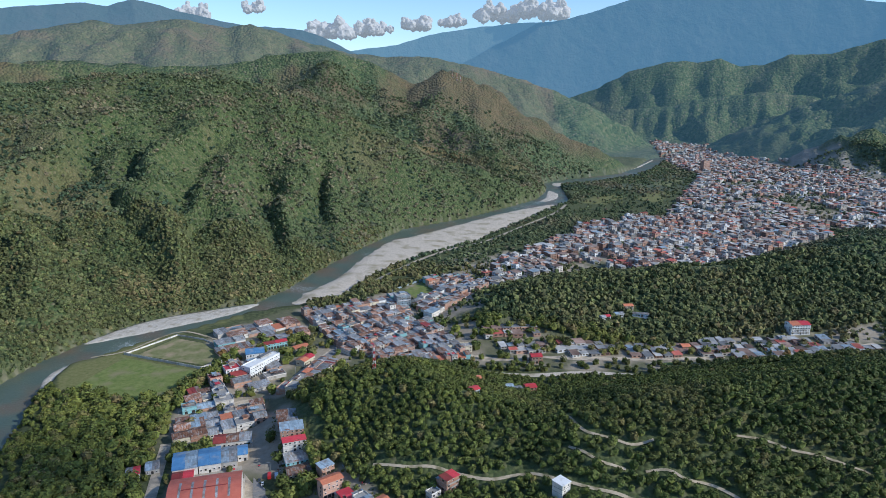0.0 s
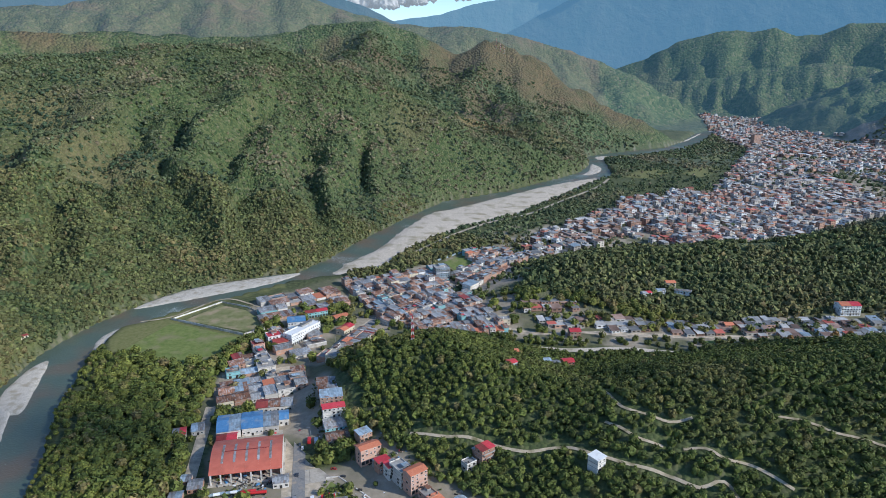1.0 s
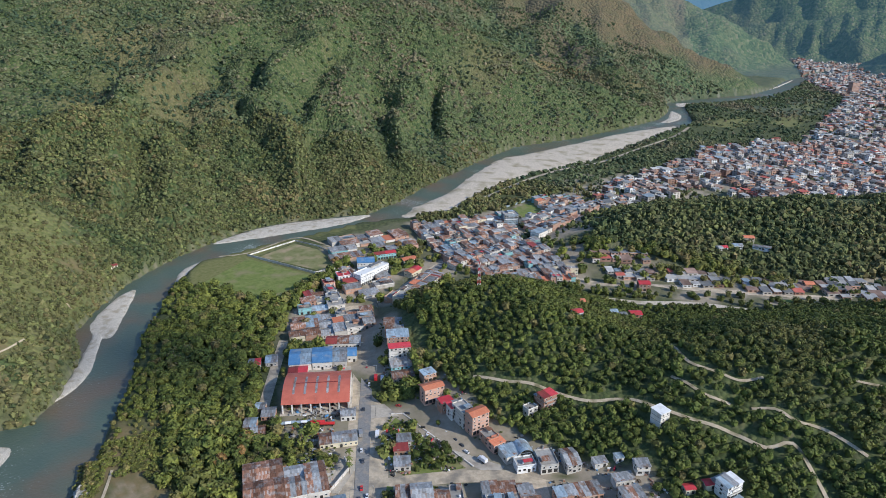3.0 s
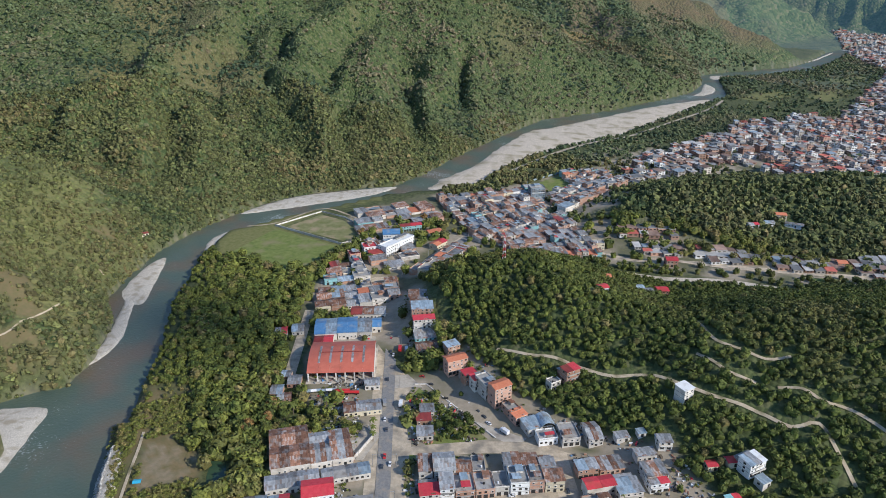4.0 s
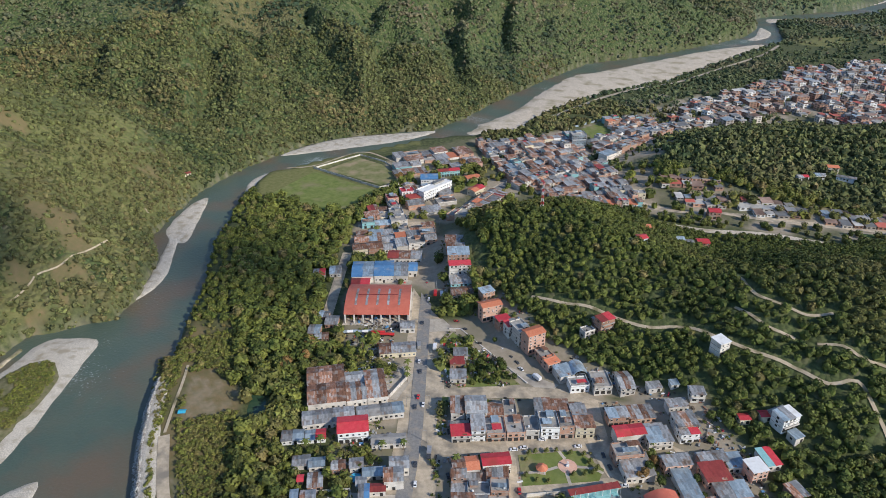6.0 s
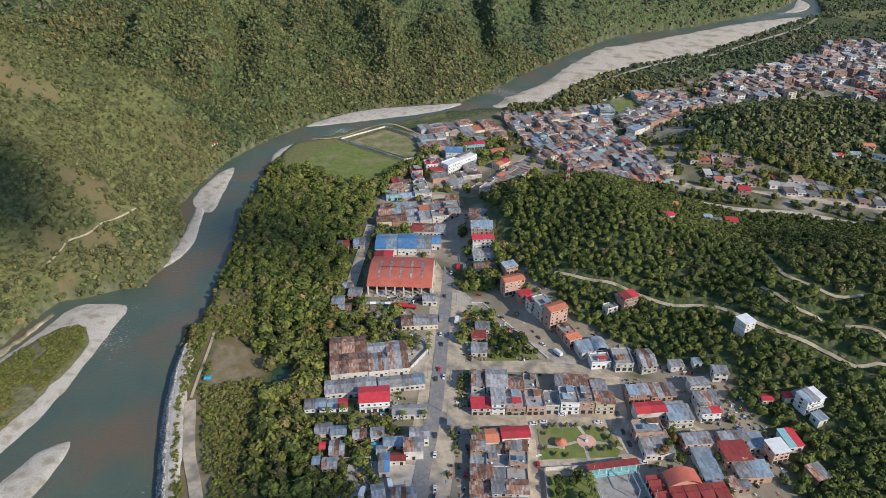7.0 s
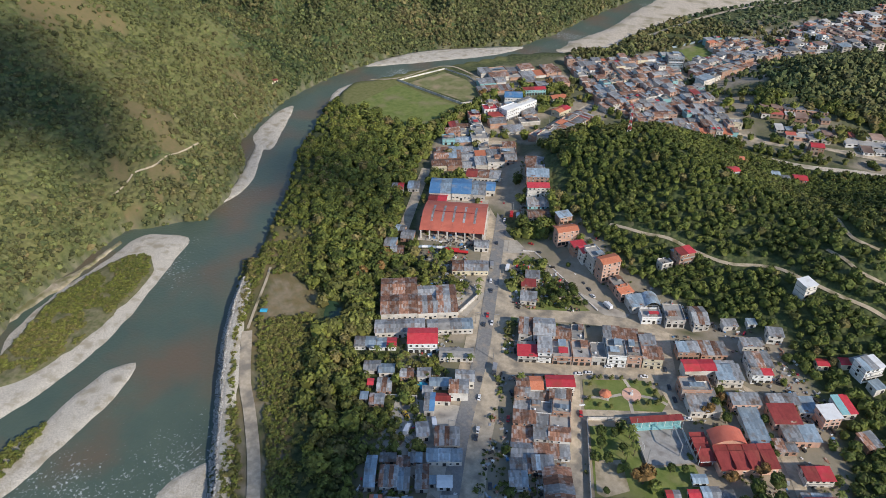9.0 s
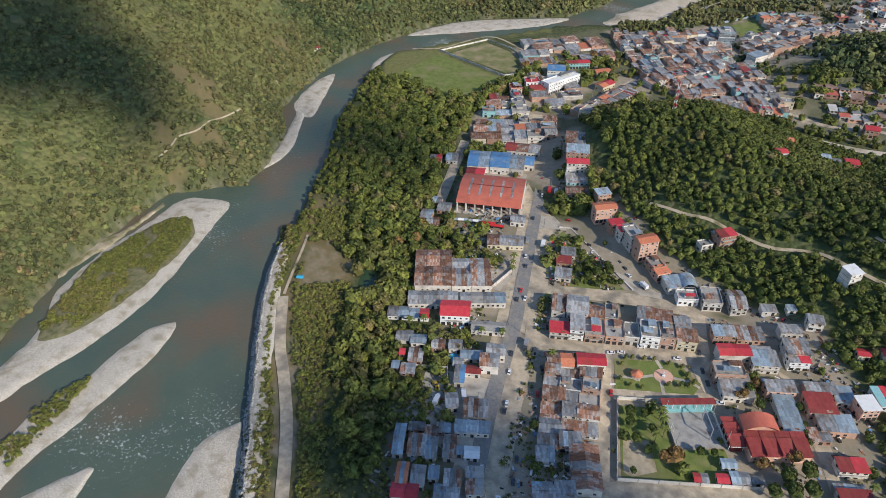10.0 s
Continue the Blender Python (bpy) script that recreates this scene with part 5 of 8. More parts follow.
def house(x, y, w, d, h, turn, roof="lean", roofs=("zinc",), wall="brick", floors=2, label="", windows=True, z=None, g=random, name="house", rise=None, category="house", group=""):
    z = ground_z(x, y) if z is None else z
    t = thing(name, label or f"{floors}-storey house", category, x, y, z, turn, group)
    fh = h / floors
    full = d
    shift = 0.0
    few = windows == "few"
    if windows and not few and floors > 1 and d > 9 and roof != "flat" and g.random() < 0.6:
        # lower rear wing under its own roof
        back = d * g.uniform(0.28, 0.42)
        d -= back
        shift = -back / 2
        hb = h - fh * g.uniform(0.6, 1.0)
        part("rear_wing", boxes([(0, full / 2 - back / 2, -1.5, w * g.uniform(0.75, 0.98), back - 0.02, hb + 1.5)]), M[g.choice([wall, "brick", "slab"])], t)
        n = g.randint(1, 3)
        for i in range(n):
            a, b = -w / 2 + w * i / n, -w / 2 + w * (i + 1) / n
            v, f = slope_roof(w, back, hb + 0.02, -0.5, 0.25, ridge=False, x0=a + 0.03, x1=b - 0.03)
            part("rear_roof", ([(q[0], q[1] + full / 2 - back / 2, q[2] + 0.5) for q in v], f), M[g.choice(["zinc", "zinc", "rust", "bluezinc", "slab"])], t)
    gable = roof == "gable"
    rise = (d * 0.15 if gable else d * 0.06) if rise is None else rise

    def put(geo):
        return [(q[0], q[1] + shift, q[2]) for q in geo[0]], geo[1]
    if roof == "flat":
        part("wall", put(boxes([(0, 0, -1.5, w, d, h + 1.5)])), M[wall], t)
        part("roof_slab", put(boxes([(0, 0, h, w + 0.3, d + 0.3, 0.2)])), M[roofs[0]], t)
        part("parapet", put(boxes([(0, -d / 2, h + 0.2, w, 0.2, 0.8), (0, d / 2, h + 0.2, w, 0.2, 0.8), (-w / 2, 0, h + 0.2, 0.2, d - 0.21, 0.8), (w / 2, 0, h + 0.2, 0.2, d - 0.21, 0.8)])), M[wall], t)
        if g.random() < 0.7:
            sx = w * g.uniform(-0.25, 0.25)
            part("stair_hut", put(boxes([(sx, d * 0.25, h + 0.2, w * 0.35, d * 0.3, 2.2)])), M[g.choice(["brick", "plaster", "slab"])], t)
            part("hut_roof", put(boxes([(sx, d * 0.22, h + 2.4, w * 0.42, d * 0.42, 0.12)])), M[g.choice(["zinc", "rust", "bluezinc"])], t)
        if g.random() < 0.6:
            part("awning", put(boxes([(w * g.uniform(-0.2, 0.2), -d * 0.22, h + 2.3, w * 0.5, d * 0.35, 0.1)])), M[g.choice(["zinc", "rust", "red", "bluezinc"])], t)
        for sx in (-1, 0, 1):
            for sy in (-1, 1):
                part("column_stub", put(boxes([(sx * w * 0.46, sy * d * 0.46, h + 0.21, 0.3, 0.3, g.uniform(0.9, 2.1))])), M["slab"], t)
    else:
        vb, fb = boxes([(0, 0, -1.5, w, d, h + 1.5)])
        if gable:
            vb += [(-w / 2, 0, h + rise), (w / 2, 0, h + rise)]
            fb = [q for q in fb if q != (4, 5, 6, 7)] + [(4, 5, 9, 8), (6, 7, 8, 9), (7, 4, 8), (5, 6, 9)]
        else:
            vb[6], vb[7] = (w / 2, d / 2, h + rise), (-w / 2, d / 2, h + rise)
        part("wall", put((vb, fb)), M[wall], t)
        n = len(roofs)
        over = 0.45
        cuts = [-w / 2 - over + (w + 2 * over) * i / n for i in range(n + 1)]
        for i in range(n):
            gap = 0.03
            v, f = slope_roof(w, d, h + 0.05 + 0.03 * (i % 2), rise, over + (0.3 * g.random() if n > 1 else 0), ridge=gable, x0=cuts[i] + gap, x1=cuts[i + 1] - gap)
            part("roof" if n == 1 else "roof_panel", put((v, f)), M[roofs[i]], t)
        if n == 1 and w > 7 and roofs[0] not in ("white", "slab"):
            part("ridge_cap" if gable else "patch_sheet", put(boxes([(g.uniform(-0.1, 0.1) * w, 0, h + rise + 0.16, w * 0.9, 0.35, 0.1)] if gable else [(w * g.uniform(-0.3, 0.3), -d * 0.42, h + 0.27, w * 0.22, d * 0.12, 0.06)])), M[roofs[0] if gable else "rust"], t)
    front = -d / 2 + shift
    if floors > 1:
        part("floor_band", put(boxes([(0, 0, fh * k - 0.12, w + 0.24, d + 0.24, 0.24) for k in range(1, floors)])), M["slab"], t)
    if windows:
        nw = 2 if few else max(1, int(w / 3.0))
        shop = floors > 1 and g.random() < 0.6
        balcony = floors > 1 and not few and g.random() < 0.55
        for k in range(floors):
            if k and balcony:
                bw = w * g.choice([0.5, 0.9])
                part("balcony", boxes([(0, front - 0.62, k * fh - 0.1, bw, 1.1, 0.18), (0, front - 1.12, k * fh + 0.08, bw, 0.1, 0.8)]), M[g.choice(["plaster", "slab", "white", wall])], t)
            for i in range(nw):
                px = -w / 2 + w * (i + 0.5) / nw
                if k == 0 and (shop or i == nw // 2):
                    part("shop_door" if shop else "door", SHOP if shop else DOOR, None, t, at=pose(px, front - 0.06, 0.02))
                elif g.random() < 0.9:
                    part("window", WINDOW if g.random() < 0.6 else SHADED_OPENING, None, t, at=pose(px + g.uniform(-0.3, 0.3), front - 0.06, k * fh + fh * 0.33))
            for i in range(0 if few else max(1, int(d / 5))):
                py = -d / 2 + d * (i + 0.5) / max(1, int(d / 5)) + shift
                if g.random() < 0.7:
                    part("window", SHADED_OPENING, None, t, at=pose(-w / 2 - 0.06, py, k * fh + fh * 0.33, 0, 0, -90))
    return t


ROOF_MIX = ["zinc"] * 13 + ["bluezinc"] * 3 + ["rust"] * 7 + ["maroon"] * 2 + ["red"]
CENTRE_MIX = ["zinc"] * 13 + ["rust"] * 8 + ["bluezinc", "maroon", "orange"]
WALL_MIX = ["brick"] * 5 + ["plaster"] * 4 + ["cream", "salmon", "white", "teal"]
ROOF_WORD = dict(zinc="grey zinc", bluezinc="pale blue metal", rust="rusty metal", red="bright red metal", orange="orange tiled", maroon="dark red metal", slab="flat concrete")
WALL_WORD = dict(brick="bare brick", plaster="grey plaster", cream="cream painted", salmon="salmon painted", white="white painted", teal="teal painted")


def block(corners, nu, nv, seed, tall=(1, 3), fill=0.93, group="", skip=(), detail=True, flat=0.2, axis=None):
    """A block of houses: the quadrilateral of corners cut into nu by nv plots."""
    g = random.Random(seed)
    p = [np.array(c, float) for c in corners]
    for j in range(nv):
        cu = sorted([0, 1] + [(i + g.uniform(-0.2, 0.2)) / nu for i in range(1, nu)])
        for i in range(nu):
            if (i, j) in skip or g.random() > fill:
                continue
            u, v = (cu[i] + cu[i + 1]) / 2, (j + 0.5) / nv
            top, bot = p[0] + (p[1] - p[0]) * u, p[3] + (p[2] - p[3]) * u
            c = top + (bot - top) * v
            along = (p[1] - p[0]) * (1 - v) + (p[2] - p[3]) * v
            w = np.linalg.norm(along) * (cu[i + 1] - cu[i]) - 0.5
            d = np.linalg.norm(bot - top) / nv * g.uniform(0.82, 0.97)
            turn = math.degrees(math.atan2(along[1], along[0])) + g.uniform(-1.5, 1.5)
            if axis is not None:
                turn = axis + g.uniform(-1.5, 1.5)
                w, d = min(w, 11), min(d, 12)
            fl = g.randint(*tall)
            wall = g.choice(WALL_MIX)
            roof = "flat" if g.random() < flat else g.choice(["lean", "lean", "gable"])
            if roof == "flat":
                roofs = ("slab",)
            else:
                a = g.choice(ROOF_MIX if detail else CENTRE_MIX)
                roofs = (a,) if a in ("red", "orange") or g.random() < 0.4 else tuple(g.choice([a, a, "zinc", "rust"]) for _ in range(g.randint(2, 5)))
            label = f"{('one', 'two', 'three', 'four')[fl - 1]}-storey {WALL_WORD[wall]} house with {ROOF_WORD[roofs[0]]} roof"
            foot(c[0], c[1], 0.5 * max(w, d) + 1.5)
            if not detail and g.random() < 0.7:
                d *= g.uniform(0.75, 1.0)
            house(c[0], c[1], w, d, 2.65 * fl + g.uniform(-0.3, 0.4), turn, roof, roofs, wall, fl, label if detail else label.replace(" house ", " townhouse "), windows=True if detail else ("few" if g.random() < 0.6 else False), g=g, group=group, name="house" if detail else "townhouse", category="house" if detail else "townhouse")


block([(-79, 304), (-4, 325), (7, 300), (-71, 273)], 8, 2, 1, (2, 3), group="houses in the road block", flat=0.35)
block([(-68, 263), (-38, 269), (-18, 183), (-43, 171)], 3, 10, 2, (1, 2), group="houses in the long block", skip=[(0, 0), (1, 0), (2, 0), (1, 7), (2, 7), (1, 8), (2, 8), (2, 6), (2, 9)])
block([(-134, 490), (-116, 494), (-92, 419), (-107, 412)], 1, 6, 10, (1, 3), group="houses under the orchard hill")
block([(-221, 507), (-157, 538), (-143, 497), (-209, 465)], 6, 3, 11, (1, 2), group="houses by the side street", detail=False)
block([(-229, 558), (-207, 576), (-180, 534), (-221, 514)], 3, 3, 12, (1, 2), 0.8, group="houses by the side street", detail=False)
block([(-217, 625), (-181, 651), (-141, 579), (-186, 551)], 3, 5, 13, (1, 2), 0.75, group="houses by the meadow", detail=False)
block([(-255, 707), (-183, 762), (-147, 702), (-233, 643)], 6, 4, 14, (1, 2), 0.6, group="houses by the meadow", detail=False)
block([(-149, 555), (-123, 632), (-105, 625), (-127, 534)], 6, 2, 15, (1, 2), group="houses along the main road", detail=False)
block([(-174, 777), (-53, 847), (-30, 724), (-98, 644)], 13, 10, 16, (1, 3), 0.94, group="houses in the town centre", detail=False)
block([(-105, 672), (-17, 748), (30, 636), (-45, 613)], 12, 8, 17, (1, 2), 0.9, group="houses in the town centre", detail=False)
block([(-58, 889), (20, 951), (71, 886), (-16, 740)], 10, 11, 18, (1, 3), 0.93, group="houses past the football field", detail=False, skip=[(i, j) for i in range(4) for j in range(5)])


def far_houses(name, label, poly, pitch, turn, fill, seed, tall):
    """Dense far housing as one object of walls and roofs."""
    g = np.random.default_rng(seed)
    q = np.array(poly, float)
    c, s = math.cos(radians(turn)), math.sin(radians(turn))
    ctr = q.mean(0)
    ext = np.hypot(*(q - ctr).T).max()
    u = np.arange(-ext, ext, pitch)
    U, W = np.meshgrid(u, u)
    street = (np.mod(np.arange(len(u)), 7) == 6)
    keep = ~(street[None, :] | street[:, None][:, :]) & (g.random(U.shape) < fill)
    U, W = U[keep] + g.normal(0, pitch * 0.07, keep.sum()), W[keep] + g.normal(0, pitch * 0.07, keep.sum())
    x, y = ctr[0] + U * c - W * s, ctr[1] + U * s + W * c
    k = inside(x, y, poly) & (fbm(x, y, 120, 2, seed) > 0.3)
    k &= height(x, y) < 14
    x, y = x[k], y[k]
    z = height(x, y)
    n = len(x)
    w, d = g.uniform(0.3, 0.58, n) * pitch, g.uniform(0.3, 0.58, n) * pitch
    fl = g.integers(tall[0], tall[1] + 1, n)
    h = fl * 2.9 + g.uniform(-0.4, 0.6, n)
    rise = g.uniform(0.2, 1.4, n) * (g.random(n) < 0.8)
    verts, faces, mats = [], [], []
    pal = [M[m] for m in ("far_brick", "far_plaster", "white", "salmon", "far_zinc", "bluezinc", "far_rust", "far_red", "far_slab", "dark")]
    sx, sy = np.array([-1, 1, 1, -1]), np.array([-1, -1, 1, 1])
    lx, ly = w[:, None] * sx, d[:, None] * sy
    own = radians(turn) + g.normal(0, 0.05, n) + 0.5 * (fbm(x, y, 260, 2, seed + 4) - 0.5)
    c_, s_ = np.cos(own)[:, None], np.sin(own)[:, None]
    px, py = x[:, None] + lx * c_ - ly * s_, y[:, None] + lx * s_ + ly * c_
    base = np.stack([px, py, np.repeat(z[:, None] - 1, 4, 1)], -1)
    topz = z[:, None] + h[:, None] + rise[:, None] * np.array([0, 0, 1, 1])
    top = np.stack([px, py, topz], -1)
    over = 1.06
    rx, ry = x[:, None] + (px - x[:, None]) * over, y[:, None] + (py - y[:, None]) * over
    roof = np.stack([rx, ry, topz + 0.12], -1)
    V = np.concatenate([base, top, roof], 1).reshape(-1, 3)
    off = (np.arange(n) * 12)[:, None, None]
    wallq = np.array([(0, 1, 5, 4), (1, 2, 6, 5), (2, 3, 7, 6), (3, 0, 4, 7)])[None] + off
    roofq = np.array([(8, 9, 10, 11)])[None] + off
    wm = g.choice(4, n, p=[0.40, 0.39, 0.13, 0.08])
    rm = g.choice([4, 5, 6, 7, 8], n, p=[0.36, 0.05, 0.23, 0.07, 0.29])
    # window shade painted as dark quads on the two faces towards the river and valley mouth
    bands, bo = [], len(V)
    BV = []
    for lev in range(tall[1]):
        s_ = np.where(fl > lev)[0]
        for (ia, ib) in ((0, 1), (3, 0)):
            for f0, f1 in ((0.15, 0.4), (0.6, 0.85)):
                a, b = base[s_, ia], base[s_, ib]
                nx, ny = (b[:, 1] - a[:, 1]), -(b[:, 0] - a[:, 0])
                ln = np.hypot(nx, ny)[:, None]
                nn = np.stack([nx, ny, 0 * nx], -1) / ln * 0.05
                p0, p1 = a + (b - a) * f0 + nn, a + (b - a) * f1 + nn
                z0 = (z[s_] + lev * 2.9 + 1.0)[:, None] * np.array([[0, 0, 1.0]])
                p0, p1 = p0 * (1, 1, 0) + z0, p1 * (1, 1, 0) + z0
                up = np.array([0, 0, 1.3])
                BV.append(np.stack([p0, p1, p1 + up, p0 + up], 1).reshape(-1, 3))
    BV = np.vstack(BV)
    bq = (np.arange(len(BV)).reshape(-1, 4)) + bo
    # stair huts and roof rooms
    s_ = np.where(g.random(n) < (0.45 if tall[1] > 1 else 0.05))[0]
    mid = base[s_].mean(1, keepdims=True)
    edge = mid + (base[s_][:, 2:3] - mid) * g.uniform(-0.5, 0.5, (len(s_), 1, 1))
    hb = edge + (base[s_] - mid) * g.uniform(0.3, 0.5, (len(s_), 1, 1))
    hb[..., 2] = (z + h + rise * 0.5)[s_][:, None]
    ht = hb + np.array([0, 0, 1.0]) * g.uniform(1.6, 2.6, (len(s_), 1, 1)) + np.array([[0, 0, 0.0], [0, 0, 0], [0, 0, 0.5], [0, 0, 0.5]])
    HV = np.concatenate([hb, ht], 1).reshape(-1, 3)
    ho = bo + len(BV) + (np.arange(len(s_)) * 8)[:, None, None]
    hq = (np.array([(0, 1, 5, 4), (1, 2, 6, 5), (2, 3, 7, 6), (3, 0, 4, 7), (4, 5, 6, 7)])[None] + ho).reshape(-1, 4)
    hm = np.stack([wm[s_]] * 4 + [g.choice([4, 6, 7, 8], len(s_), p=[0.45, 0.3, 0.1, 0.15])], 1).ravel()
    F_ = np.vstack([wallq.reshape(-1, 4), roofq.reshape(-1, 4), bq, hq])
    me = big_mesh(name, np.vstack([V, BV, HV]), F_, pal[0])
    for m in pal[1:]:
        me.materials.append(m)
    me.polygons.foreach_set("material_index", np.concatenate([np.repeat(wm, 4), rm, np.full(len(bq), 9), hm]).astype(np.int32))
    ob = new(name, me)
    return tagged(ob, label, "houses", kind="stuff")


far_houses("dense_town", "dense town of brick and zinc-roofed houses", [(279, 1319), (491, 1446), (742, 1294), (667, 1104), (447, 991), (349, 958), (230, 990), (197, 1101)], 11.5, 25, 0.96, 31, (1, 4))
far_houses("far_town", "far town of small pale houses", [(1027, 3359), (1316, 3046), (1366, 2060), (1307, 1842), (933, 1296), (736, 1283), (484, 1426), (802, 2081), (830, 2492)], 13.5, 25, 0.86, 32, (1, 3))
far_houses("river_quarter", "rows of zinc-roofed houses near the river", [(87, 1042), (226, 1213), (285, 1291), (239, 990), (148, 957), (34, 845)], 12, 35, 0.9, 33, (1, 3))
far_houses("valley_row", "row of low zinc-roofed houses along the side valley", [(22, 687), (74, 713), (161, 671), (266, 680), (389, 706), (508, 724), (459, 655), (349, 640), (247, 642), (149, 645), (66, 655)], 10.5, 5, 0.93, 34, (1, 1))


# ---- large buildings ----
def rows_of(n, a, b):
    return [a + (b - a) * (i + 0.5) / n for i in range(n)]


def arch(w, d, h, rise, thick, x0, x1, y0=-1.0, y1=1.0, n=14):
    """A curved roof sheet, ridge along x, between x0 and x1 and the parts y0 to y1 of its half depth."""
    v, f = [], []
    for x in (x0, x1):
        for t in (0, thick):
            for i in range(n + 1):
                q = y0 + (y1 - y0) * i / n
                v.append((x, q * d / 2, h + rise * (1 - q * q) + t))
    m = n + 1
    for i in range(n):
        f += [(i, i + 1, 2 * m + i + 1, 2 * m + i), (m + i, 3 * m + i, 3 * m + i + 1, m + i + 1), (i, m + i, m + i + 1, i + 1), (2 * m + i, 2 * m + i + 1, 3 * m + i + 1, 3 * m + i)]
    f += [(0, 2 * m, 3 * m, m), (m - 1, 2 * m - 1, 4 * m - 1, 3 * m - 1)]
    return v, f


def market_hall():
    t = thing("market_hall", "open hall with a huge curved faded red roof", "hall", -158, 395, 0, 15)
    foot(-158, 395, 33)
    w, d = 47.0, 42.0
    cuts = np.linspace(-w / 2, w / 2, 7)
    for a, b in zip(cuts, cuts[1:]):
        bay = part("roof_bay", arch(w, d, 7.5, 5.0, 0.25, a + 0.03, b - 0.03), M["hallred"], t)
        if b < w / 2 - 1:
            part("skylight", arch(w, d, 7.55, 5.0, 0.27, b - 0.8, b + 0.8, -0.62, 0.35), M["zinc"], bay, "pale translucent skylight strip")
    part("ridge_vent", boxes([(0, -2.0, 12.45, w * 0.62, 0.7, 0.5)]), M["maroon"], t, "dark red ridge vent")
    for y in (-d / 2 + 0.6, d / 2 - 0.6):
        for x in np.linspace(-w / 2 + 1, w / 2 - 1, 8):
            part("column", boxes([(x, y, 0, 0.9, 0.9, 7.6)]), M["plaster"], t)
    for x in (-w / 2 + 0.4, w / 2 - 0.4):
        part("end_wall", boxes([(x, 1, 0, 0.3, d - 3, 7.4)]), M["plaster"], t)
    part("back_wall", boxes([(0, d / 2 - 1.5, 0, w - 2, 0.3, 7)]), M["slab"], t)
    part("floor_slab", boxes([(0, 0, -1, w + 2, d + 4, 1.12)]), M["concrete"], t, "pale concrete floor")
    for x in rows_of(5, -w / 2, w / 2):
        part("tie_beam", boxes([(x, 0, 7.0, 0.4, d - 1.5, 0.4)]), M["steel"], t)


def spot(x, y, w, d, turn, h, roofs, wall, floors, label, roof="gable", name="house", rise=None, category="house", z=None, windows=True):
    foot(x, y, 0.5 * math.hypot(w, d) + 1.5)
    return house(x, y, w, d, h, turn, roof, roofs, wall, floors, label, windows=windows, z=z, g=random.Random(int(x * 7 + y * 13)), name=name, rise=rise, category=category)


market_hall()
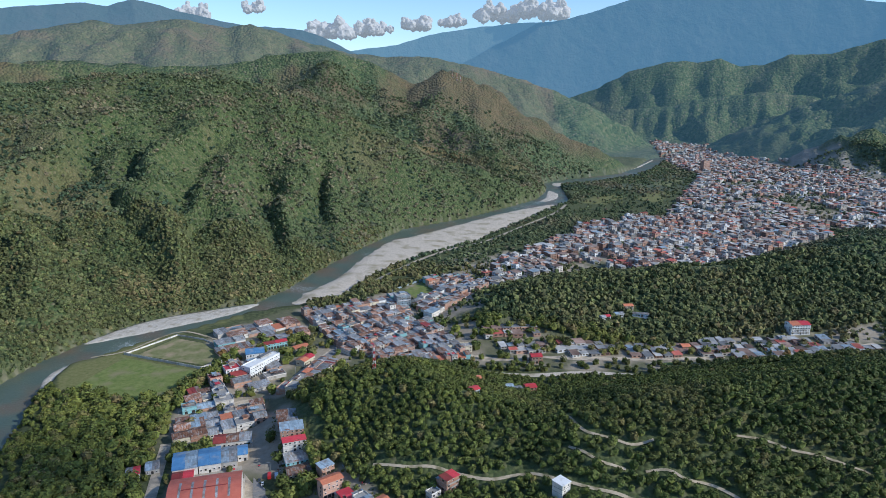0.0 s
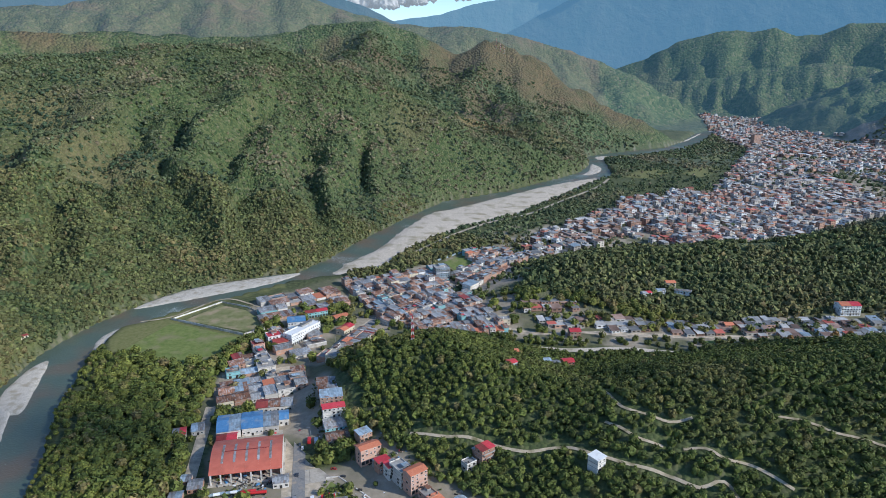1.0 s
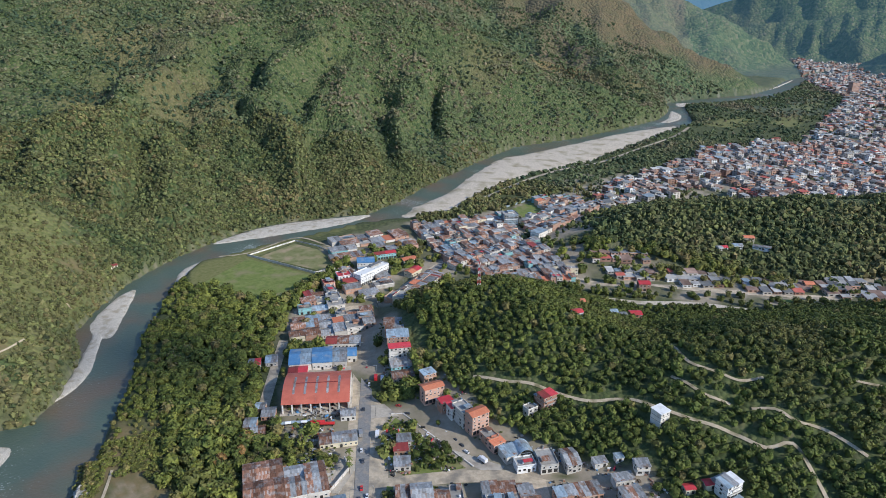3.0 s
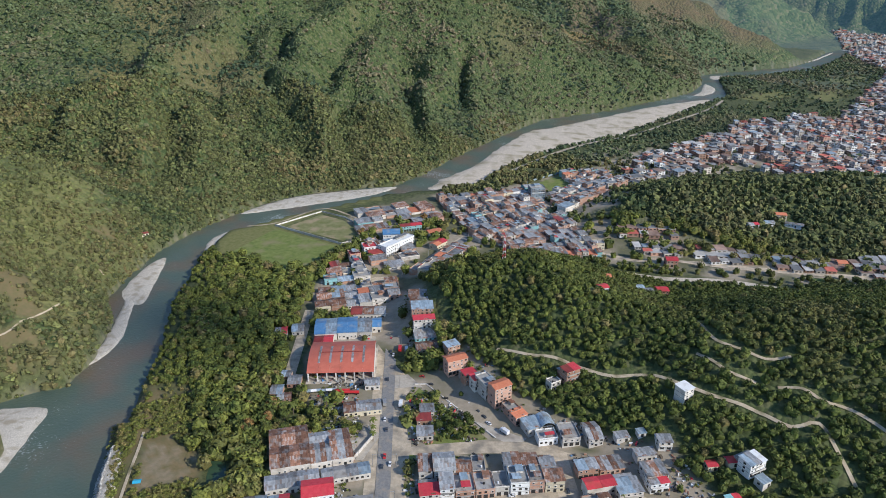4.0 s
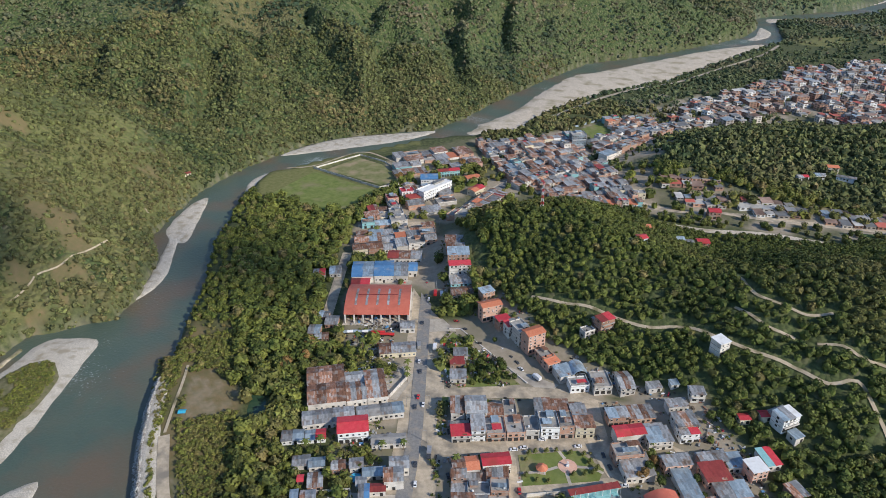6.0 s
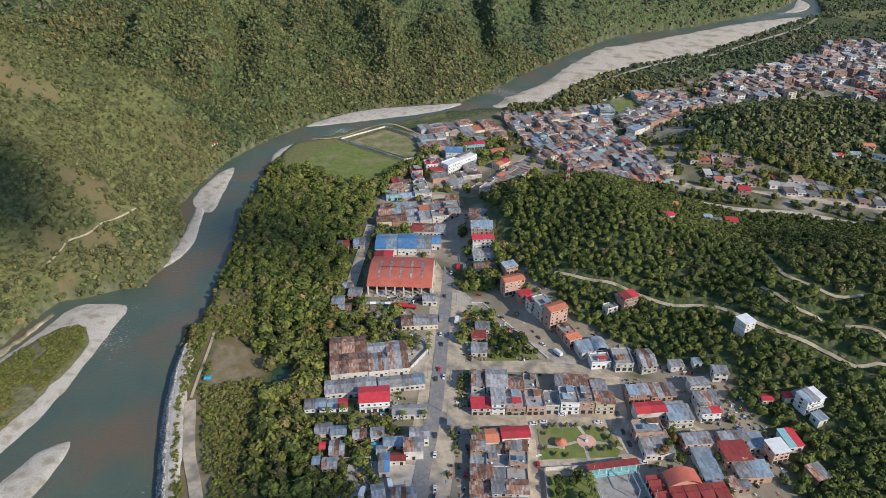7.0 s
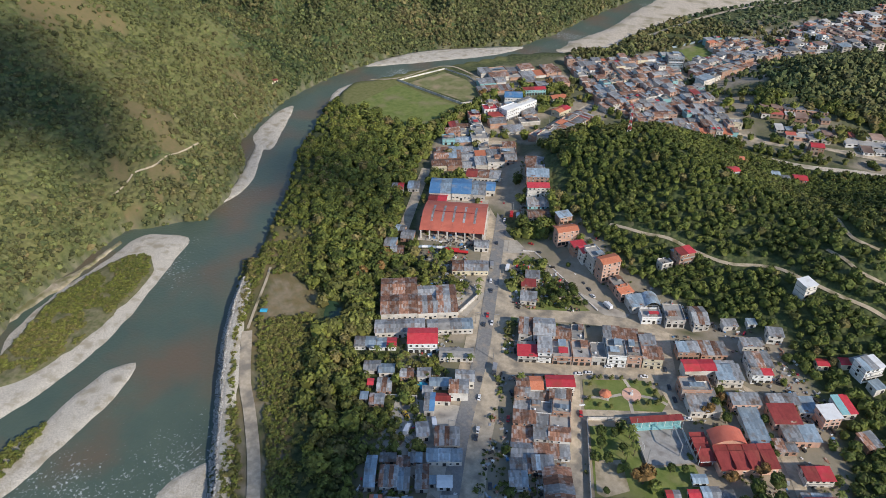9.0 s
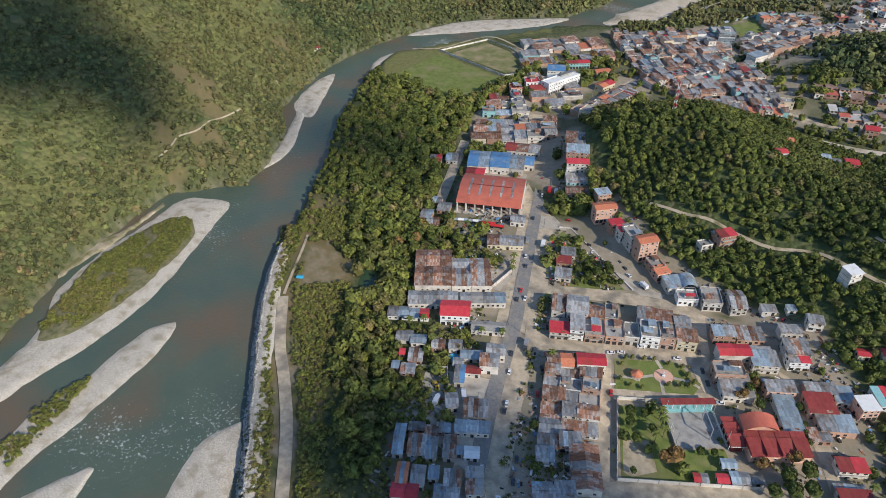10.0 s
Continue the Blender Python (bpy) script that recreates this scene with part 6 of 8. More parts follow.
# sheds, shops and yard dwellings beside the main road
for x, y, w, d, turn, h, roofs, label in (
    (-187, 437, 17, 24, 18, 6, ("blue", "bluezinc"), "large shed with blue metal roof"),
    (-171, 442, 15, 24, 18, 6.4, ("blue", "blue"), "large shed with faded blue metal roof"),
    (-158, 446, 11, 22, 16, 5.6, ("bluezinc", "zinc"), "shed with pale blue and grey roof"),
    (-150, 452, 7, 14, 16, 5.2, ("blue",), "small shed with bright blue roof"),
    (-183, 421, 14, 11, 16, 4, ("maroon", "red"), "low store with dark red roof"),
    (-163, 471, 28, 13, 14, 5, ("maroon", "rust", "zinc"), "long store with dull red and grey roof"),
    (-190, 352, 8, 10, 15, 3.5, ("zinc", "bluezinc"), "shack with patched zinc roof"),
    (-183, 366, 9, 11, 15, 3.2, ("zinc",), "shack with patched zinc roof"),
    (-192, 372, 7, 7, 10, 3, ("bluezinc", "zinc"), "small shack with pale metal roof"),
    (-182, 346, 9, 8, 22, 3, ("zinc", "rust"), "small shack with rusty zinc roof"),
    (-221, 427, 9, 10, 20, 3.5, ("zinc", "red"), "small house with grey and red roof"),
    (-210, 434, 9, 12, 20, 3.5, ("bluezinc", "zinc"), "small house with pale blue roof"),
    (-129, 374, 10, 9, 16, 4, ("zinc",), "roadside office with flat zinc roof"),
    (-127, 346, 24, 11, 22, 4, ("rust", "zinc", "zinc"), "cream walled shed with rusty zinc roof"),
    (32.8, 230.1, 6.5, 4.5, 22, 3, ("bluezinc",), "white garden shed with pale blue roof"),
    (22.6, 216.9, 6, 4, 22, 2.4, ("red", "zinc"), "garden shed with red and grey roof"),
    (31.6, 220.8, 5, 4.5, 22, 2.6, ("red",), "garden shed with red roof"),
    (38.6, 224.3, 8, 6, 22, 2.8, ("bluezinc", "zinc"), "garden shed with pale blue roof"),
    (46.0, 227.2, 5, 3.5, 22, 2.4, ("zinc",), "garden shed with grey roof"),
    (-43, 262, 15, 8, 22, 7.2, ("red",), "two-storey house with crimson metal roof"),
    (-58, 255.5, 14, 9, 22, 6, ("rust", "orange"), "two-storey brick house with faded tile roof"),
    (-26, 197, 24, 13, 112, 5, ("rust", "rust", "zinc", "rust", "rust"), "long market shed with rusty roof"),
    (24.5, 303.5, 17, 8, 24, 7, ("red", "red"), "two-storey house with crimson metal roof"),
    (-126, 266, 17, 13, 23, 7.5, ("red",), "two-storey house with bright red roof and verandas"),
    (-157, 253, 12, 8, 22, 3.2, ("zinc", "bluezinc"), "white walled yard house with zinc roof"),
    (-145, 257, 11, 7, 22, 3.2, ("bluezinc", "red"), "white walled yard house with pale blue roof"),
    (-104, 264, 19, 7, 20, 4, ("slab",), "long low building with grey roof"),
    (-92, 247, 10, 8, 20, 6, ("zinc", "zinc"), "roadside house with grey zinc roof"),
    (-92, 238, 10, 9, 20, 6.5, ("rust", "zinc"), "roadside house with weathered tile roof"),
    (-103, 224, 5, 12, 20, 4, ("zinc", "blue"), "narrow workshop with blue edge roof"),
    (-98, 230, 8, 5, 20, 3.5, ("maroon",), "small store with red roof"),
    (-99, 206, 6, 9, 30, 4, ("zinc",), "shed with grey zinc roof"),
    (-160, 304.3, 22.4, 17.6, 26, 6, ('rust', 'rust', 'rust'), 'warehouse bay with broad rusty brown roof'),
    (-152.1, 288.3, 22.4, 17.6, 26, 6.2, ('rust', 'rust', 'rust', 'rust'), 'warehouse bay with broad rusty brown roof'),
    (-142.2, 308, 12, 9.6, 26, 5.4, ('zinc', 'zinc'), 'warehouse bay with grey zinc roof'),
    (-136.3, 295.9, 12, 16.6, 26, 5.4, ('rust', 'zinc', 'rust', 'zinc'), 'warehouse bay with patched rusty roof'),
    (-127.5, 305.7, 12, 26.6, 26, 5.6, ('rust', 'zinc', 'rust'), 'warehouse bay with striped rusty roof'),
    (-143.7, 271.8, 29.5, 11, 26, 4.6, ('zinc', 'zinc', 'zinc', 'zinc', 'zinc'), 'long warehouse bay with weathered grey roof'),
    (-116.7, 285, 27, 9, 26, 4.4, ('zinc', 'slab', 'zinc', 'bluezinc'), 'long warehouse bay with weathered grey roof'),
    (-135.2, 237.6, 8.3, 6.5, 22, 3.6, ('bluezinc',), 'small house with clean pale blue sheet roof'),
    (-143.9, 236.8, 8.9, 7.0, 22, 3.2, ('zinc', 'zinc'), 'dwelling with dark weathered zinc roof'),
    (-131.0, 226.5, 7.5, 9.4, 22, 3.2, ('zinc', 'rust', 'zinc'), 'shack with patched and loose zinc sheets'),
    (-130.2, 216.1, 7.4, 6.7, 22, 2.8, ('rust', 'zinc', 'zinc'), 'shack with rusty loose sheets on its roof'),
    (-137.6, 215.6, 3.7, 5.1, 22, 2.8, ('bluezinc',), 'little shack with pale blue roof'),
    (-139.1, 225.7, 2.9, 4.3, 22, 2.8, ('red',), 'little shack with faded pink-red roof'),
    (-123.6, 239.3, 7.1, 6.1, 22, 3.2, ('zinc', 'rust'), 'shack with patched zinc roof'),
    (-114.8, 243.0, 7.0, 6.9, 22, 3.4, ('zinc',), 'small house with grey zinc roof'),
    (-103.6, 239.8, 11.6, 5.5, 22, 3.4, ('bluezinc', 'bluezinc'), 'long dwelling with pale blue sheet roof'),
    (-107.7, 231.9, 5.2, 5.9, 22, 3.2, ('zinc',), 'small store with grey zinc roof'),
    (-85.7, 206.4, 11.8, 11.1, 22, 4.6, ('rust', 'zinc', 'rust', 'zinc', 'zinc'), 'open workshop shed with striped rusty roof'),
    (-82.6, 195.5, 16.9, 7.0, 22, 4, ('bluezinc', 'bluezinc', 'bluezinc'), 'long workshop shed with pale blue roof'),
    (-76.9, 182.4, 6.7, 6.1, 22, 3, ('white',), 'white roofed store in the walled yard'),
    (-82.7, 180.9, 3.1, 4.2, 22, 3, ('bluezinc',), 'small store with pale roof in the yard'),
    (-111.2, 173.5, 4.7, 16.9, 22, 4, ('bluezinc', 'bluezinc'), 'long narrow house with pale blue sheet roof'),
    (-102.2, 174.7, 8.3, 11.5, 22, 3.6, ('rust', 'zinc', 'rust', 'zinc'), 'crowded dwelling with rusty patchwork roof'),
    (-99.3, 184.4, 5.8, 7.0, 22, 3.4, ('rust', 'rust'), 'shack with brown rusty roof'),
    (-95.0, 176.1, 4.9, 11.4, 22, 3.6, ('bluezinc', 'zinc'), 'dwelling with pale blue and grey roof'),
    (-87.6, 180.5, 5.7, 12.9, 22, 3.6, ('zinc', 'rust'), 'dwelling with grey and rusty roof'),
    (-107.5, 184.4, 7.4, 4.3, 22, 3, ('zinc', 'zinc'), 'shack with weathered zinc roof'),
    (-95.3, 189.4, 6.3, 5.1, 22, 3, ('zinc', 'bluezinc'), 'shack with grey and pale blue roof'),
    (-100.5, 157.4, 5.0, 10.4, 22, 4.4, ('orange', 'bluezinc', 'orange'), 'house with pale roof inside an orange border'),
    (-93.5, 159.6, 6.0, 10.4, 22, 3.6, ('zinc', 'slab'), 'dwelling with dark grey roof'),
    (-87.9, 164.5, 4.5, 6.7, 22, 3.4, ('bluezinc',), 'small house with pale blue roof'),
    (-78.6, 165.0, 7.5, 9.6, 22, 3.6, ('zinc', 'zinc', 'rust'), 'dwelling with patched zinc roof'),
    (-71.1, 173.0, 7.6, 5.9, 22, 3.2, ('zinc', 'slab'), 'roadside store with grey roof'),
    (-95.3, 150.1, 11.9, 6.6, 22, 3.8, ('red', 'red'), 'house with long faded red roof'),
    (-77.8, 157.0, 10.9, 8.0, 22, 3.6, ('bluezinc', 'zinc'), 'dwelling with pale blue sheet roof'),
    (-67.9, 165.8, 7.5, 7.3, 22, 3.6, ('rust', 'slab'), 'roadside house with rusty roof'),
):
    wall = "cream" if "cream" in label else "white" if "white" in label or "verandas" in label else "brick" if "shack" in label else "plaster"
    spot(x, y, w, d, turn, h, roofs, wall, 2 if h > 7 else 1, label, "gable" if d < 20 and h > 3.4 else "gable", name="shed" if "shed" in label or "bay" in label or "shack" in label else "house", rise=min(2.4, d * 0.13), category="shed" if "shed" in label or "bay" in label or "shack" in label else "house")

# houses along the diagonal street and under the orchard hill
for x, y, w, d, turn, h, roof, roofs, wall, fl, label in (
    (-76, 399, 15, 12, 36, 11, "gable", ("orange",), "salmon", 4, "four-storey brick house with orange hipped roof"),
    (-65, 389, 9, 11, 38, 7, "lean", ("red",), "brick", 2, "two-storey house with bright red roof"),
    (-58, 383, 8, 11, 38, 8, "lean", ("red", "zinc"), "plaster", 3, "three-storey house with red and grey roof"),
    (-50, 377, 9, 14, 40, 10, "flat", ("slab",), "plaster", 4, "four-storey pale house with cluttered flat roof"),
    (-41, 371, 13, 12, 42, 13.5, "gable", ("orange",), "salmon", 5, "tall salmon brick house with orange gabled roof"),
    (-31, 361, 8, 11, 42, 5, "flat", ("slab",), "brick", 2, "two-storey brick house with flat roof"),
    (-26, 356, 9, 8, 42, 5.6, "lean", ("orange",), "salmon", 2, "low house with orange roof"),
    (-17, 349, 10, 11, 35, 5, "lean", ("bluezinc",), "plaster", 1, "workshop with pale blue sheet roof"),
    (-7, 341, 12, 9, 22, 4.5, "flat", ("slab",), "white", 1, "low white shop with flat roof"),
    (6, 345, 11, 15, 19, 5, "flat", ("slab",), "plaster", 2, "two-storey house with grey flat roof"),
    (20, 347, 9, 16, 22, 5, "gable", ("zinc", "rust", "zinc"), "plaster", 2, "house with zinc roof under the hill"),
    (17.4, 317.1, 12.2, 8.0, 22, 6.4, 'lean', ('bluezinc', 'zinc'), 'brick', 2, 'brick house with pale blue sheet roof'),
    (30.5, 323.4, 15.0, 10.5, 22, 4, 'lean', ('rust', 'zinc', 'rust', 'zinc'), 'brick', 1, 'low house with patched rusty roof'),
    (39.0, 307.8, 13.9, 16.7, 22, 6, 'lean', ('bluezinc', 'bluezinc', 'zinc'), 'plaster', 2, 'two-storey house with broad pale blue roof'),
    (23.9, 287.3, 15.7, 9.8, 22, 7.4, 'flat', ('slab',), 'brick', 2, 'bare brick house with unfinished flat roof'),
    (29.0, 279.6, 15.6, 15.0, 22, 5, 'lean', ('zinc', 'zinc', 'slab'), 'plaster', 1, 'half-built house with patched grey zinc roof'),
    (50.5, 332.3, 12.0, 6.8, 22, 4, 'lean', ('zinc',), 'plaster', 1, 'small house with grey zinc roof'),
    (54.7, 319.3, 12.3, 11.4, 22, 6, 'lean', ('zinc', 'rust', 'zinc'), 'plaster', 2, 'plastered house with patched zinc roof'),
    (56.2, 312.6, 10.9, 7.5, 22, 6, 'lean', ('zinc', 'red'), 'white', 2, 'white house with grey and red roof'),
    (48.9, 288.3, 14.6, 9.9, 22, 7, 'lean', ('zinc', 'zinc'), 'salmon', 2, 'salmon brick house with grey zinc roof'),
    (54.7, 273.9, 9.6, 22.9, 22, 3.6, 'lean', ('bluezinc',), 'plaster', 1, 'long low house with pale blue sheet roof'),
    (67.6, 297.3, 15.0, 9.2, 22, 5.6, 'lean', ('zinc', 'zinc'), 'brick', 2, 'brick house with grey zinc roof'),
    (68.5, 285.1, 13.5, 12.6, 22, 5.8, 'lean', ('maroon',), 'salmon', 2, 'house with plain dark red roof'),
    (79.1, 297.8, 9.5, 10.2, 22, 4, 'lean', ('bluezinc',), 'plaster', 1, 'low house with pale blue roof'),
    (76.3, 276.0, 17.0, 9.8, 22, 4.6, 'lean', ('zinc', 'bluezinc'), 'salmon', 1, 'long low house with grey roof'),
    (37.6, 345.4, 8.2, 6.0, 22, 3, 'lean', ('zinc',), 'plaster', 1, 'small hut with grey roof at the wood edge'),
    (48.8, 347.4, 4.8, 4.5, 22, 2.8, 'lean', ('bluezinc',), 'plaster', 1, 'tiny hut with pale roof at the wood edge'),
    (69.6, 266.1, 10.1, 7.0, 22, 3.4, 'lean', ('rust', 'zinc'), 'brick', 1, 'patched low shed with rusty roof'),
    (84.5, 237.5, 14.2, 10.8, 22, 5, 'lean', ('maroon',), 'plaster', 2, 'house with faded red roof by the lane'),
    (-85, 352, 9, 8, 17, 4.5, "lean", ("zinc",), "plaster", 1, "house with zinc roof in the green triangle"),
    (-85, 343, 9, 7, 17, 4, "lean", ("maroon",), "brick", 1, "house with dark red roof in the green triangle"),
    (-81, 330, 10, 9, 15, 3.6, "lean", ("zinc", "zinc"), "plaster", 1, "house with grey roof in the green triangle"),
    (-82, 418, 10, 8, 40, 5.5, "lean", ("bluezinc",), "brick", 2, "brick house with pale blue roof at the wood edge"),
    (3, 389, 11, 11, 42, 9, "lean", ("maroon", "red"), "brick", 3, "three-storey brick house with streaked red roof"),
    (-6, 382, 8, 6, 42, 5, "flat", ("slab",), "plaster", 2, "grey concrete house with flat roof"),
    (74, 371, 8, 8, 42, 9, "lean", ("white",), "plaster", 3, "tall white concrete house on the orchard slope"),
    (61, 341, 8, 10, 12, 5, "lean", ("zinc", "zinc"), "plaster", 2, "house with zinc roof on the slope"),
    (106, 329, 12, 12, 38, 8, "lean", ("bluezinc", "zinc", "white"), "white", 3, "large white house with stepped zinc roofs"),
    (112, 320, 6, 6, 38, 4, "lean", ("bluezinc",), "plaster", 1, "annex with pale blue roof"),
    (86, 327, 6, 5, 19, 3.2, "gable", ("red",), "cream", 1, "small house with rounded red roof"),
    (97, 330, 6, 5, 19, 3.2, "gable", ("red",), "cream", 1, "small house with red roof"),
    (97, 304, 8, 12, 26, 4, "lean", ("teal", "red"), "plaster", 1, "house with teal and red roof"),
    (89, 293, 9, 9, 30, 8, "lean", ("white",), "salmon", 3, "three-storey salmon house with white roof"),
    (83, 254, 13, 10, 22, 5, "lean", ("maroon", "red"), "plaster", 2, "house with broad dark red roof"),
    (108, 285, 8, 9, 35, 4, "lean", ("rust", "zinc"), "brick", 1, "patched brick house at the wood edge"),
    (24, 476, 7, 7, 30, 4, "gable", ("red",), "white", 1, "white cottage with red roof in the orchard"),
    (58, 543, 7, 7, 15, 4, "gable", ("bluezinc",), "plaster", 1, "cottage with pale blue roof in the orchard"),
    (66, 544, 7, 7, 15, 4, "gable", ("zinc",), "plaster", 1, "cottage with grey roof in the orchard"),
    (79, 560, 10, 9, 15, 5, "gable", ("red",), "brick", 2, "cottage with bright red roof in the orchard"),
    (30, 541, 6, 6, 10, 3.5, "gable", ("orange",), "brick", 1, "hut with orange roof in the orchard"),
    (216, 745, 11, 9, 5, 4.5, "gable", ("orange",), "cream", 2, "school wing with faded red roof on the wooded hill"),
    (228, 733, 18, 6, -14, 3.5, "gable", ("zinc", "zinc"), "white", 1, "school wing with grey roof on the wooded hill"),
    (202, 730, 10, 7, 10, 3.5, "gable", ("bluezinc", "zinc"), "white", 1, "school wing with pale roof on the wooded hill"),
    (184, 721, 11, 7, 20, 3.2, "gable", ("zinc", "red"), "white", 1, "house with grey and red roof on the wooded hill"),
    (-178, 611, 42, 11, 63, 10.5, "flat", ("white",), "white", 3, "long white three-storey school building"),
    (-192, 640, 18, 16, 18, 8, "gable", ("blue", "blue"), "white", 2, "school hall with bright blue roof"),
    (-203, 598, 14, 13, 33, 8.5, "flat", ("red",), "white", 3, "white three-storey house with red roof terrace"),
    (-213, 580, 11, 11, 33, 7, "flat", ("maroon",), "salmon", 3, "salmon three-storey house with flat roof"),
    (-180, 672, 24, 13, 30, 6, "gable", ("maroon", "red"), "teal", 2, "green walled school wing with dark red roof"),
    (-150, 660, 16, 10, 40, 5, "gable", ("orange",), "cream", 1, "house with orange roof by the school"),
    (-138, 628, 18, 10, 66, 5.5, "gable", ("orange", "red"), "cream", 1, "roadside house with red roof"),
    (-52, 812, 18, 15, 20, 14, "flat", ("slab",), "bluezinc", 5, "five-storey grey blue block beside the football field"),
    (24, 660, 12, 10, 10, 6, "flat", ("slab",), "cream", 2, "two-storey cream house by the dirt yard"),
    (94, 632, 11, 10, 8, 7, "gable", ("red",), "brick", 2, "brick house with bright red roof"),
    (256, 664, 9, 9, 5, 5, "gable", ("orange",), "brick", 2, "brick house with orange roof"),
    (399, 712, 22, 14, 5, 11, "gable", ("orange", "red"), "white", 4, "tall white house with red tiled roofs"),
    (-436, 566, 7, 5.5, 60, 2.6, "gable", ("maroon",), "cream", 1, "lone house with red roof on the wooded bank"),
    (866, 2216, 22, 22, 10, 34, "flat", ("slab",), "salmon", 9, "pale tower block above the far town"),
):
    spot(x, y, w, d, turn, h, roofs, wall, fl, label, roof, name="school" if "school" in label else "house", category="school" if "school" in label else "house")


def arched_shed():
    t = thing("arched_shed", "tall metal shed with a rounded grey roof", "shed", -9, 353, 0, 25)
    foot(-9, 353, 9)
    for a, b in ((-6, -2), (-2, 2), (2, 6)):
        part("roof_bay", [(tuple((q[1], q[0], q[2]) for q in arch(12, 12, 4.5, 4.0, 0.2, a, b)[0])), arch(12, 12, 4.5, 4.0, 0.2, a, b)[1]], M["bluezinc"], t)
    for x in (-5.9, 5.9):
        part("side_wall", boxes([(x, 0, 0, 0.2, 12, 4.6)]), M["zinc"], t)
    part("back_wall", boxes([(0, 5.9, 0, 11.6, 0.2, 4.6)]), M["zinc"], t)
    part("front_truss", boxes([(0, -5.9, 4.5, 11.6, 0.2, 0.5), (0, -5.9, 6.2, 6.0, 0.2, 0.3)]), M["steel"], t)


arched_shed()


def coliseum():
    t = thing("coliseum", "dark red roofed hall with an orange curved roof", "hall", 50, 250, 0, 25)
    foot(50, 250, 20)
    foot(36, 246, 10)
    part("wall", boxes([(1, -3.4, -1, 28, 8.6, 6.2), (1, 3.1, -1, 28, 3.6, 7.0), (-4, 9.4, -1, 16, 8.6, 7.8)]), M["salmon"], t, "pink painted wall")
    for i in range(4):
        x0 = -13.4 + 7.25 * i
        v, f = slope_roof(7, 9.0, 5.4, 1.5, 0.5, ridge=False, x0=x0 + 0.12, x1=x0 + 7.1)
        panel = part("roof_panel", ([(x, y - 3.6, z) for x, y, z in v], f), M["maroon"], t)
        v, f = slope_roof(7, 3.4, 6.2, 0.9, 0.3, ridge=False, x0=x0 + 0.12, x1=x0 + 7.1)
        part("roof_panel", ([(x, y + 3.2, z) for x, y, z in v], f), M["maroon"], t)
        part("roof_rib", boxes([(x0, -3.6, 5.6, 0.3, 9.6, 1.5)]), M["maroon"], panel)
    v, f = arch(9, 17, 7.0, 3.2, 0.25, -4.6, 4.6)
    part("vault", ([(y - 4.2, x + 9.6, z) for x, y, z in v], [q[::-1] for q in f]), M["hallred"], t, "orange curved roof")
    for i in range(5):
        v, f = slope_roof(7.4, 3.4, 4.6 + 0.45 * (i % 2), 0.7, 0.1, ridge=False)
        porch = part("porch_roof", ([(x - 17.2, y + 13 - 3.5 * i, z) for x, y, z in v], f), M["maroon"], t)
        part("white_fascia", boxes([(-17.2, 11.2 - 3.5 * i, 4.5 + 0.45 * (i % 2), 7.6, 0.14, 0.35)]), M["white"], porch)
        for sx in (-20.6, -13.8):
            part("porch_post", boxes([(sx, 13 - 3.5 * i, 0, 0.3, 0.3, 4.7)]), M["white"], t)
    part("porch_wall", boxes([(-17.2, 6, -1, 5.4, 15.5, 5.3)]), M["maroon"], t)
    for i in range(6):
        part("window", WINDOW, None, t, at=pose(-11 + i * 4.8, -7.8, 2.2))


coliseum()


def court():
    foot(15.2, 245.3, 17)
    foot(9, 258, 6)
    t = thing("sports_court", "concrete sports court with a roofed teal stand", "court", 15.2, 245.3, 0, 27)
    part("slab", boxes([(0, 0, -0.5, 24.4, 21, 0.62)]), M["slab"], t)
    part("stand_wall", boxes([(0, 13.2, 0.1, 26, 0.4, 4.6)]), M["teal"], t, "teal painted wall")
    part("stand_step", boxes([(0, 12.4, 0.1, 25, 1.2, 0.9), (0, 11.3, 0.1, 25, 1.0, 0.5)]), M["teal"], t)
    part("stand_roof", boxes([(0, 14.0, 4.8, 27.5, 4.2, 0.22)]), M["maroon"], t, "dark red stand roof")
    for x in np.linspace(-12, 12, 7):
        part("post", boxes([(x, 12.0, 0.1, 0.22, 0.22, 4.7)]), M["white"], t)
    for x in (-12.4, 12.4):
        part("side_wall", boxes([(x, 0, 0.1, 0.3, 20.4, 1.6)]), M["plaster"], t)
    for x in (-11, 11):
        part("goal", boxes([(x, -1.5, 0.12, 0.12, 0.12, 3), (x, 1.5, 0.12, 0.12, 0.12, 3), (x, 0, 3.1, 0.12, 3.1, 0.12)]), M["white"], t)
    for sx in (-1, 1):
        part("light_mast", boxes([(sx * 12.2, 9.6, 0.12, 0.2, 0.2, 11)]), M["steel"], t)
        part("light_mast", boxes([(sx * 12.2, -9.6, 0.12, 0.2, 0.2, 11)]), M["steel"], t)
    # bare portal frame over the court
    part("portal_frame", boxes([(5.5, -6, 0.12, 0.35, 0.35, 8), (5.5, 6, 0.12, 0.35, 0.35, 8), (5.5, 0, 7.9, 0.4, 12.4, 0.4)]), M["steel"], t)


court()


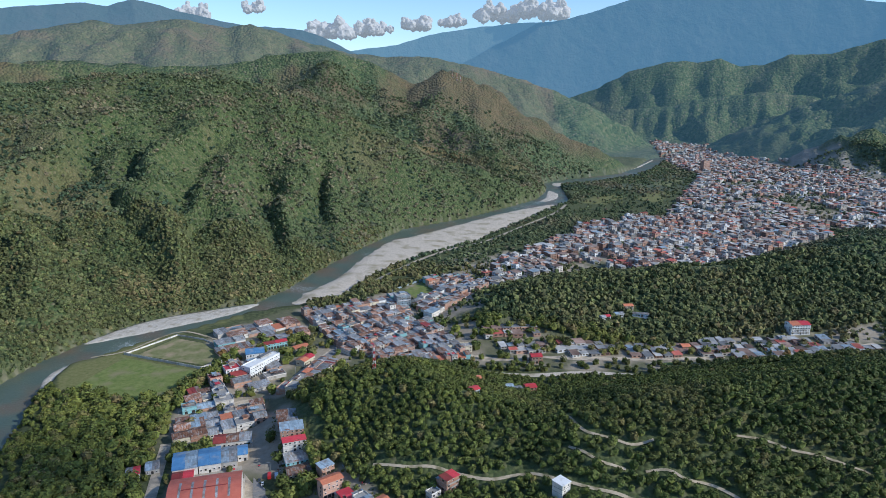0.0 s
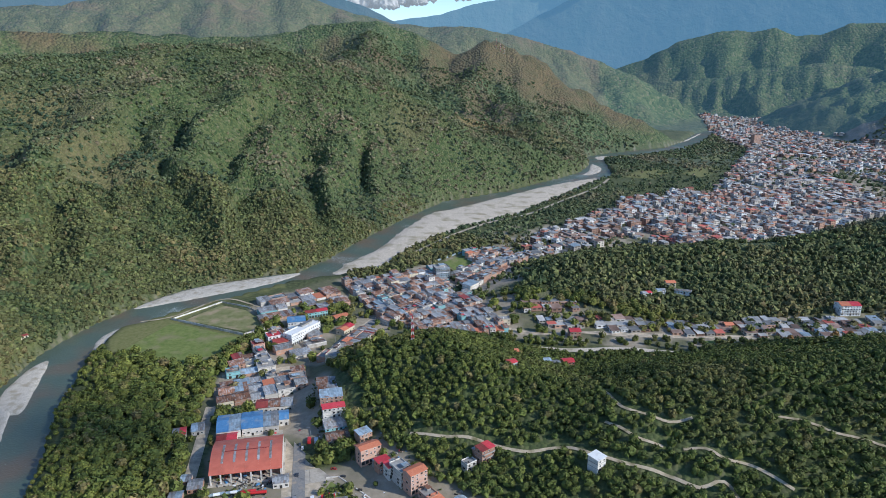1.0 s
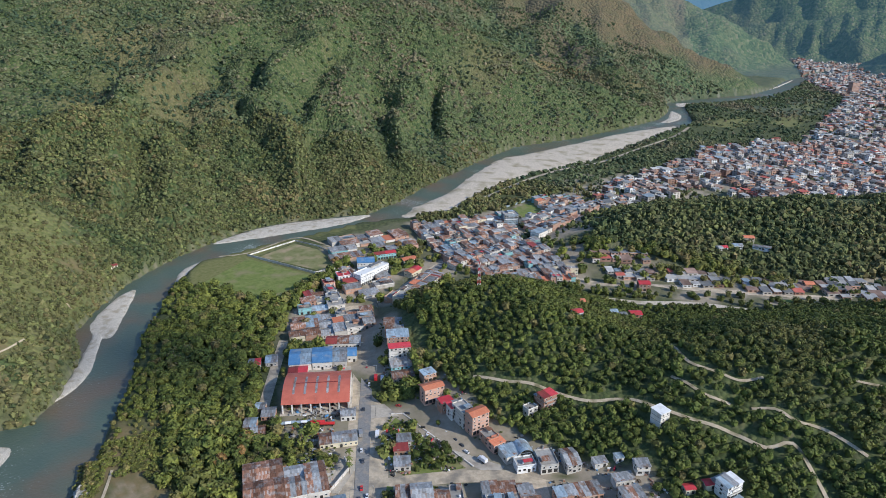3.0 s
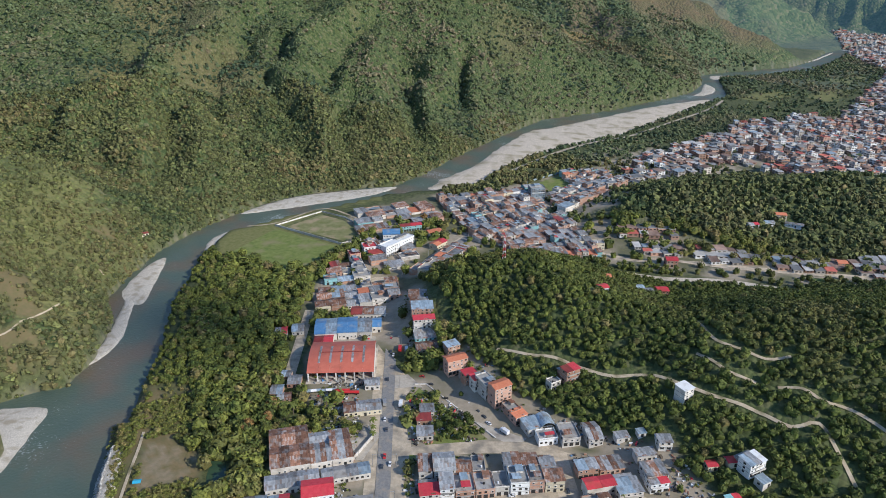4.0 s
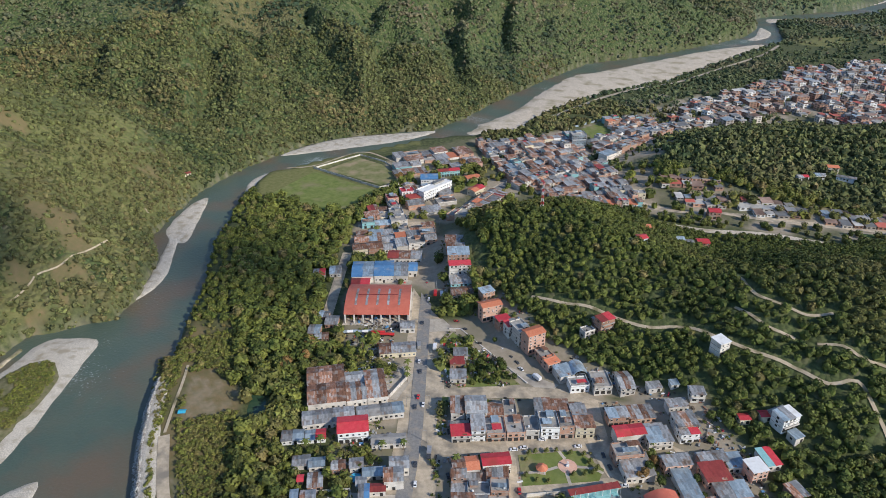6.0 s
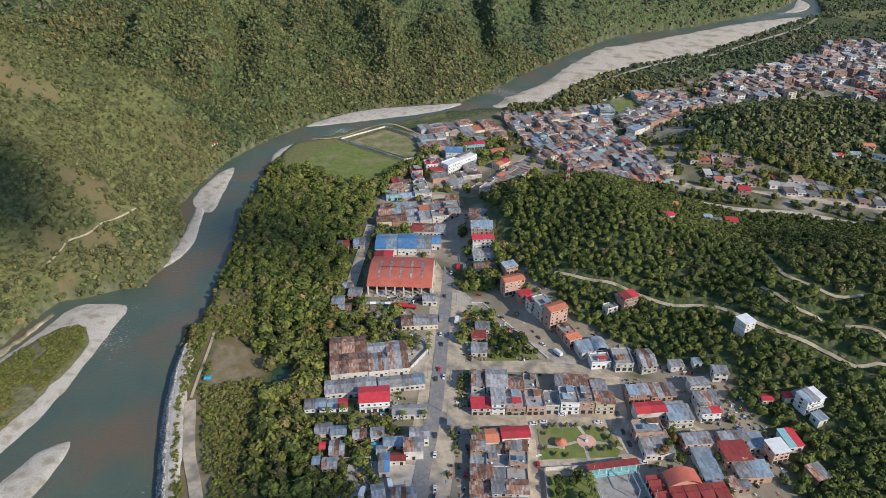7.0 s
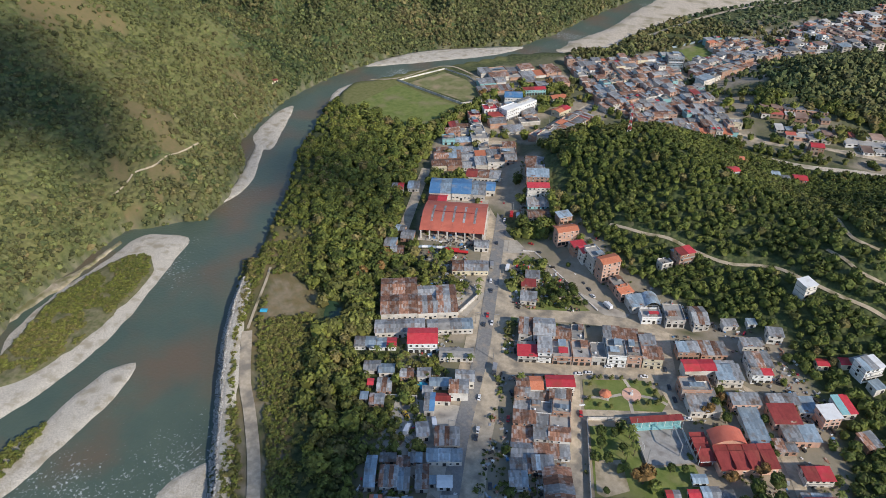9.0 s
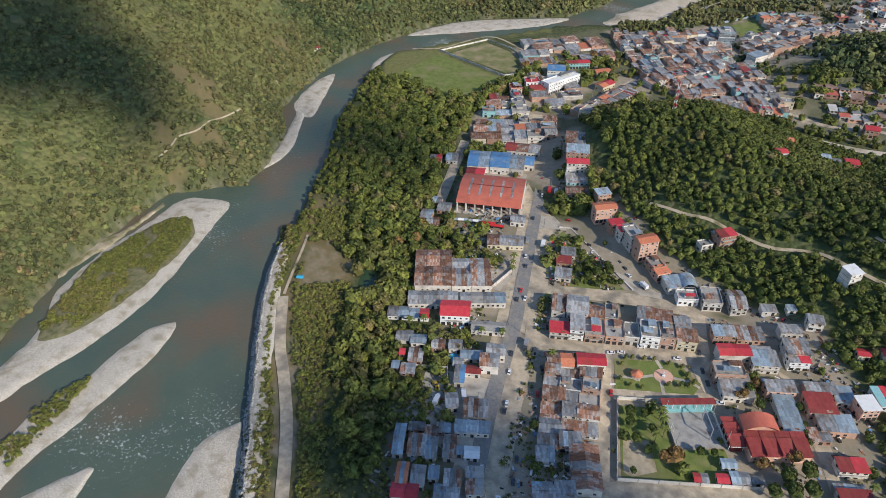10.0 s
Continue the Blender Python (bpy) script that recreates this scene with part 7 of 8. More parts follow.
def wall_run(name, label, pts, h, mat, thick=0.3):
    """A boundary wall, panel by panel between piers."""
    t = thing(name, label, "wall", pts[0][0], pts[0][1], 0)
    ox, oy = pts[0]
    for (x0, y0), (x1, y1) in zip(pts, pts[1:]):
        n = max(1, round(math.hypot(x1 - x0, y1 - y0) / 9))
        a = math.atan2(y1 - y0, x1 - x0)
        ln = math.hypot(x1 - x0, y1 - y0) / n
        for i in range(n):
            cx, cy = x0 + (x1 - x0) * (i + 0.5) / n - ox, y0 + (y1 - y0) * (i + 0.5) / n - oy
            part("panel", boxes([(0, 0, -0.6, ln - 0.06, thick, h + 0.6)]), M[mat], t, at=pose(cx, cy, 0, 0, 0, math.degrees(a)))
            part("pier", boxes([(0, 0, -0.6, 0.45, 0.45, h + 0.85)]), M["slab"], t, at=pose(x0 + (x1 - x0) * i / n - ox, y0 + (y1 - y0) * i / n - oy, 0, 0, 0, math.degrees(a)))


wall_run("boundary_wall", "long grey wall between meadow and worn field", [(-330, 648), (-238, 612), (-222, 628)], 2.6, "plaster")
wall_run("boundary_wall", "pale low wall round the worn sports field", [(-330, 648), (-296, 703), (-262, 690), (-216, 650)], 1.6, "plaster")
wall_run("boundary_wall", "blue and white painted football field wall", [(-72, 868), (-22, 934), (14, 900)], 2.6, "bluezinc")
wall_run("boundary_wall", "grey wall round the sports court garden", [(-24, 246.5), (-11.5, 200), (49, 224.5)], 2.4, "plaster")
wall_run("boundary_wall", "grey wall along the park street", [(-23.8, 247.5), (-5, 255)], 2.4, "plaster")
wall_run("boundary_wall", "brick yard wall by the workshops", [(-128, 221), (-112, 227), (-104, 212)], 2.2, "plaster")
wall_run("boundary_wall", "pale wall of the warehouse yard", [(-118, 296), (-112, 322), (-118, 330)], 2.6, "plaster")
wall_run("retaining_kerb", "pale concrete kerb wall of the green triangle", [(-101, 382), (-93, 384), (-38, 337)], 0.8, "plaster", 0.8)


PATCHES = []


def patch(name, label, pts, mat, lift, category="ground"):
    """A flat piece of ground with its own outline, 4 cm thick at the rim."""
    n = len(pts)
    PATCHES.append(name)
    lift += 0.004 * len(PATCHES)
    c = np.mean(np.array(pts, float), 0)
    v = [(x - c[0], y - c[1], lift) for x, y in pts] + [(x - c[0], y - c[1], -0.3) for x, y in pts]
    f = [tuple(range(n))] + [((i + 1) % n, i, n + i, n + (i + 1) % n) for i in range(n)]
    ob = new(name, mesh_of(name, v, f, M[mat]))
    ob.location = (c[0], c[1], 0)
    tagged(ob, label, category, kind="structure")
    return ob


patch("worn_field", "worn sports field of dry grass and earth", [(-316, 648), (-294, 695), (-262, 682), (-224, 648), (-238, 622)], "dryfield", 0.05)
patch("meadow", "mown green meadow by the river", [(-341, 572), (-326, 640), (-240, 607), (-246, 553), (-288, 545), (-320, 552)], "grass", 0.05)
patch("football_field", "mown grass football field", [(-53, 876), (-22, 922), (8, 896), (-30, 834)], "grass", 0.09)
patch("triangle_lawn", "rough grass triangle between streets", [(-97, 379), (-42, 335), (-78, 321), (-90, 334), (-99, 370)], "grass", 0.09)
patch("garden_lawn", "shady lawn of a walled garden", [(-22, 244), (-1, 252), (8, 228), (30, 240), (40, 222), (-10, 202.5)], "grass", 0.09)
patch("garden_soil", "bare brown soil under garden trees", [(-15, 224), (-3, 229), (4, 213), (-6, 205), (-10, 206)], "track", 0.1)
patch("verge_lawn", "strip of grass beside the road", [(-86, 311), (-82, 311), (-78, 283), (-82, 281)], "grass", 0.12)
patch("hall_yard", "dusty concrete yard behind the hall", [(-176, 417), (-144, 425), (-147, 440), (-180, 430)], "concrete", 0.09)
patch("workshop_yard", "dusty grey workshop yard", [(-122, 224), (-82, 232), (-66, 170), (-118, 190)], "concrete", 0.09)
patch("dirt_yard", "sandy open yard beside the side stream", [(10, 660), (70, 668), (86, 632), (20, 634)], "dirt", 0.09)
patch("warehouse_yard", "pale concrete warehouse yard", [(-122, 300), (-112, 300), (-108, 326), (-122, 330)], "concrete", 0.09)
patch("pond", "still green pond between the riverside trees", [(-199, 281), (-190, 282), (-185, 272), (-181, 262), (-188, 258), (-195, 268)], "pond", 0.06, "pond")
patch("green_plot", "small bright green crop plot", [(215, 628), (252, 634), (256, 612), (222, 608)], "grass", 0.12)


def park():
    foot(-10, 272, 21)
    patch("park_lawn", "park lawns behind a low kerb", [(-33, 275), (-2, 287), (13, 277), (11, 268), (-27, 254)], "grass", 0.16)
    ring = [(math.cos(a) * 5.2 - 6, math.sin(a) * 5.2 + 274) for a in np.linspace(0, 2 * math.pi, 14, endpoint=False)]
    patch("park_plaza", "round pinkish paved plaza in the park", ring, "salmon", 0.24)
    for pts in ([(-31, 262), (-20, 266), (-11, 272)], [(-1, 275), (8, 276), (13, 274)], [(-6, 269), (-3, 261)], [(-8, 279), (-12, 284)]):
        ribbon("park_path", pts, 0.9, M["concrete"], "pale concrete park path", "path", 0.245 + 0.006 * len(pts) + 0.0004 * abs(pts[0][0]))
    t = thing("gazebo", "round park gazebo with orange tiled roof", "gazebo", -19, 267, 0.16, 0)
    for k in range(8):
        a = k * math.pi / 4
        part("post", boxes([(2.5 * math.cos(a), 2.5 * math.sin(a), 0, 0.2, 0.2, 2.6)]), M["white"], t)
        b = a + math.pi / 4
        p = [(3.4 * math.cos(a), 3.4 * math.sin(a), 2.6), (3.4 * math.cos(b), 3.4 * math.sin(b), 2.6), (0, 0, 4.4), (0, 0, 4.25)]
        part("roof_segment", ([p[0], p[1], p[2], (p[0][0], p[0][1], 2.45), (p[1][0], p[1][1], 2.45), p[3]], [(0, 1, 2), (3, 5, 4), (0, 3, 4, 1), (1, 4, 5, 2), (2, 5, 3, 0)]), M["orange"], t)
    part("floor", boxes([(0, 0, -0.1, 5, 5, 0.25)]), M["concrete"], t)
    t = thing("monument", "white park monument on a plinth", "monument", -6, 274, 0.29)
    part("plinth", boxes([(0, 0, 0, 1.6, 1.6, 0.8)]), M["white"], t)
    part("shaft", boxes([(0, 0, 0.8, 0.7, 0.7, 2.2)]), M["white"], t)


park()


def tent(x, y, turn):
    t = thing("tarp_shelter", "small turquoise tarpaulin shelter by the river", "shelter", x, y, 0.1, turn)
    foot(x, y, 5)
    v, f = slope_roof(4.2, 3.2, 1.6, 0.6, 0.2, thick=0.06)
    part("tarp", (v, f), M["poolblue"], t)
    for sx in (-2, 2):
        for sy in (-1.5, 1.5):
            part("post", boxes([(sx, sy, -0.3, 0.1, 0.1, 1.95)]), M["bark"], t)


tent(-230, 255, 20)


def pool():
    n = 20
    t = thing("swimming_pool", "round blue above-ground swimming pool", "pool", -112.5, 235.5, 0)
    foot(-112.5, 235.5, 4)
    ring = [(math.cos(a), math.sin(a)) for a in np.linspace(0, 2 * math.pi, n, endpoint=False)]
    v = [(3.2 * x, 3.2 * y, 0) for x, y in ring] + [(3.2 * x, 3.2 * y, 1.1) for x, y in ring] + [(3.0 * x, 3.0 * y, 1.1) for x, y in ring] + [(3.0 * x, 3.0 * y, 0) for x, y in ring]
    f = [(r * n + i, r * n + (i + 1) % n, (r + 1) * n + (i + 1) % n, (r + 1) * n + i) for r in range(3) for i in range(n)]
    part("wall", (v, f), M["blue"], t)
    part("water", ([(2.99 * x, 2.99 * y, 0.85) for x, y in ring], [tuple(range(n))]), M["poolblue"], t)


pool()


def mast(x, y, z, h, label):
    """A lattice mast in red and white bands."""
    t = thing("radio_mast", label, "mast", x, y, z)
    n = 9
    for k in range(n):
        z0, z1 = h * k / n, h * (k + 1) / n
        r0, r1 = 1.5 * (1 - k / n) + 0.35, 1.5 * (1 - (k + 1) / n) + 0.35
        v, f = [], []

        def rod(p, q, s=0.11):
            o = len(v)
            v.extend([(p[0] - s, p[1] - s, p[2]), (p[0] + s, p[1] - s, p[2]), (p[0] + s, p[1] + s, p[2]), (p[0] - s, p[1] + s, p[2]), (q[0] - s, q[1] - s, q[2]), (q[0] + s, q[1] - s, q[2]), (q[0] + s, q[1] + s, q[2]), (q[0] - s, q[1] + s, q[2])])
            f.extend([tuple(i + o for i in b) for b in BOX])
        c = [(math.cos(a), math.sin(a)) for a in (0.78, 2.36, 3.93, 5.5)]
        for i in range(4):
            a, b = c[i], c[(i + 1) % 4]
            rod((a[0] * r0, a[1] * r0, z0), (a[0] * r1, a[1] * r1, z1), 0.16)
            rod((a[0] * r0, a[1] * r0, z0), (b[0] * r1, b[1] * r1, z1))
            rod((a[0] * r1, a[1] * r1, z1), (b[0] * r1, b[1] * r1, z1))
        part("lattice_section", (v, f), M["red"] if k % 2 == 0 else M["white"], t)
    part("antenna", boxes([(0, 0, h, 0.15, 0.15, 4)]), M["steel"], t)
    for k, a in enumerate((0.5, 2.3, 4.2)):
        part("panel_antenna", boxes([(0.9 * math.cos(a), 0.9 * math.sin(a), h - 3, 0.3, 0.3, 2.0)]), M["white"], t)
    part("footing", boxes([(0, 0, -2, 4.2, 4.2, 2.2)]), M["slab"], t)
    foot(x, y, 4)


mast(-56, 509, ground_z(-56, 509), 25, "red and white lattice radio mast on the hill")
for x, y, h in ((32, 2306, 30), (46, 2300, 24), (58, 2296, 20)):
    mast(x, y, ground_z(x, y), h, "lattice mast on the bare cone hill")


# ---- vehicles, poles ----
def wheel(r, w):
    v, f = [], []
    for x in (-w / 2, w / 2):
        v += [(x, r * math.cos(a), r * math.sin(a)) for a in np.linspace(0, 2 * math.pi, 10, endpoint=False)]
    f = [tuple(range(10))[::-1], tuple(range(10, 20))] + [(i, (i + 1) % 10, 10 + (i + 1) % 10, 10 + i) for i in range(10)]
    return v, f


def loft(secs):
    """A body from rectangular sections (y, half width, z0, z1)."""
    v, f = [], []
    for y, w, z0, z1 in secs:
        v += [(-w, y, z0), (w, y, z0), (w * 0.94, y, z1), (-w * 0.94, y, z1)]
    for k in range(len(secs) - 1):
        a, b = 4 * k, 4 * k + 4
        f += [(a + i, a + (i + 1) % 4, b + (i + 1) % 4, b + i) for i in range(4)]
    return v, f + [(3, 2, 1, 0), tuple(len(v) - 4 + i for i in range(4))]


WHEEL = mesh_of("wheel", *wheel(0.33, 0.22), M["tyre"])
BIGWHEEL = mesh_of("wheel", *wheel(0.5, 0.32), M["tyre"])


def car(paint, label):
    t = thing("car", label, "car", 0, 0, 0)
    body = part("body", loft([(-2.15, 0.75, 0.35, 0.75), (-1.9, 0.86, 0.25, 0.92), (1.0, 0.88, 0.25, 0.95), (1.9, 0.85, 0.25, 0.82), (2.15, 0.75, 0.35, 0.65)]), M[paint], t)
    for x in (-0.6, 0.6):
        part("headlight", boxes([(x, 2.05, 0.52, 0.3, 0.16, 0.14)]), M["glass"], body)
    part("cabin", loft([(-1.75, 0.72, 0.9, 0.95), (-1.2, 0.74, 0.9, 1.42), (0.3, 0.74, 0.9, 1.45), (1.0, 0.76, 0.9, 0.96)]), M["glass"], t, "dark car windows")
    part("car_roof", boxes([(0, -0.45, 1.43, 1.34, 1.5, 0.05)]), M[paint], t)
    for x in (-0.8, 0.8):
        for y in (-1.35, 1.35):
            part("wheel", WHEEL, None, t, at=pose(x, y, 0.33))
    return t


def truck(paint, box, label, ln=7.0):
    t = thing("truck", label, "truck", 0, 0, 0)
    cab = part("cab", loft([(ln / 2 - 2.0, 1.15, 0.6, 2.6), (ln / 2 - 0.5, 1.15, 0.6, 2.6), (ln / 2, 1.12, 0.6, 1.6)]), M[paint], t)
    part("windscreen", boxes([(0, ln / 2 - 0.28, 1.62, 1.9, 0.3, 0.75)]), M["glass"], cab)
    part("cargo_box", boxes([(0, -1.05, 1.0, 2.4, ln - 2.2, 2.4)]), M[box], t)
    part("chassis", boxes([(0, 0, 0.55, 0.9, ln - 0.6, 0.4)]), M["dark"], t)
    for x in (-1.0, 1.0):
        for y in (-ln * 0.3, -ln * 0.12, ln * 0.36):
            part("wheel", BIGWHEEL, None, t, at=pose(x, y, 0.5))
    return t


def tanker(paint, second, label):
    t = thing("tanker_trailer", label, "trailer", 0, 0, 0)
    n, v, f = 12, [], []
    for y in (-5, -2, 2, 5):
        v += [(1.15 * math.cos(a), y, 1.9 + 0.95 * math.sin(a)) for a in np.linspace(0, 2 * math.pi, n, endpoint=False)]
    for k, name, mat in ((0, "rear_tank", paint), (1, "middle_tank", second), (2, "front_tank", paint)):
        ring = [(i, (i + 1) % n, n + (i + 1) % n, n + i) for i in range(n)]
        part(name, (v[k * n:k * n + 2 * n], ring + [tuple(range(n)), tuple(range(n, 2 * n))[::-1]]), M[mat], t)
    part("chassis", boxes([(0, 0, 0.5, 1.0, 9.6, 0.45)]), M["dark"], t)
    for x in (-1.0, 1.0):
        for y in (-4.0, -2.8, 3.4):
            part("wheel", BIGWHEEL, None, t, at=pose(x, y, 0.5))
    return t


def place(proto, spots, group):
    """The first at the first spot, copies at the others: x, y, heading."""
    for k, (x, y, a) in enumerate(spots):
        foot(x, y, 6)
        ob = proto if k == 0 else copy_thing(proto, pose(x, y, 0.13, 0, 0, a))
        if k == 0:
            proto.matrix_basis = pose(x, y, 0.13, 0, 0, a)
        ob["group"] = group


place(car("carwhite", "small white car on the street"), [(-81, 240, 13), (-74, 219, 13), (-110, 340, 14), (-36, 278, 108), (-31, 281, 108), (-22, 290, 110), (-60, 368, 48), (24, 268, 100), (-95, 300, 193), (-126, 416, 14), (-147, 520, 10), (-136, 590, 350), (66, 282, 20), (-44, 350, 50), (-70, 178, 193), (-113, 402, 14), (-120, 640, 340), (-2, 290, 110)], "cars in the streets")
place(car("cardark", "small dark car on the street"), [(-121, 384, 13), (-99, 297, 13), (-85, 253, 193), (-129, 420, 13), (-53, 361, 48), (-48, 356, 48), (12, 287, 20), (8, 300, 20), (-73, 214, 13), (-60, 243, 60), (-57, 190, 20), (-54, 178, 20), (-106, 330, 193), (-143, 490, 13), (-90, 384, 80), (57, 296, 25), (-66, 250, 30), (16, 279, 25)], "cars in the streets")
place(car("carred", "small red car on the street"), [(-134, 438, 13), (-62, 232, 15), (-98, 392, 80), (-28, 250, 15), (-100, 306, 193)], "cars in the streets")
place(truck("carwhite", "carwhite", "white box truck parked on the verge"), [(-104, 357, 10), (-118, 424, 13), (-96, 214, 30), (-107, 205, 5), (-33, 343, 50)], "trucks in the town")
place(truck("carred", "carred", "red cargo truck on the verge", 8.0), [(-123, 424, 13), (-128, 470, 12)], "trucks in the town")
place(truck("cardark", "steel", "dark truck with a grey box", 7.5), [(-104, 268, 70), (-115, 356, 20), (-80, 262, 193)], "trucks in the town")
place(tanker("bluezinc", "carwhite", "blue and white tanker trailer"), [(-166, 358, -68), (-156, 361, -70)], "tanker trailers by the hall")
place(tanker("carred", "carred", "long red tanker trailer"), [(-147, 362.5, -75), (-140, 362, -78)], "tanker trailers by the hall")


def backhoe():
    t = thing("backhoe", "yellow backhoe loader parked in the workshop yard", "backhoe", -113, 214, 0.12, 60)
    foot(-113, 214, 5)
    part("body", loft([(-2.2, 0.8, 0.7, 1.5), (0.4, 0.85, 0.7, 1.6), (2.0, 0.6, 0.8, 1.5)]), M["digger"], t)
    part("cab", loft([(-1.6, 0.75, 1.5, 2.7), (0.2, 0.75, 1.5, 2.75)]), M["glass"], t, "dark glass cab")
    part("cab_roof", boxes([(0, -0.7, 2.72, 1.6, 2.0, 0.12)]), M["digger"], t)
    for x in (-0.95, 0.95):
        part("wheel", BIGWHEEL, None, t, at=pose(x, 1.4, 0.5))
        part("wheel", BIGWHEEL, None, t, at=pose(x, -1.4, 0.62) @ Matrix.Scale(1.3, 4))
    arm = part("loader_arm", boxes([(-0.6, 2.6, 0.7, 0.2, 2.0, 0.25), (0.6, 2.6, 0.7, 0.2, 2.0, 0.25)]), M["digger"], t)
    part("front_bucket", loft([(3.4, 1.1, 0.1, 1.0), (4.2, 1.15, 0.1, 0.3)]), M["steel"], arm, "worn steel bucket")
    boom = part("boom", loft([(-2.2, 0.18, 1.0, 1.5), (-3.4, 0.16, 3.0, 3.4), (-4.6, 0.14, 1.6, 1.9)]), M["digger"], t)
    part("rear_bucket", boxes([(0, -4.7, 0.7, 0.7, 0.7, 0.8)]), M["steel"], boom, "worn steel bucket")


backhoe()


def pole():
    t = thing("street_lamp", "grey concrete street lamp pole", "lamp post", 0, 0, 0, group="poles along the road")
    v, f = [], []
    for r, z in ((0.2, -0.3), (0.11, 9.0)):
        v += [(r * math.cos(a), r * math.sin(a), z) for a in np.linspace(0, 2 * math.pi, 8, endpoint=False)]
    f = [(i, (i + 1) % 8, 8 + (i + 1) % 8, 8 + i) for i in range(8)] + [tuple(range(8, 16))]
    part("pole", (v, f), M["slab"], t)
    arm = part("arm", boxes([(0.9, 0, 8.7, 2.0, 0.12, 0.12)]), M["steel"], t)
    part("lamp_head", boxes([(1.9, 0, 8.55, 0.7, 0.25, 0.16)]), M["steel"], arm)
    part("crossarm", boxes([(0, 0, 7.8, 0.12, 1.6, 0.14)]), M["bark"], t)
    return t


lamp = pole()
line = smooth_line(ROADS[0][1], 30.0)
first = True
for k in range(3, len(line) - 1):
    d = line[k + 1] - line[k]
    d /= np.hypot(*d)
    for side in ((1,) if k % 2 else (1, -1)):
        p = line[k] + np.array((d[1], -d[0])) * side * (7.5 if side > 0 else 6.5)
        m = pose(p[0], p[1], 0.1, 0, 0, math.degrees(math.atan2(d[1], d[0])) + (90 if side > 0 else -90))
        if first:
            lamp.matrix_basis, first = m, False
        else:
            copy_thing(lamp, m)


def clutter():
    """Crates, drums, timber, tarps and scrap lying about in the yards and on the verges."""
    q = np.random.default_rng(77)
    x, y = q.uniform(-175, 100, 16000), q.uniform(140, 520, 16000)
    ok = np.zeros(len(x), bool)
    for p in TOWN[:4]:
        ok |= inside(x, y, p)
    for half, pts in ROADS:
        ok &= line_dist(x + 2.5, y, pts) > half + 11
    for half, pts in DIRT_ROADS:
        ok &= line_dist(x, y, pts) > half + 0.5
    ok &= ~inside(x, y, [(-34, 275), (-2, 288), (16, 278), (70, 245), (45, 222), (-12, 198), (-26, 248)])
    ok &= fbm(x, y, 11, 2, 71) > 0.5
    x, y = x[ok][:2400], y[ok][:2400]
    n = len(x)
    z = height(x, y)
    a = q.uniform(0, math.pi, n)
    sx, sy, sz = q.uniform(0.25, 1.5, n) ** 1.2, q.uniform(0.2, 0.7, n), q.uniform(0.25, 1.3, n)
    ux, uy = np.array([-1, 1, 1, -1] * 2), np.array([-1, -1, 1, 1] * 2)
    lx, ly = ux * sx[:, None], uy * sy[:, None]
    top = np.array([0, 0, 0, 0, 1, 1, 1, 1])
    v = np.stack([x[:, None] + lx * np.cos(a)[:, None] - ly * np.sin(a)[:, None], y[:, None] + lx * np.sin(a)[:, None] + ly * np.cos(a)[:, None], z[:, None] - 0.1 + top * (sz * q.uniform(0.8, 1.2, n))[:, None]], -1)
    f = np.array(BOX)[None] + (np.arange(n) * 8)[:, None, None]
    me = big_mesh("yard_clutter", v.reshape(-1, 3), f.reshape(-1, 4), M["dark"])
    for key in ("slab", "rust", "white", "blue", "red", "bark", "zinc"):
        me.materials.append(M[key])
    me.polygons.foreach_set("material_index", np.repeat(q.choice(8, n, p=[0.2, 0.2, 0.16, 0.1, 0.05, 0.04, 0.1, 0.15]), 6).astype(np.int32))
    tagged(new("yard_clutter", me), "crates, drums, timber and scrap lying in the yards", "clutter", kind="stuff")


clutter()


# ---- trees as single things ----
def palm(h, seed):
    g = random.Random(seed)
    t = thing("palm_tree", "tall palm with drooping green fronds", "palm", 0, 0, 0, group="palms in the town")
    v, f = [], []
    for k in range(5):
        z, r = h * k / 4, 0.24 - 0.03 * k
        v += [(0.3 * math.sin(k * 0.5) + r * math.cos(a), r * math.sin(a), z) for a in np.linspace(0, 2 * math.pi, 6, endpoint=False)]
    f = [(k * 6 + i, k * 6 + (i + 1) % 6, k * 6 + 6 + (i + 1) % 6, k * 6 + 6 + i) for k in range(4) for i in range(6)]
    part("trunk", (v, f), M["bark"], t)
    tx = 0.3 * math.sin(2.0)
    for k in range(13):
        a = k * 2.4
        up = g.uniform(0.1, 0.9)
        v, f = [], []
        ln = g.uniform(2.4, 3.2)
        for s in range(6):
            q = s / 5
            r, z = ln * q, h + up * ln * q * 0.8 - ln * 0.75 * q * q
            w = 0.45 * math.sin(math.pi * min(1, q * 0.85 + 0.12)) + 0.03
            c, sn = math.cos(a), math.sin(a)
            v += [(tx + r * c - w * sn, r * sn + w * c, z - 0.12), (tx + r * c, r * sn, z + 0.06), (tx + r * c + w * sn, r * sn - w * c, z - 0.12)]
        for s in range(5):
            o = 3 * s
            f += [(o, o + 1, o + 4, o + 3), (o + 1, o + 2, o + 5, o + 4)]
        part("frond", (v, f), M["leaf"], t)
    return t


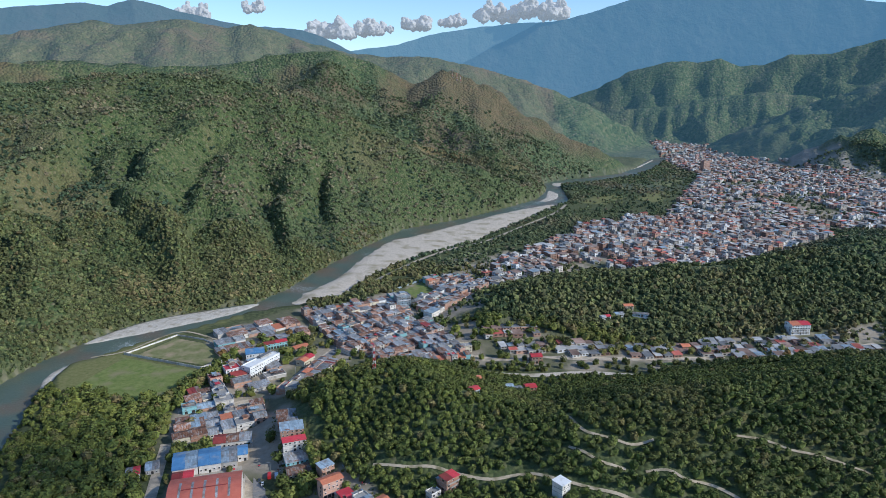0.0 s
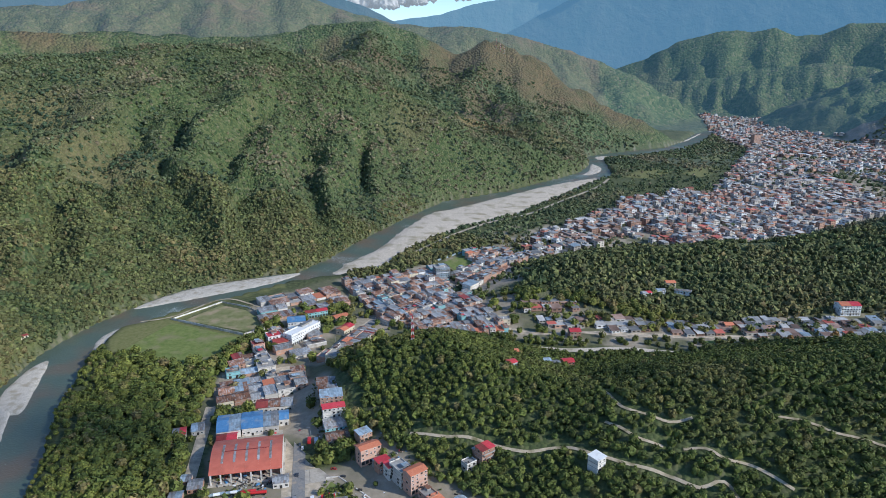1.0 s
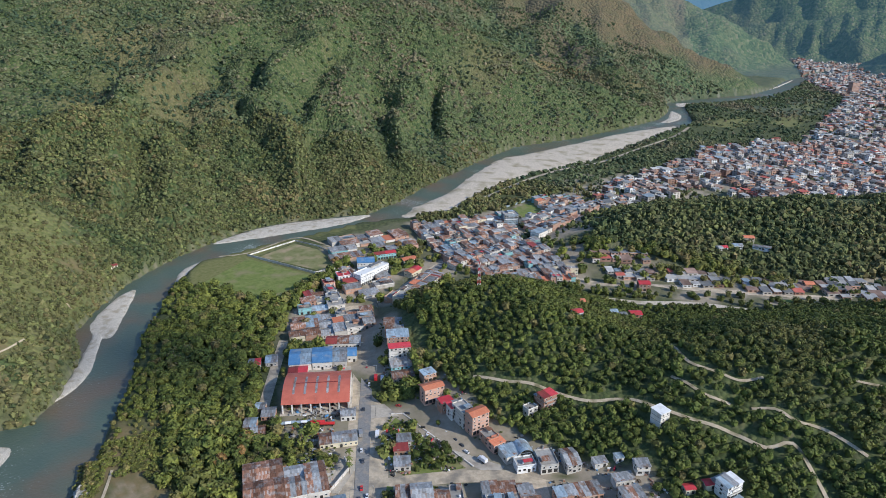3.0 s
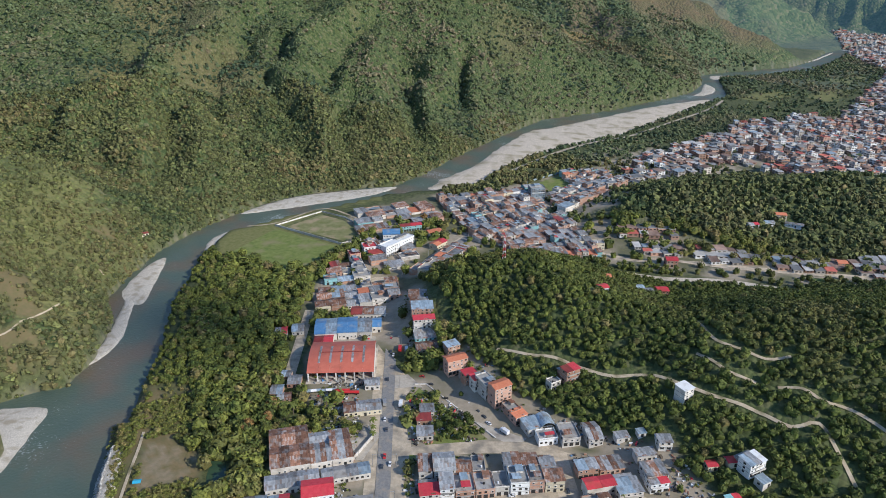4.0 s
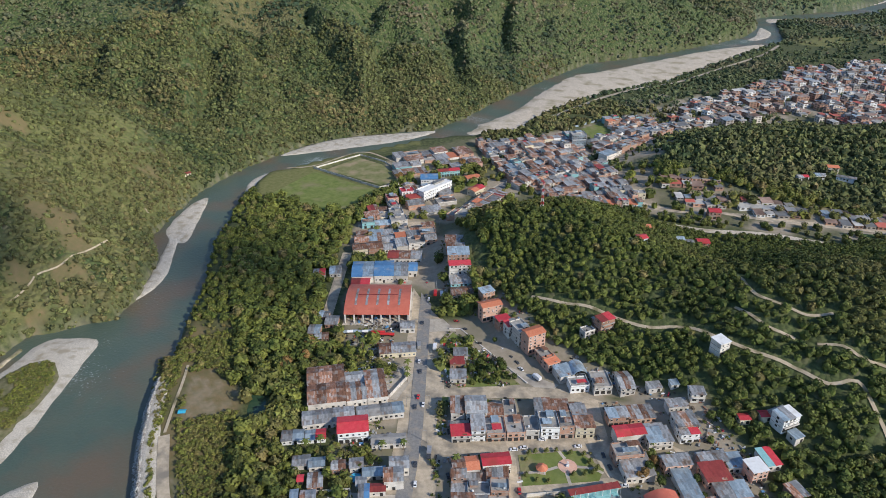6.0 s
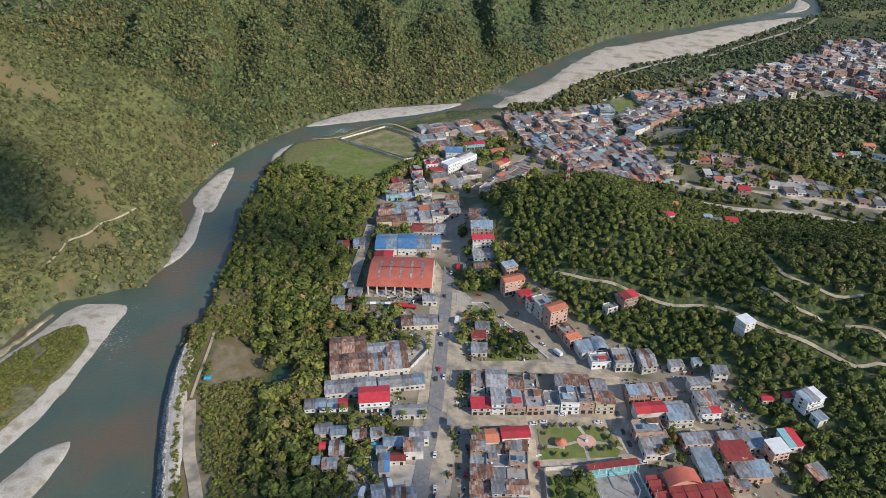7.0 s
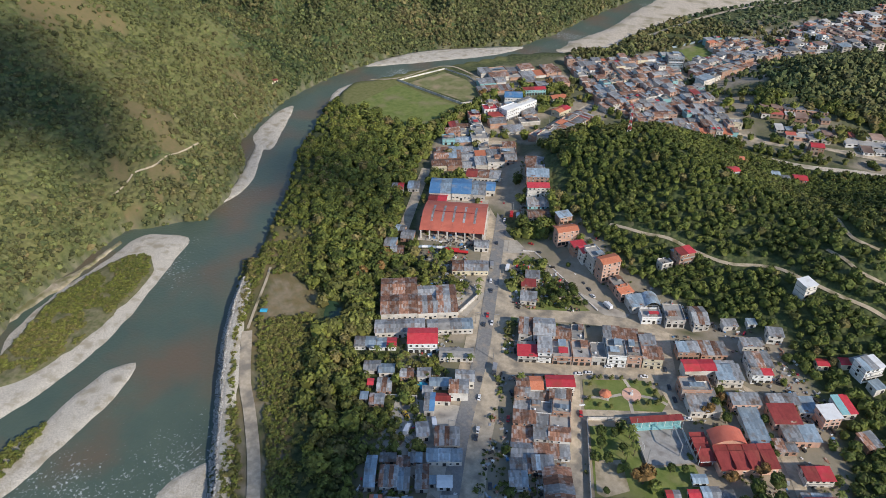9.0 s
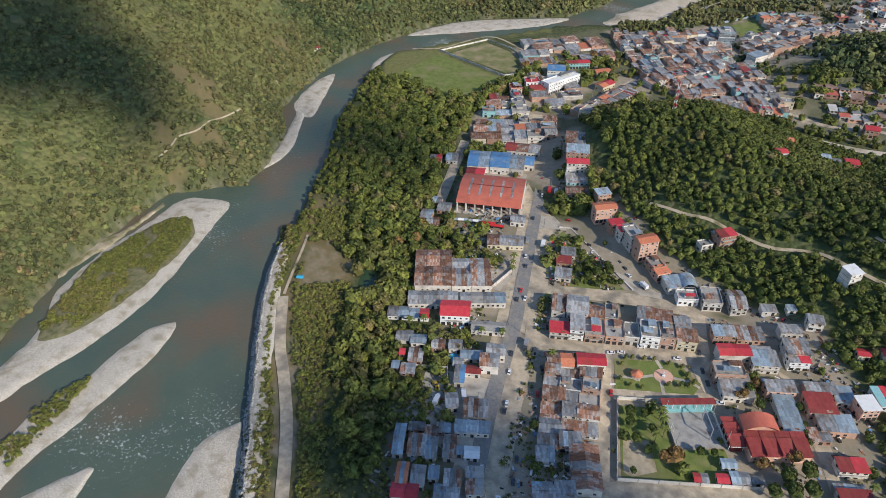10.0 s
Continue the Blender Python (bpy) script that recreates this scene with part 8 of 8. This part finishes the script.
def tree(h, seed, label, tint=0.0, dark=0.3):
    t = thing("tree", label, "tree", 0, 0, 0, group="trees in the town")
    v, f = [], []
    for k, (r, z) in enumerate(((0.05, -0.05), (0.035, 0.25), (0.02, 0.55))):
        v += [(r * h * 0.8 * math.cos(a), r * h * 0.8 * math.sin(a), z * h) for a in np.linspace(0, 2 * math.pi, 7, endpoint=False)]
    f = [(k * 7 + i, k * 7 + (i + 1) % 7, k * 7 + 7 + (i + 1) % 7, k * 7 + 7 + i) for k in range(2) for i in range(7)]
    for a in (0.4, 2.3, 4.4):
        o = len(v)
        c, s = math.cos(a), math.sin(a)
        v += [(0.02 * h * s, -0.02 * h * c, 0.3 * h), (-0.02 * h * s, 0.02 * h * c, 0.3 * h), (0, 0, 0.34 * h), (0.25 * h * c, 0.25 * h * s, 0.6 * h)]
        f += [(o, o + 1, o + 3), (o + 1, o + 2, o + 3), (o + 2, o, o + 3)]
    part("trunk", (v, f), M["bark"], t)
    cv, cf = crown(330, 0.065, seed, trunk=False)
    n = len(cv)
    me = big_mesh("crown", cv * np.array((1.15 * h, 1.15 * h, h)), cf, M["leaf_dry" if tint > 0.8 else "leaf"], [("tint", np.full(n, tint)), ("dark", np.full(n, dark))])
    part("crown", me, None, t)
    return t


def plant(proto, spots):
    for k, (x, y, a, s) in enumerate(spots):
        m = pose(x, y, ground_z(x, y), 0, 0, a) @ Matrix.Scale(s, 4)
        if k == 0:
            proto.matrix_basis = m
        else:
            ob = copy_thing(proto, m)
            ob.scale = (s, s, s)
            ob["label"] = proto["label"]
        foot(x, y, 2.0)


plant(palm(7.5, 1), [(-64, 258, 0, 1.0), (-60, 256, 80, 0.85), (-151, 343, 30, 1.1), (-146, 338, 10, 1.0), (-143, 345, 70, 0.9), (-157, 349, 50, 1.1), (-170, 333, 20, 1.0), (-140, 252, 0, 1), (-146, 247, 90, 1.0), (-131, 247, 45, 0.9), (-2, 244, 0, 1.1), (0, 239, 40, 1.15), (2, 234, 90, 1.0), (-1, 229, 30, 1.0), (-115, 330, 10, 1), (-113, 324, 50, 0.9), (-111, 318, 90, 0.95), (92, 243, 0, 1.0), (96, 236, 50, 1.1), (-128, 240, 60, 1), (37, 299, 0, 0.8), (-106, 258, 0, 0.9), (-95, 262, 20, 0.9)])
plant(tree(8.0, 71, "broad dark green garden tree", 0.0, 0.7), [(-15.5, 239, 0, 1.0), (-13.8, 232, 60, 1.0), (-3.3, 234, 90, 0.8), (-9, 224.5, 20, 0.9), (-9, 242, 50, 0.8), (20, 231, 10, 0.75), (26, 233, 40, 0.7), (-6, 207, 70, 0.6), (57.8, 233, 0, 1.3), (66, 240, 30, 1.35), (68, 229.5, 70, 1.4), (60.8, 226, 10, 1.3), (53, 222, 50, 1.2), (75, 222, 50, 1.2), (42, 273, 0, 0.9), (63, 270, 0, 0.6), (64, 265, 40, 0.6), (66, 260, 70, 0.6), (-143, 245, 0, 0.7), (-127.7, 231.5, 30, 0.7), (-112, 242, 0, 0.6), (-108, 246, 0, 0.6), (-122, 325, 0, 0.7), (-158, 333, 0, 0.9), (-173, 326, 0, 1.1), (-174, 353, 0, 1.0), (-120, 253, 0, 0.6), (-46.5, 338, 0, 0.7), (-56, 346, 0, 1.0), (-66, 334.5, 0, 0.9), (-59, 330, 0, 0.7), (-94, 366, 0, 0.6), (36, 281, 30, 1.0), (60, 280, 20, 0.8), (-130, 322, 0, 0.9), (-66, 372, 0, 0.6), (-55, 344, 0, 1.0), (-62, 340, 40, 1.1), (-70, 346, 80, 0.9), (-74, 338, 10, 0.9), (-66, 334, 60, 0.8), (-58, 350, 0, 0.9), (-92, 357, 0, 0.8), (-95, 340, 0, 0.8)])
plant(tree(8.5, 72, "tall tree with dry orange-brown crown", 0.9, 0.0), [(8.6, 219.5, 0, 1.5), (47, 236, 0, 0.9), (33, 275, 0, 1.0), (-185, 335, 0, 1.1), (-190, 310, 30, 1.2), (-182, 322, 80, 1.0), (38, 286, 0, 0.9), (-225, 640, 0, 1.2), (-170, 700, 0, 1.1), (-190, 655, 0, 1.0), (60, 246, 0, 1.0), (330, 600, 0, 1.2), (350, 610, 40, 1.1), (290, 600, 10, 1.1), (410, 630, 0, 1.2)])
plant(tree(3.2, 73, "clipped round park shrub", 0.15, 0.0), [(-24, 279, 0, 1), (-18, 281, 0, 1), (-13, 283, 0, 0.9), (-28, 272, 0, 0.8), (-5, 283, 0, 1), (2, 284, 0, 1), (6, 279, 0, 1.2), (4, 270, 0, 1.1), (8, 272, 0, 1.1), (-2, 268, 0, 1), (-14, 260, 0, 0.9), (-20, 259, 0, 0.9), (-26, 261, 0, 1.0), (10, 275, 0, 1.2), (-27, 277, 0, 1)])

woods()


# ---- clouds ----
def cloud(x, y, z, size, n, seed):
    g = np.random.default_rng(seed)
    bm = bmesh.new()
    heads = [(g.normal(0, size * 0.6), g.uniform(0.5, 1.0)) for _ in range(4)]
    for k in range(n * 5):
        hx, hh = heads[k % 4]
        up = g.random() ** 1.4 * hh
        s = size * g.uniform(0.14, 0.34) * (1.15 - 0.6 * up)
        c = Vector((x + hx + g.normal(0, size * 0.3 * (1.1 - up)), y + g.normal(0, size * 0.25), z + up * size * 0.9))
        bmesh.ops.create_icosphere(bm, subdivisions=1, radius=s * 1.15, matrix=Matrix.Translation(c))
    me = bpy.data.meshes.new("cloud")
    bm.to_mesh(me)
    bm.free()
    me.materials.append(M["cloud"])
    me.polygons.foreach_set("use_smooth", [True] * len(me.polygons))
    ob = new("cloud", me)
    skin = ob.modifiers.new("skin", "REMESH")
    skin.mode, skin.voxel_size, skin.use_smooth_shade = "VOXEL", size * 0.03, True
    soft = ob.modifiers.new("soften", "SMOOTH")
    soft.factor, soft.iterations = 0.6, 9
    puff = bpy.data.textures.new("billow", "CLOUDS")
    puff.noise_scale, puff.noise_depth = size * 0.22, 4
    swell = ob.modifiers.new("billow", "DISPLACE")
    swell.texture, swell.texture_coords, swell.strength, swell.mid_level = puff, "GLOBAL", size * 0.2, 0.55
    tagged(ob, "white cumulus cloud over the range or out of view", "cloud", kind="stuff")


for k, (x, y, z, s, n) in enumerate(((-842, 4776, 640, 95, 16), (-520, 4860, 660, 70, 12), (-400, 4870, 665, 60, 9), (-195, 4880, 700, 70, 12), (60, 4880, 720, 60, 10), (333, 4870, 760, 85, 14), (620, 4800, 780, 80, 12), (800, 4740, 770, 90, 12), (-1607, 4620, 745, 80, 9), (-1228, 4720, 790, 60, 8))):
    cloud(x, y, z - 25, s * 1.35, n, 90 + k)
# unseen cloud towards the sun, added so its shadow lies on the slope across the river
base = Vector((-517, 318, 70)) + to_sun * 5600
cloud(base.x, base.y, base.z, 82, 16, 120)
# second unseen cloud, added to shade the near yards
base = Vector((-82, 146, 0)) + to_sun * 3600
cloud(base.x, base.y, base.z, 64, 16, 121)

# third unseen cloud, added to shade the riverside woods
base = Vector((-250, 418, 0)) + to_sun * 8500
cloud(base.x, base.y, base.z, 46, 16, 122)

# water tanks on flat roofs
def water_tank(mat, label):
    t = thing("water_tank", label, "tank", 0, 0, 0, group="roof water tanks")
    n = 10
    rings = [(0.55, 0), (0.58, 0.5), (0.58, 1.1), (0.3, 1.35)]
    v = [(r * math.cos(a), r * math.sin(a), z) for r, z in rings for a in np.linspace(0, 2 * math.pi, n, endpoint=False)]
    part("shell", (v, [(k * n + i, k * n + (i + 1) % n, (k + 1) * n + (i + 1) % n, (k + 1) * n + i) for k in range(3) for i in range(n)] + [tuple(range(3 * n, 4 * n))]), M[mat], t)
    part("lid", boxes([(0, 0, 1.33, 0.5, 0.5, 0.1)]), M[mat], t)
    return t


dark_tank, pale_tank = water_tank("dark", "black plastic roof water tank"), water_tank("carwhite", "white plastic roof water tank")
used = {}
for ob in [o for o in scene.objects if o.name.startswith("roof_slab") and o.parent and o.parent.name.startswith("house")][:46]:
    g = random.Random(ob.name)
    bb = [Vector(q) for q in ob.bound_box]
    lo, hi = bb[0], bb[6]
    m = ob.parent.matrix_basis @ pose(lo.x + (hi.x - lo.x) * g.uniform(0.2, 0.8), lo.y + (hi.y - lo.y) * g.uniform(0.15, 0.4), hi.z + 0.01)
    tank = g.choice((dark_tank, pale_tank))
    if tank.name not in used:
        tank.matrix_basis = m
        used[tank.name] = 1
    else:
        copy_thing(tank, m)

# stone dike along the river
dike_l, dike_r = edges([(-150, 100), (-164, 122), (-199, 172), (-240, 232), (-264, 280)], [(-145, 103), (-158, 125), (-192, 176), (-232, 236), (-258, 282)], 90, 2.2, 40)
strip("dike", dike_l, dike_r, M["gravel"], "pale earth and stone dike along the river bank", "dike", 0.1, dome=1.0, across=6, rough=1.2)


def riprap():
    """Loose stones on the dike's water side."""
    g = np.random.default_rng(12)
    n = 2600
    k = g.integers(0, len(dike_l) - 1, n)
    f = g.random(n)[:, None]
    p = dike_l[k] * (1 - f) + dike_l[k + 1] * f
    out = dike_l[k] - dike_r[k]
    out /= np.linalg.norm(out, axis=1)[:, None]
    s = g.uniform(-1.0, 4.5, n)
    p = p + out * s[:, None]
    z = np.where(s < 0, 0.8, 0.8 - s * 1.4)
    r = g.uniform(0.35, 0.9, n)
    octa = np.array([(1, 0, 0), (0, 1, 0), (-1, 0, 0), (0, -1, 0), (0, 0, 0.8), (0, 0, -0.8)], float)
    v = octa[None] * r[:, None, None] * g.uniform(0.6, 1.3, (n, 6, 1)) + np.stack([p[:, 0], p[:, 1], z], -1)[:, None]
    t = np.array([(0, 1, 4), (1, 2, 4), (2, 3, 4), (3, 0, 4), (1, 0, 5), (2, 1, 5), (3, 2, 5), (0, 3, 5)])
    ob = new("dike_stones", big_mesh("dike_stones", v.reshape(-1, 3), (t[None] + (np.arange(n) * 6)[:, None, None]).reshape(-1, 3), M["stone"]))
    tagged(ob, "loose pale stones on the river dike", "stones", kind="stuff")


riprap()
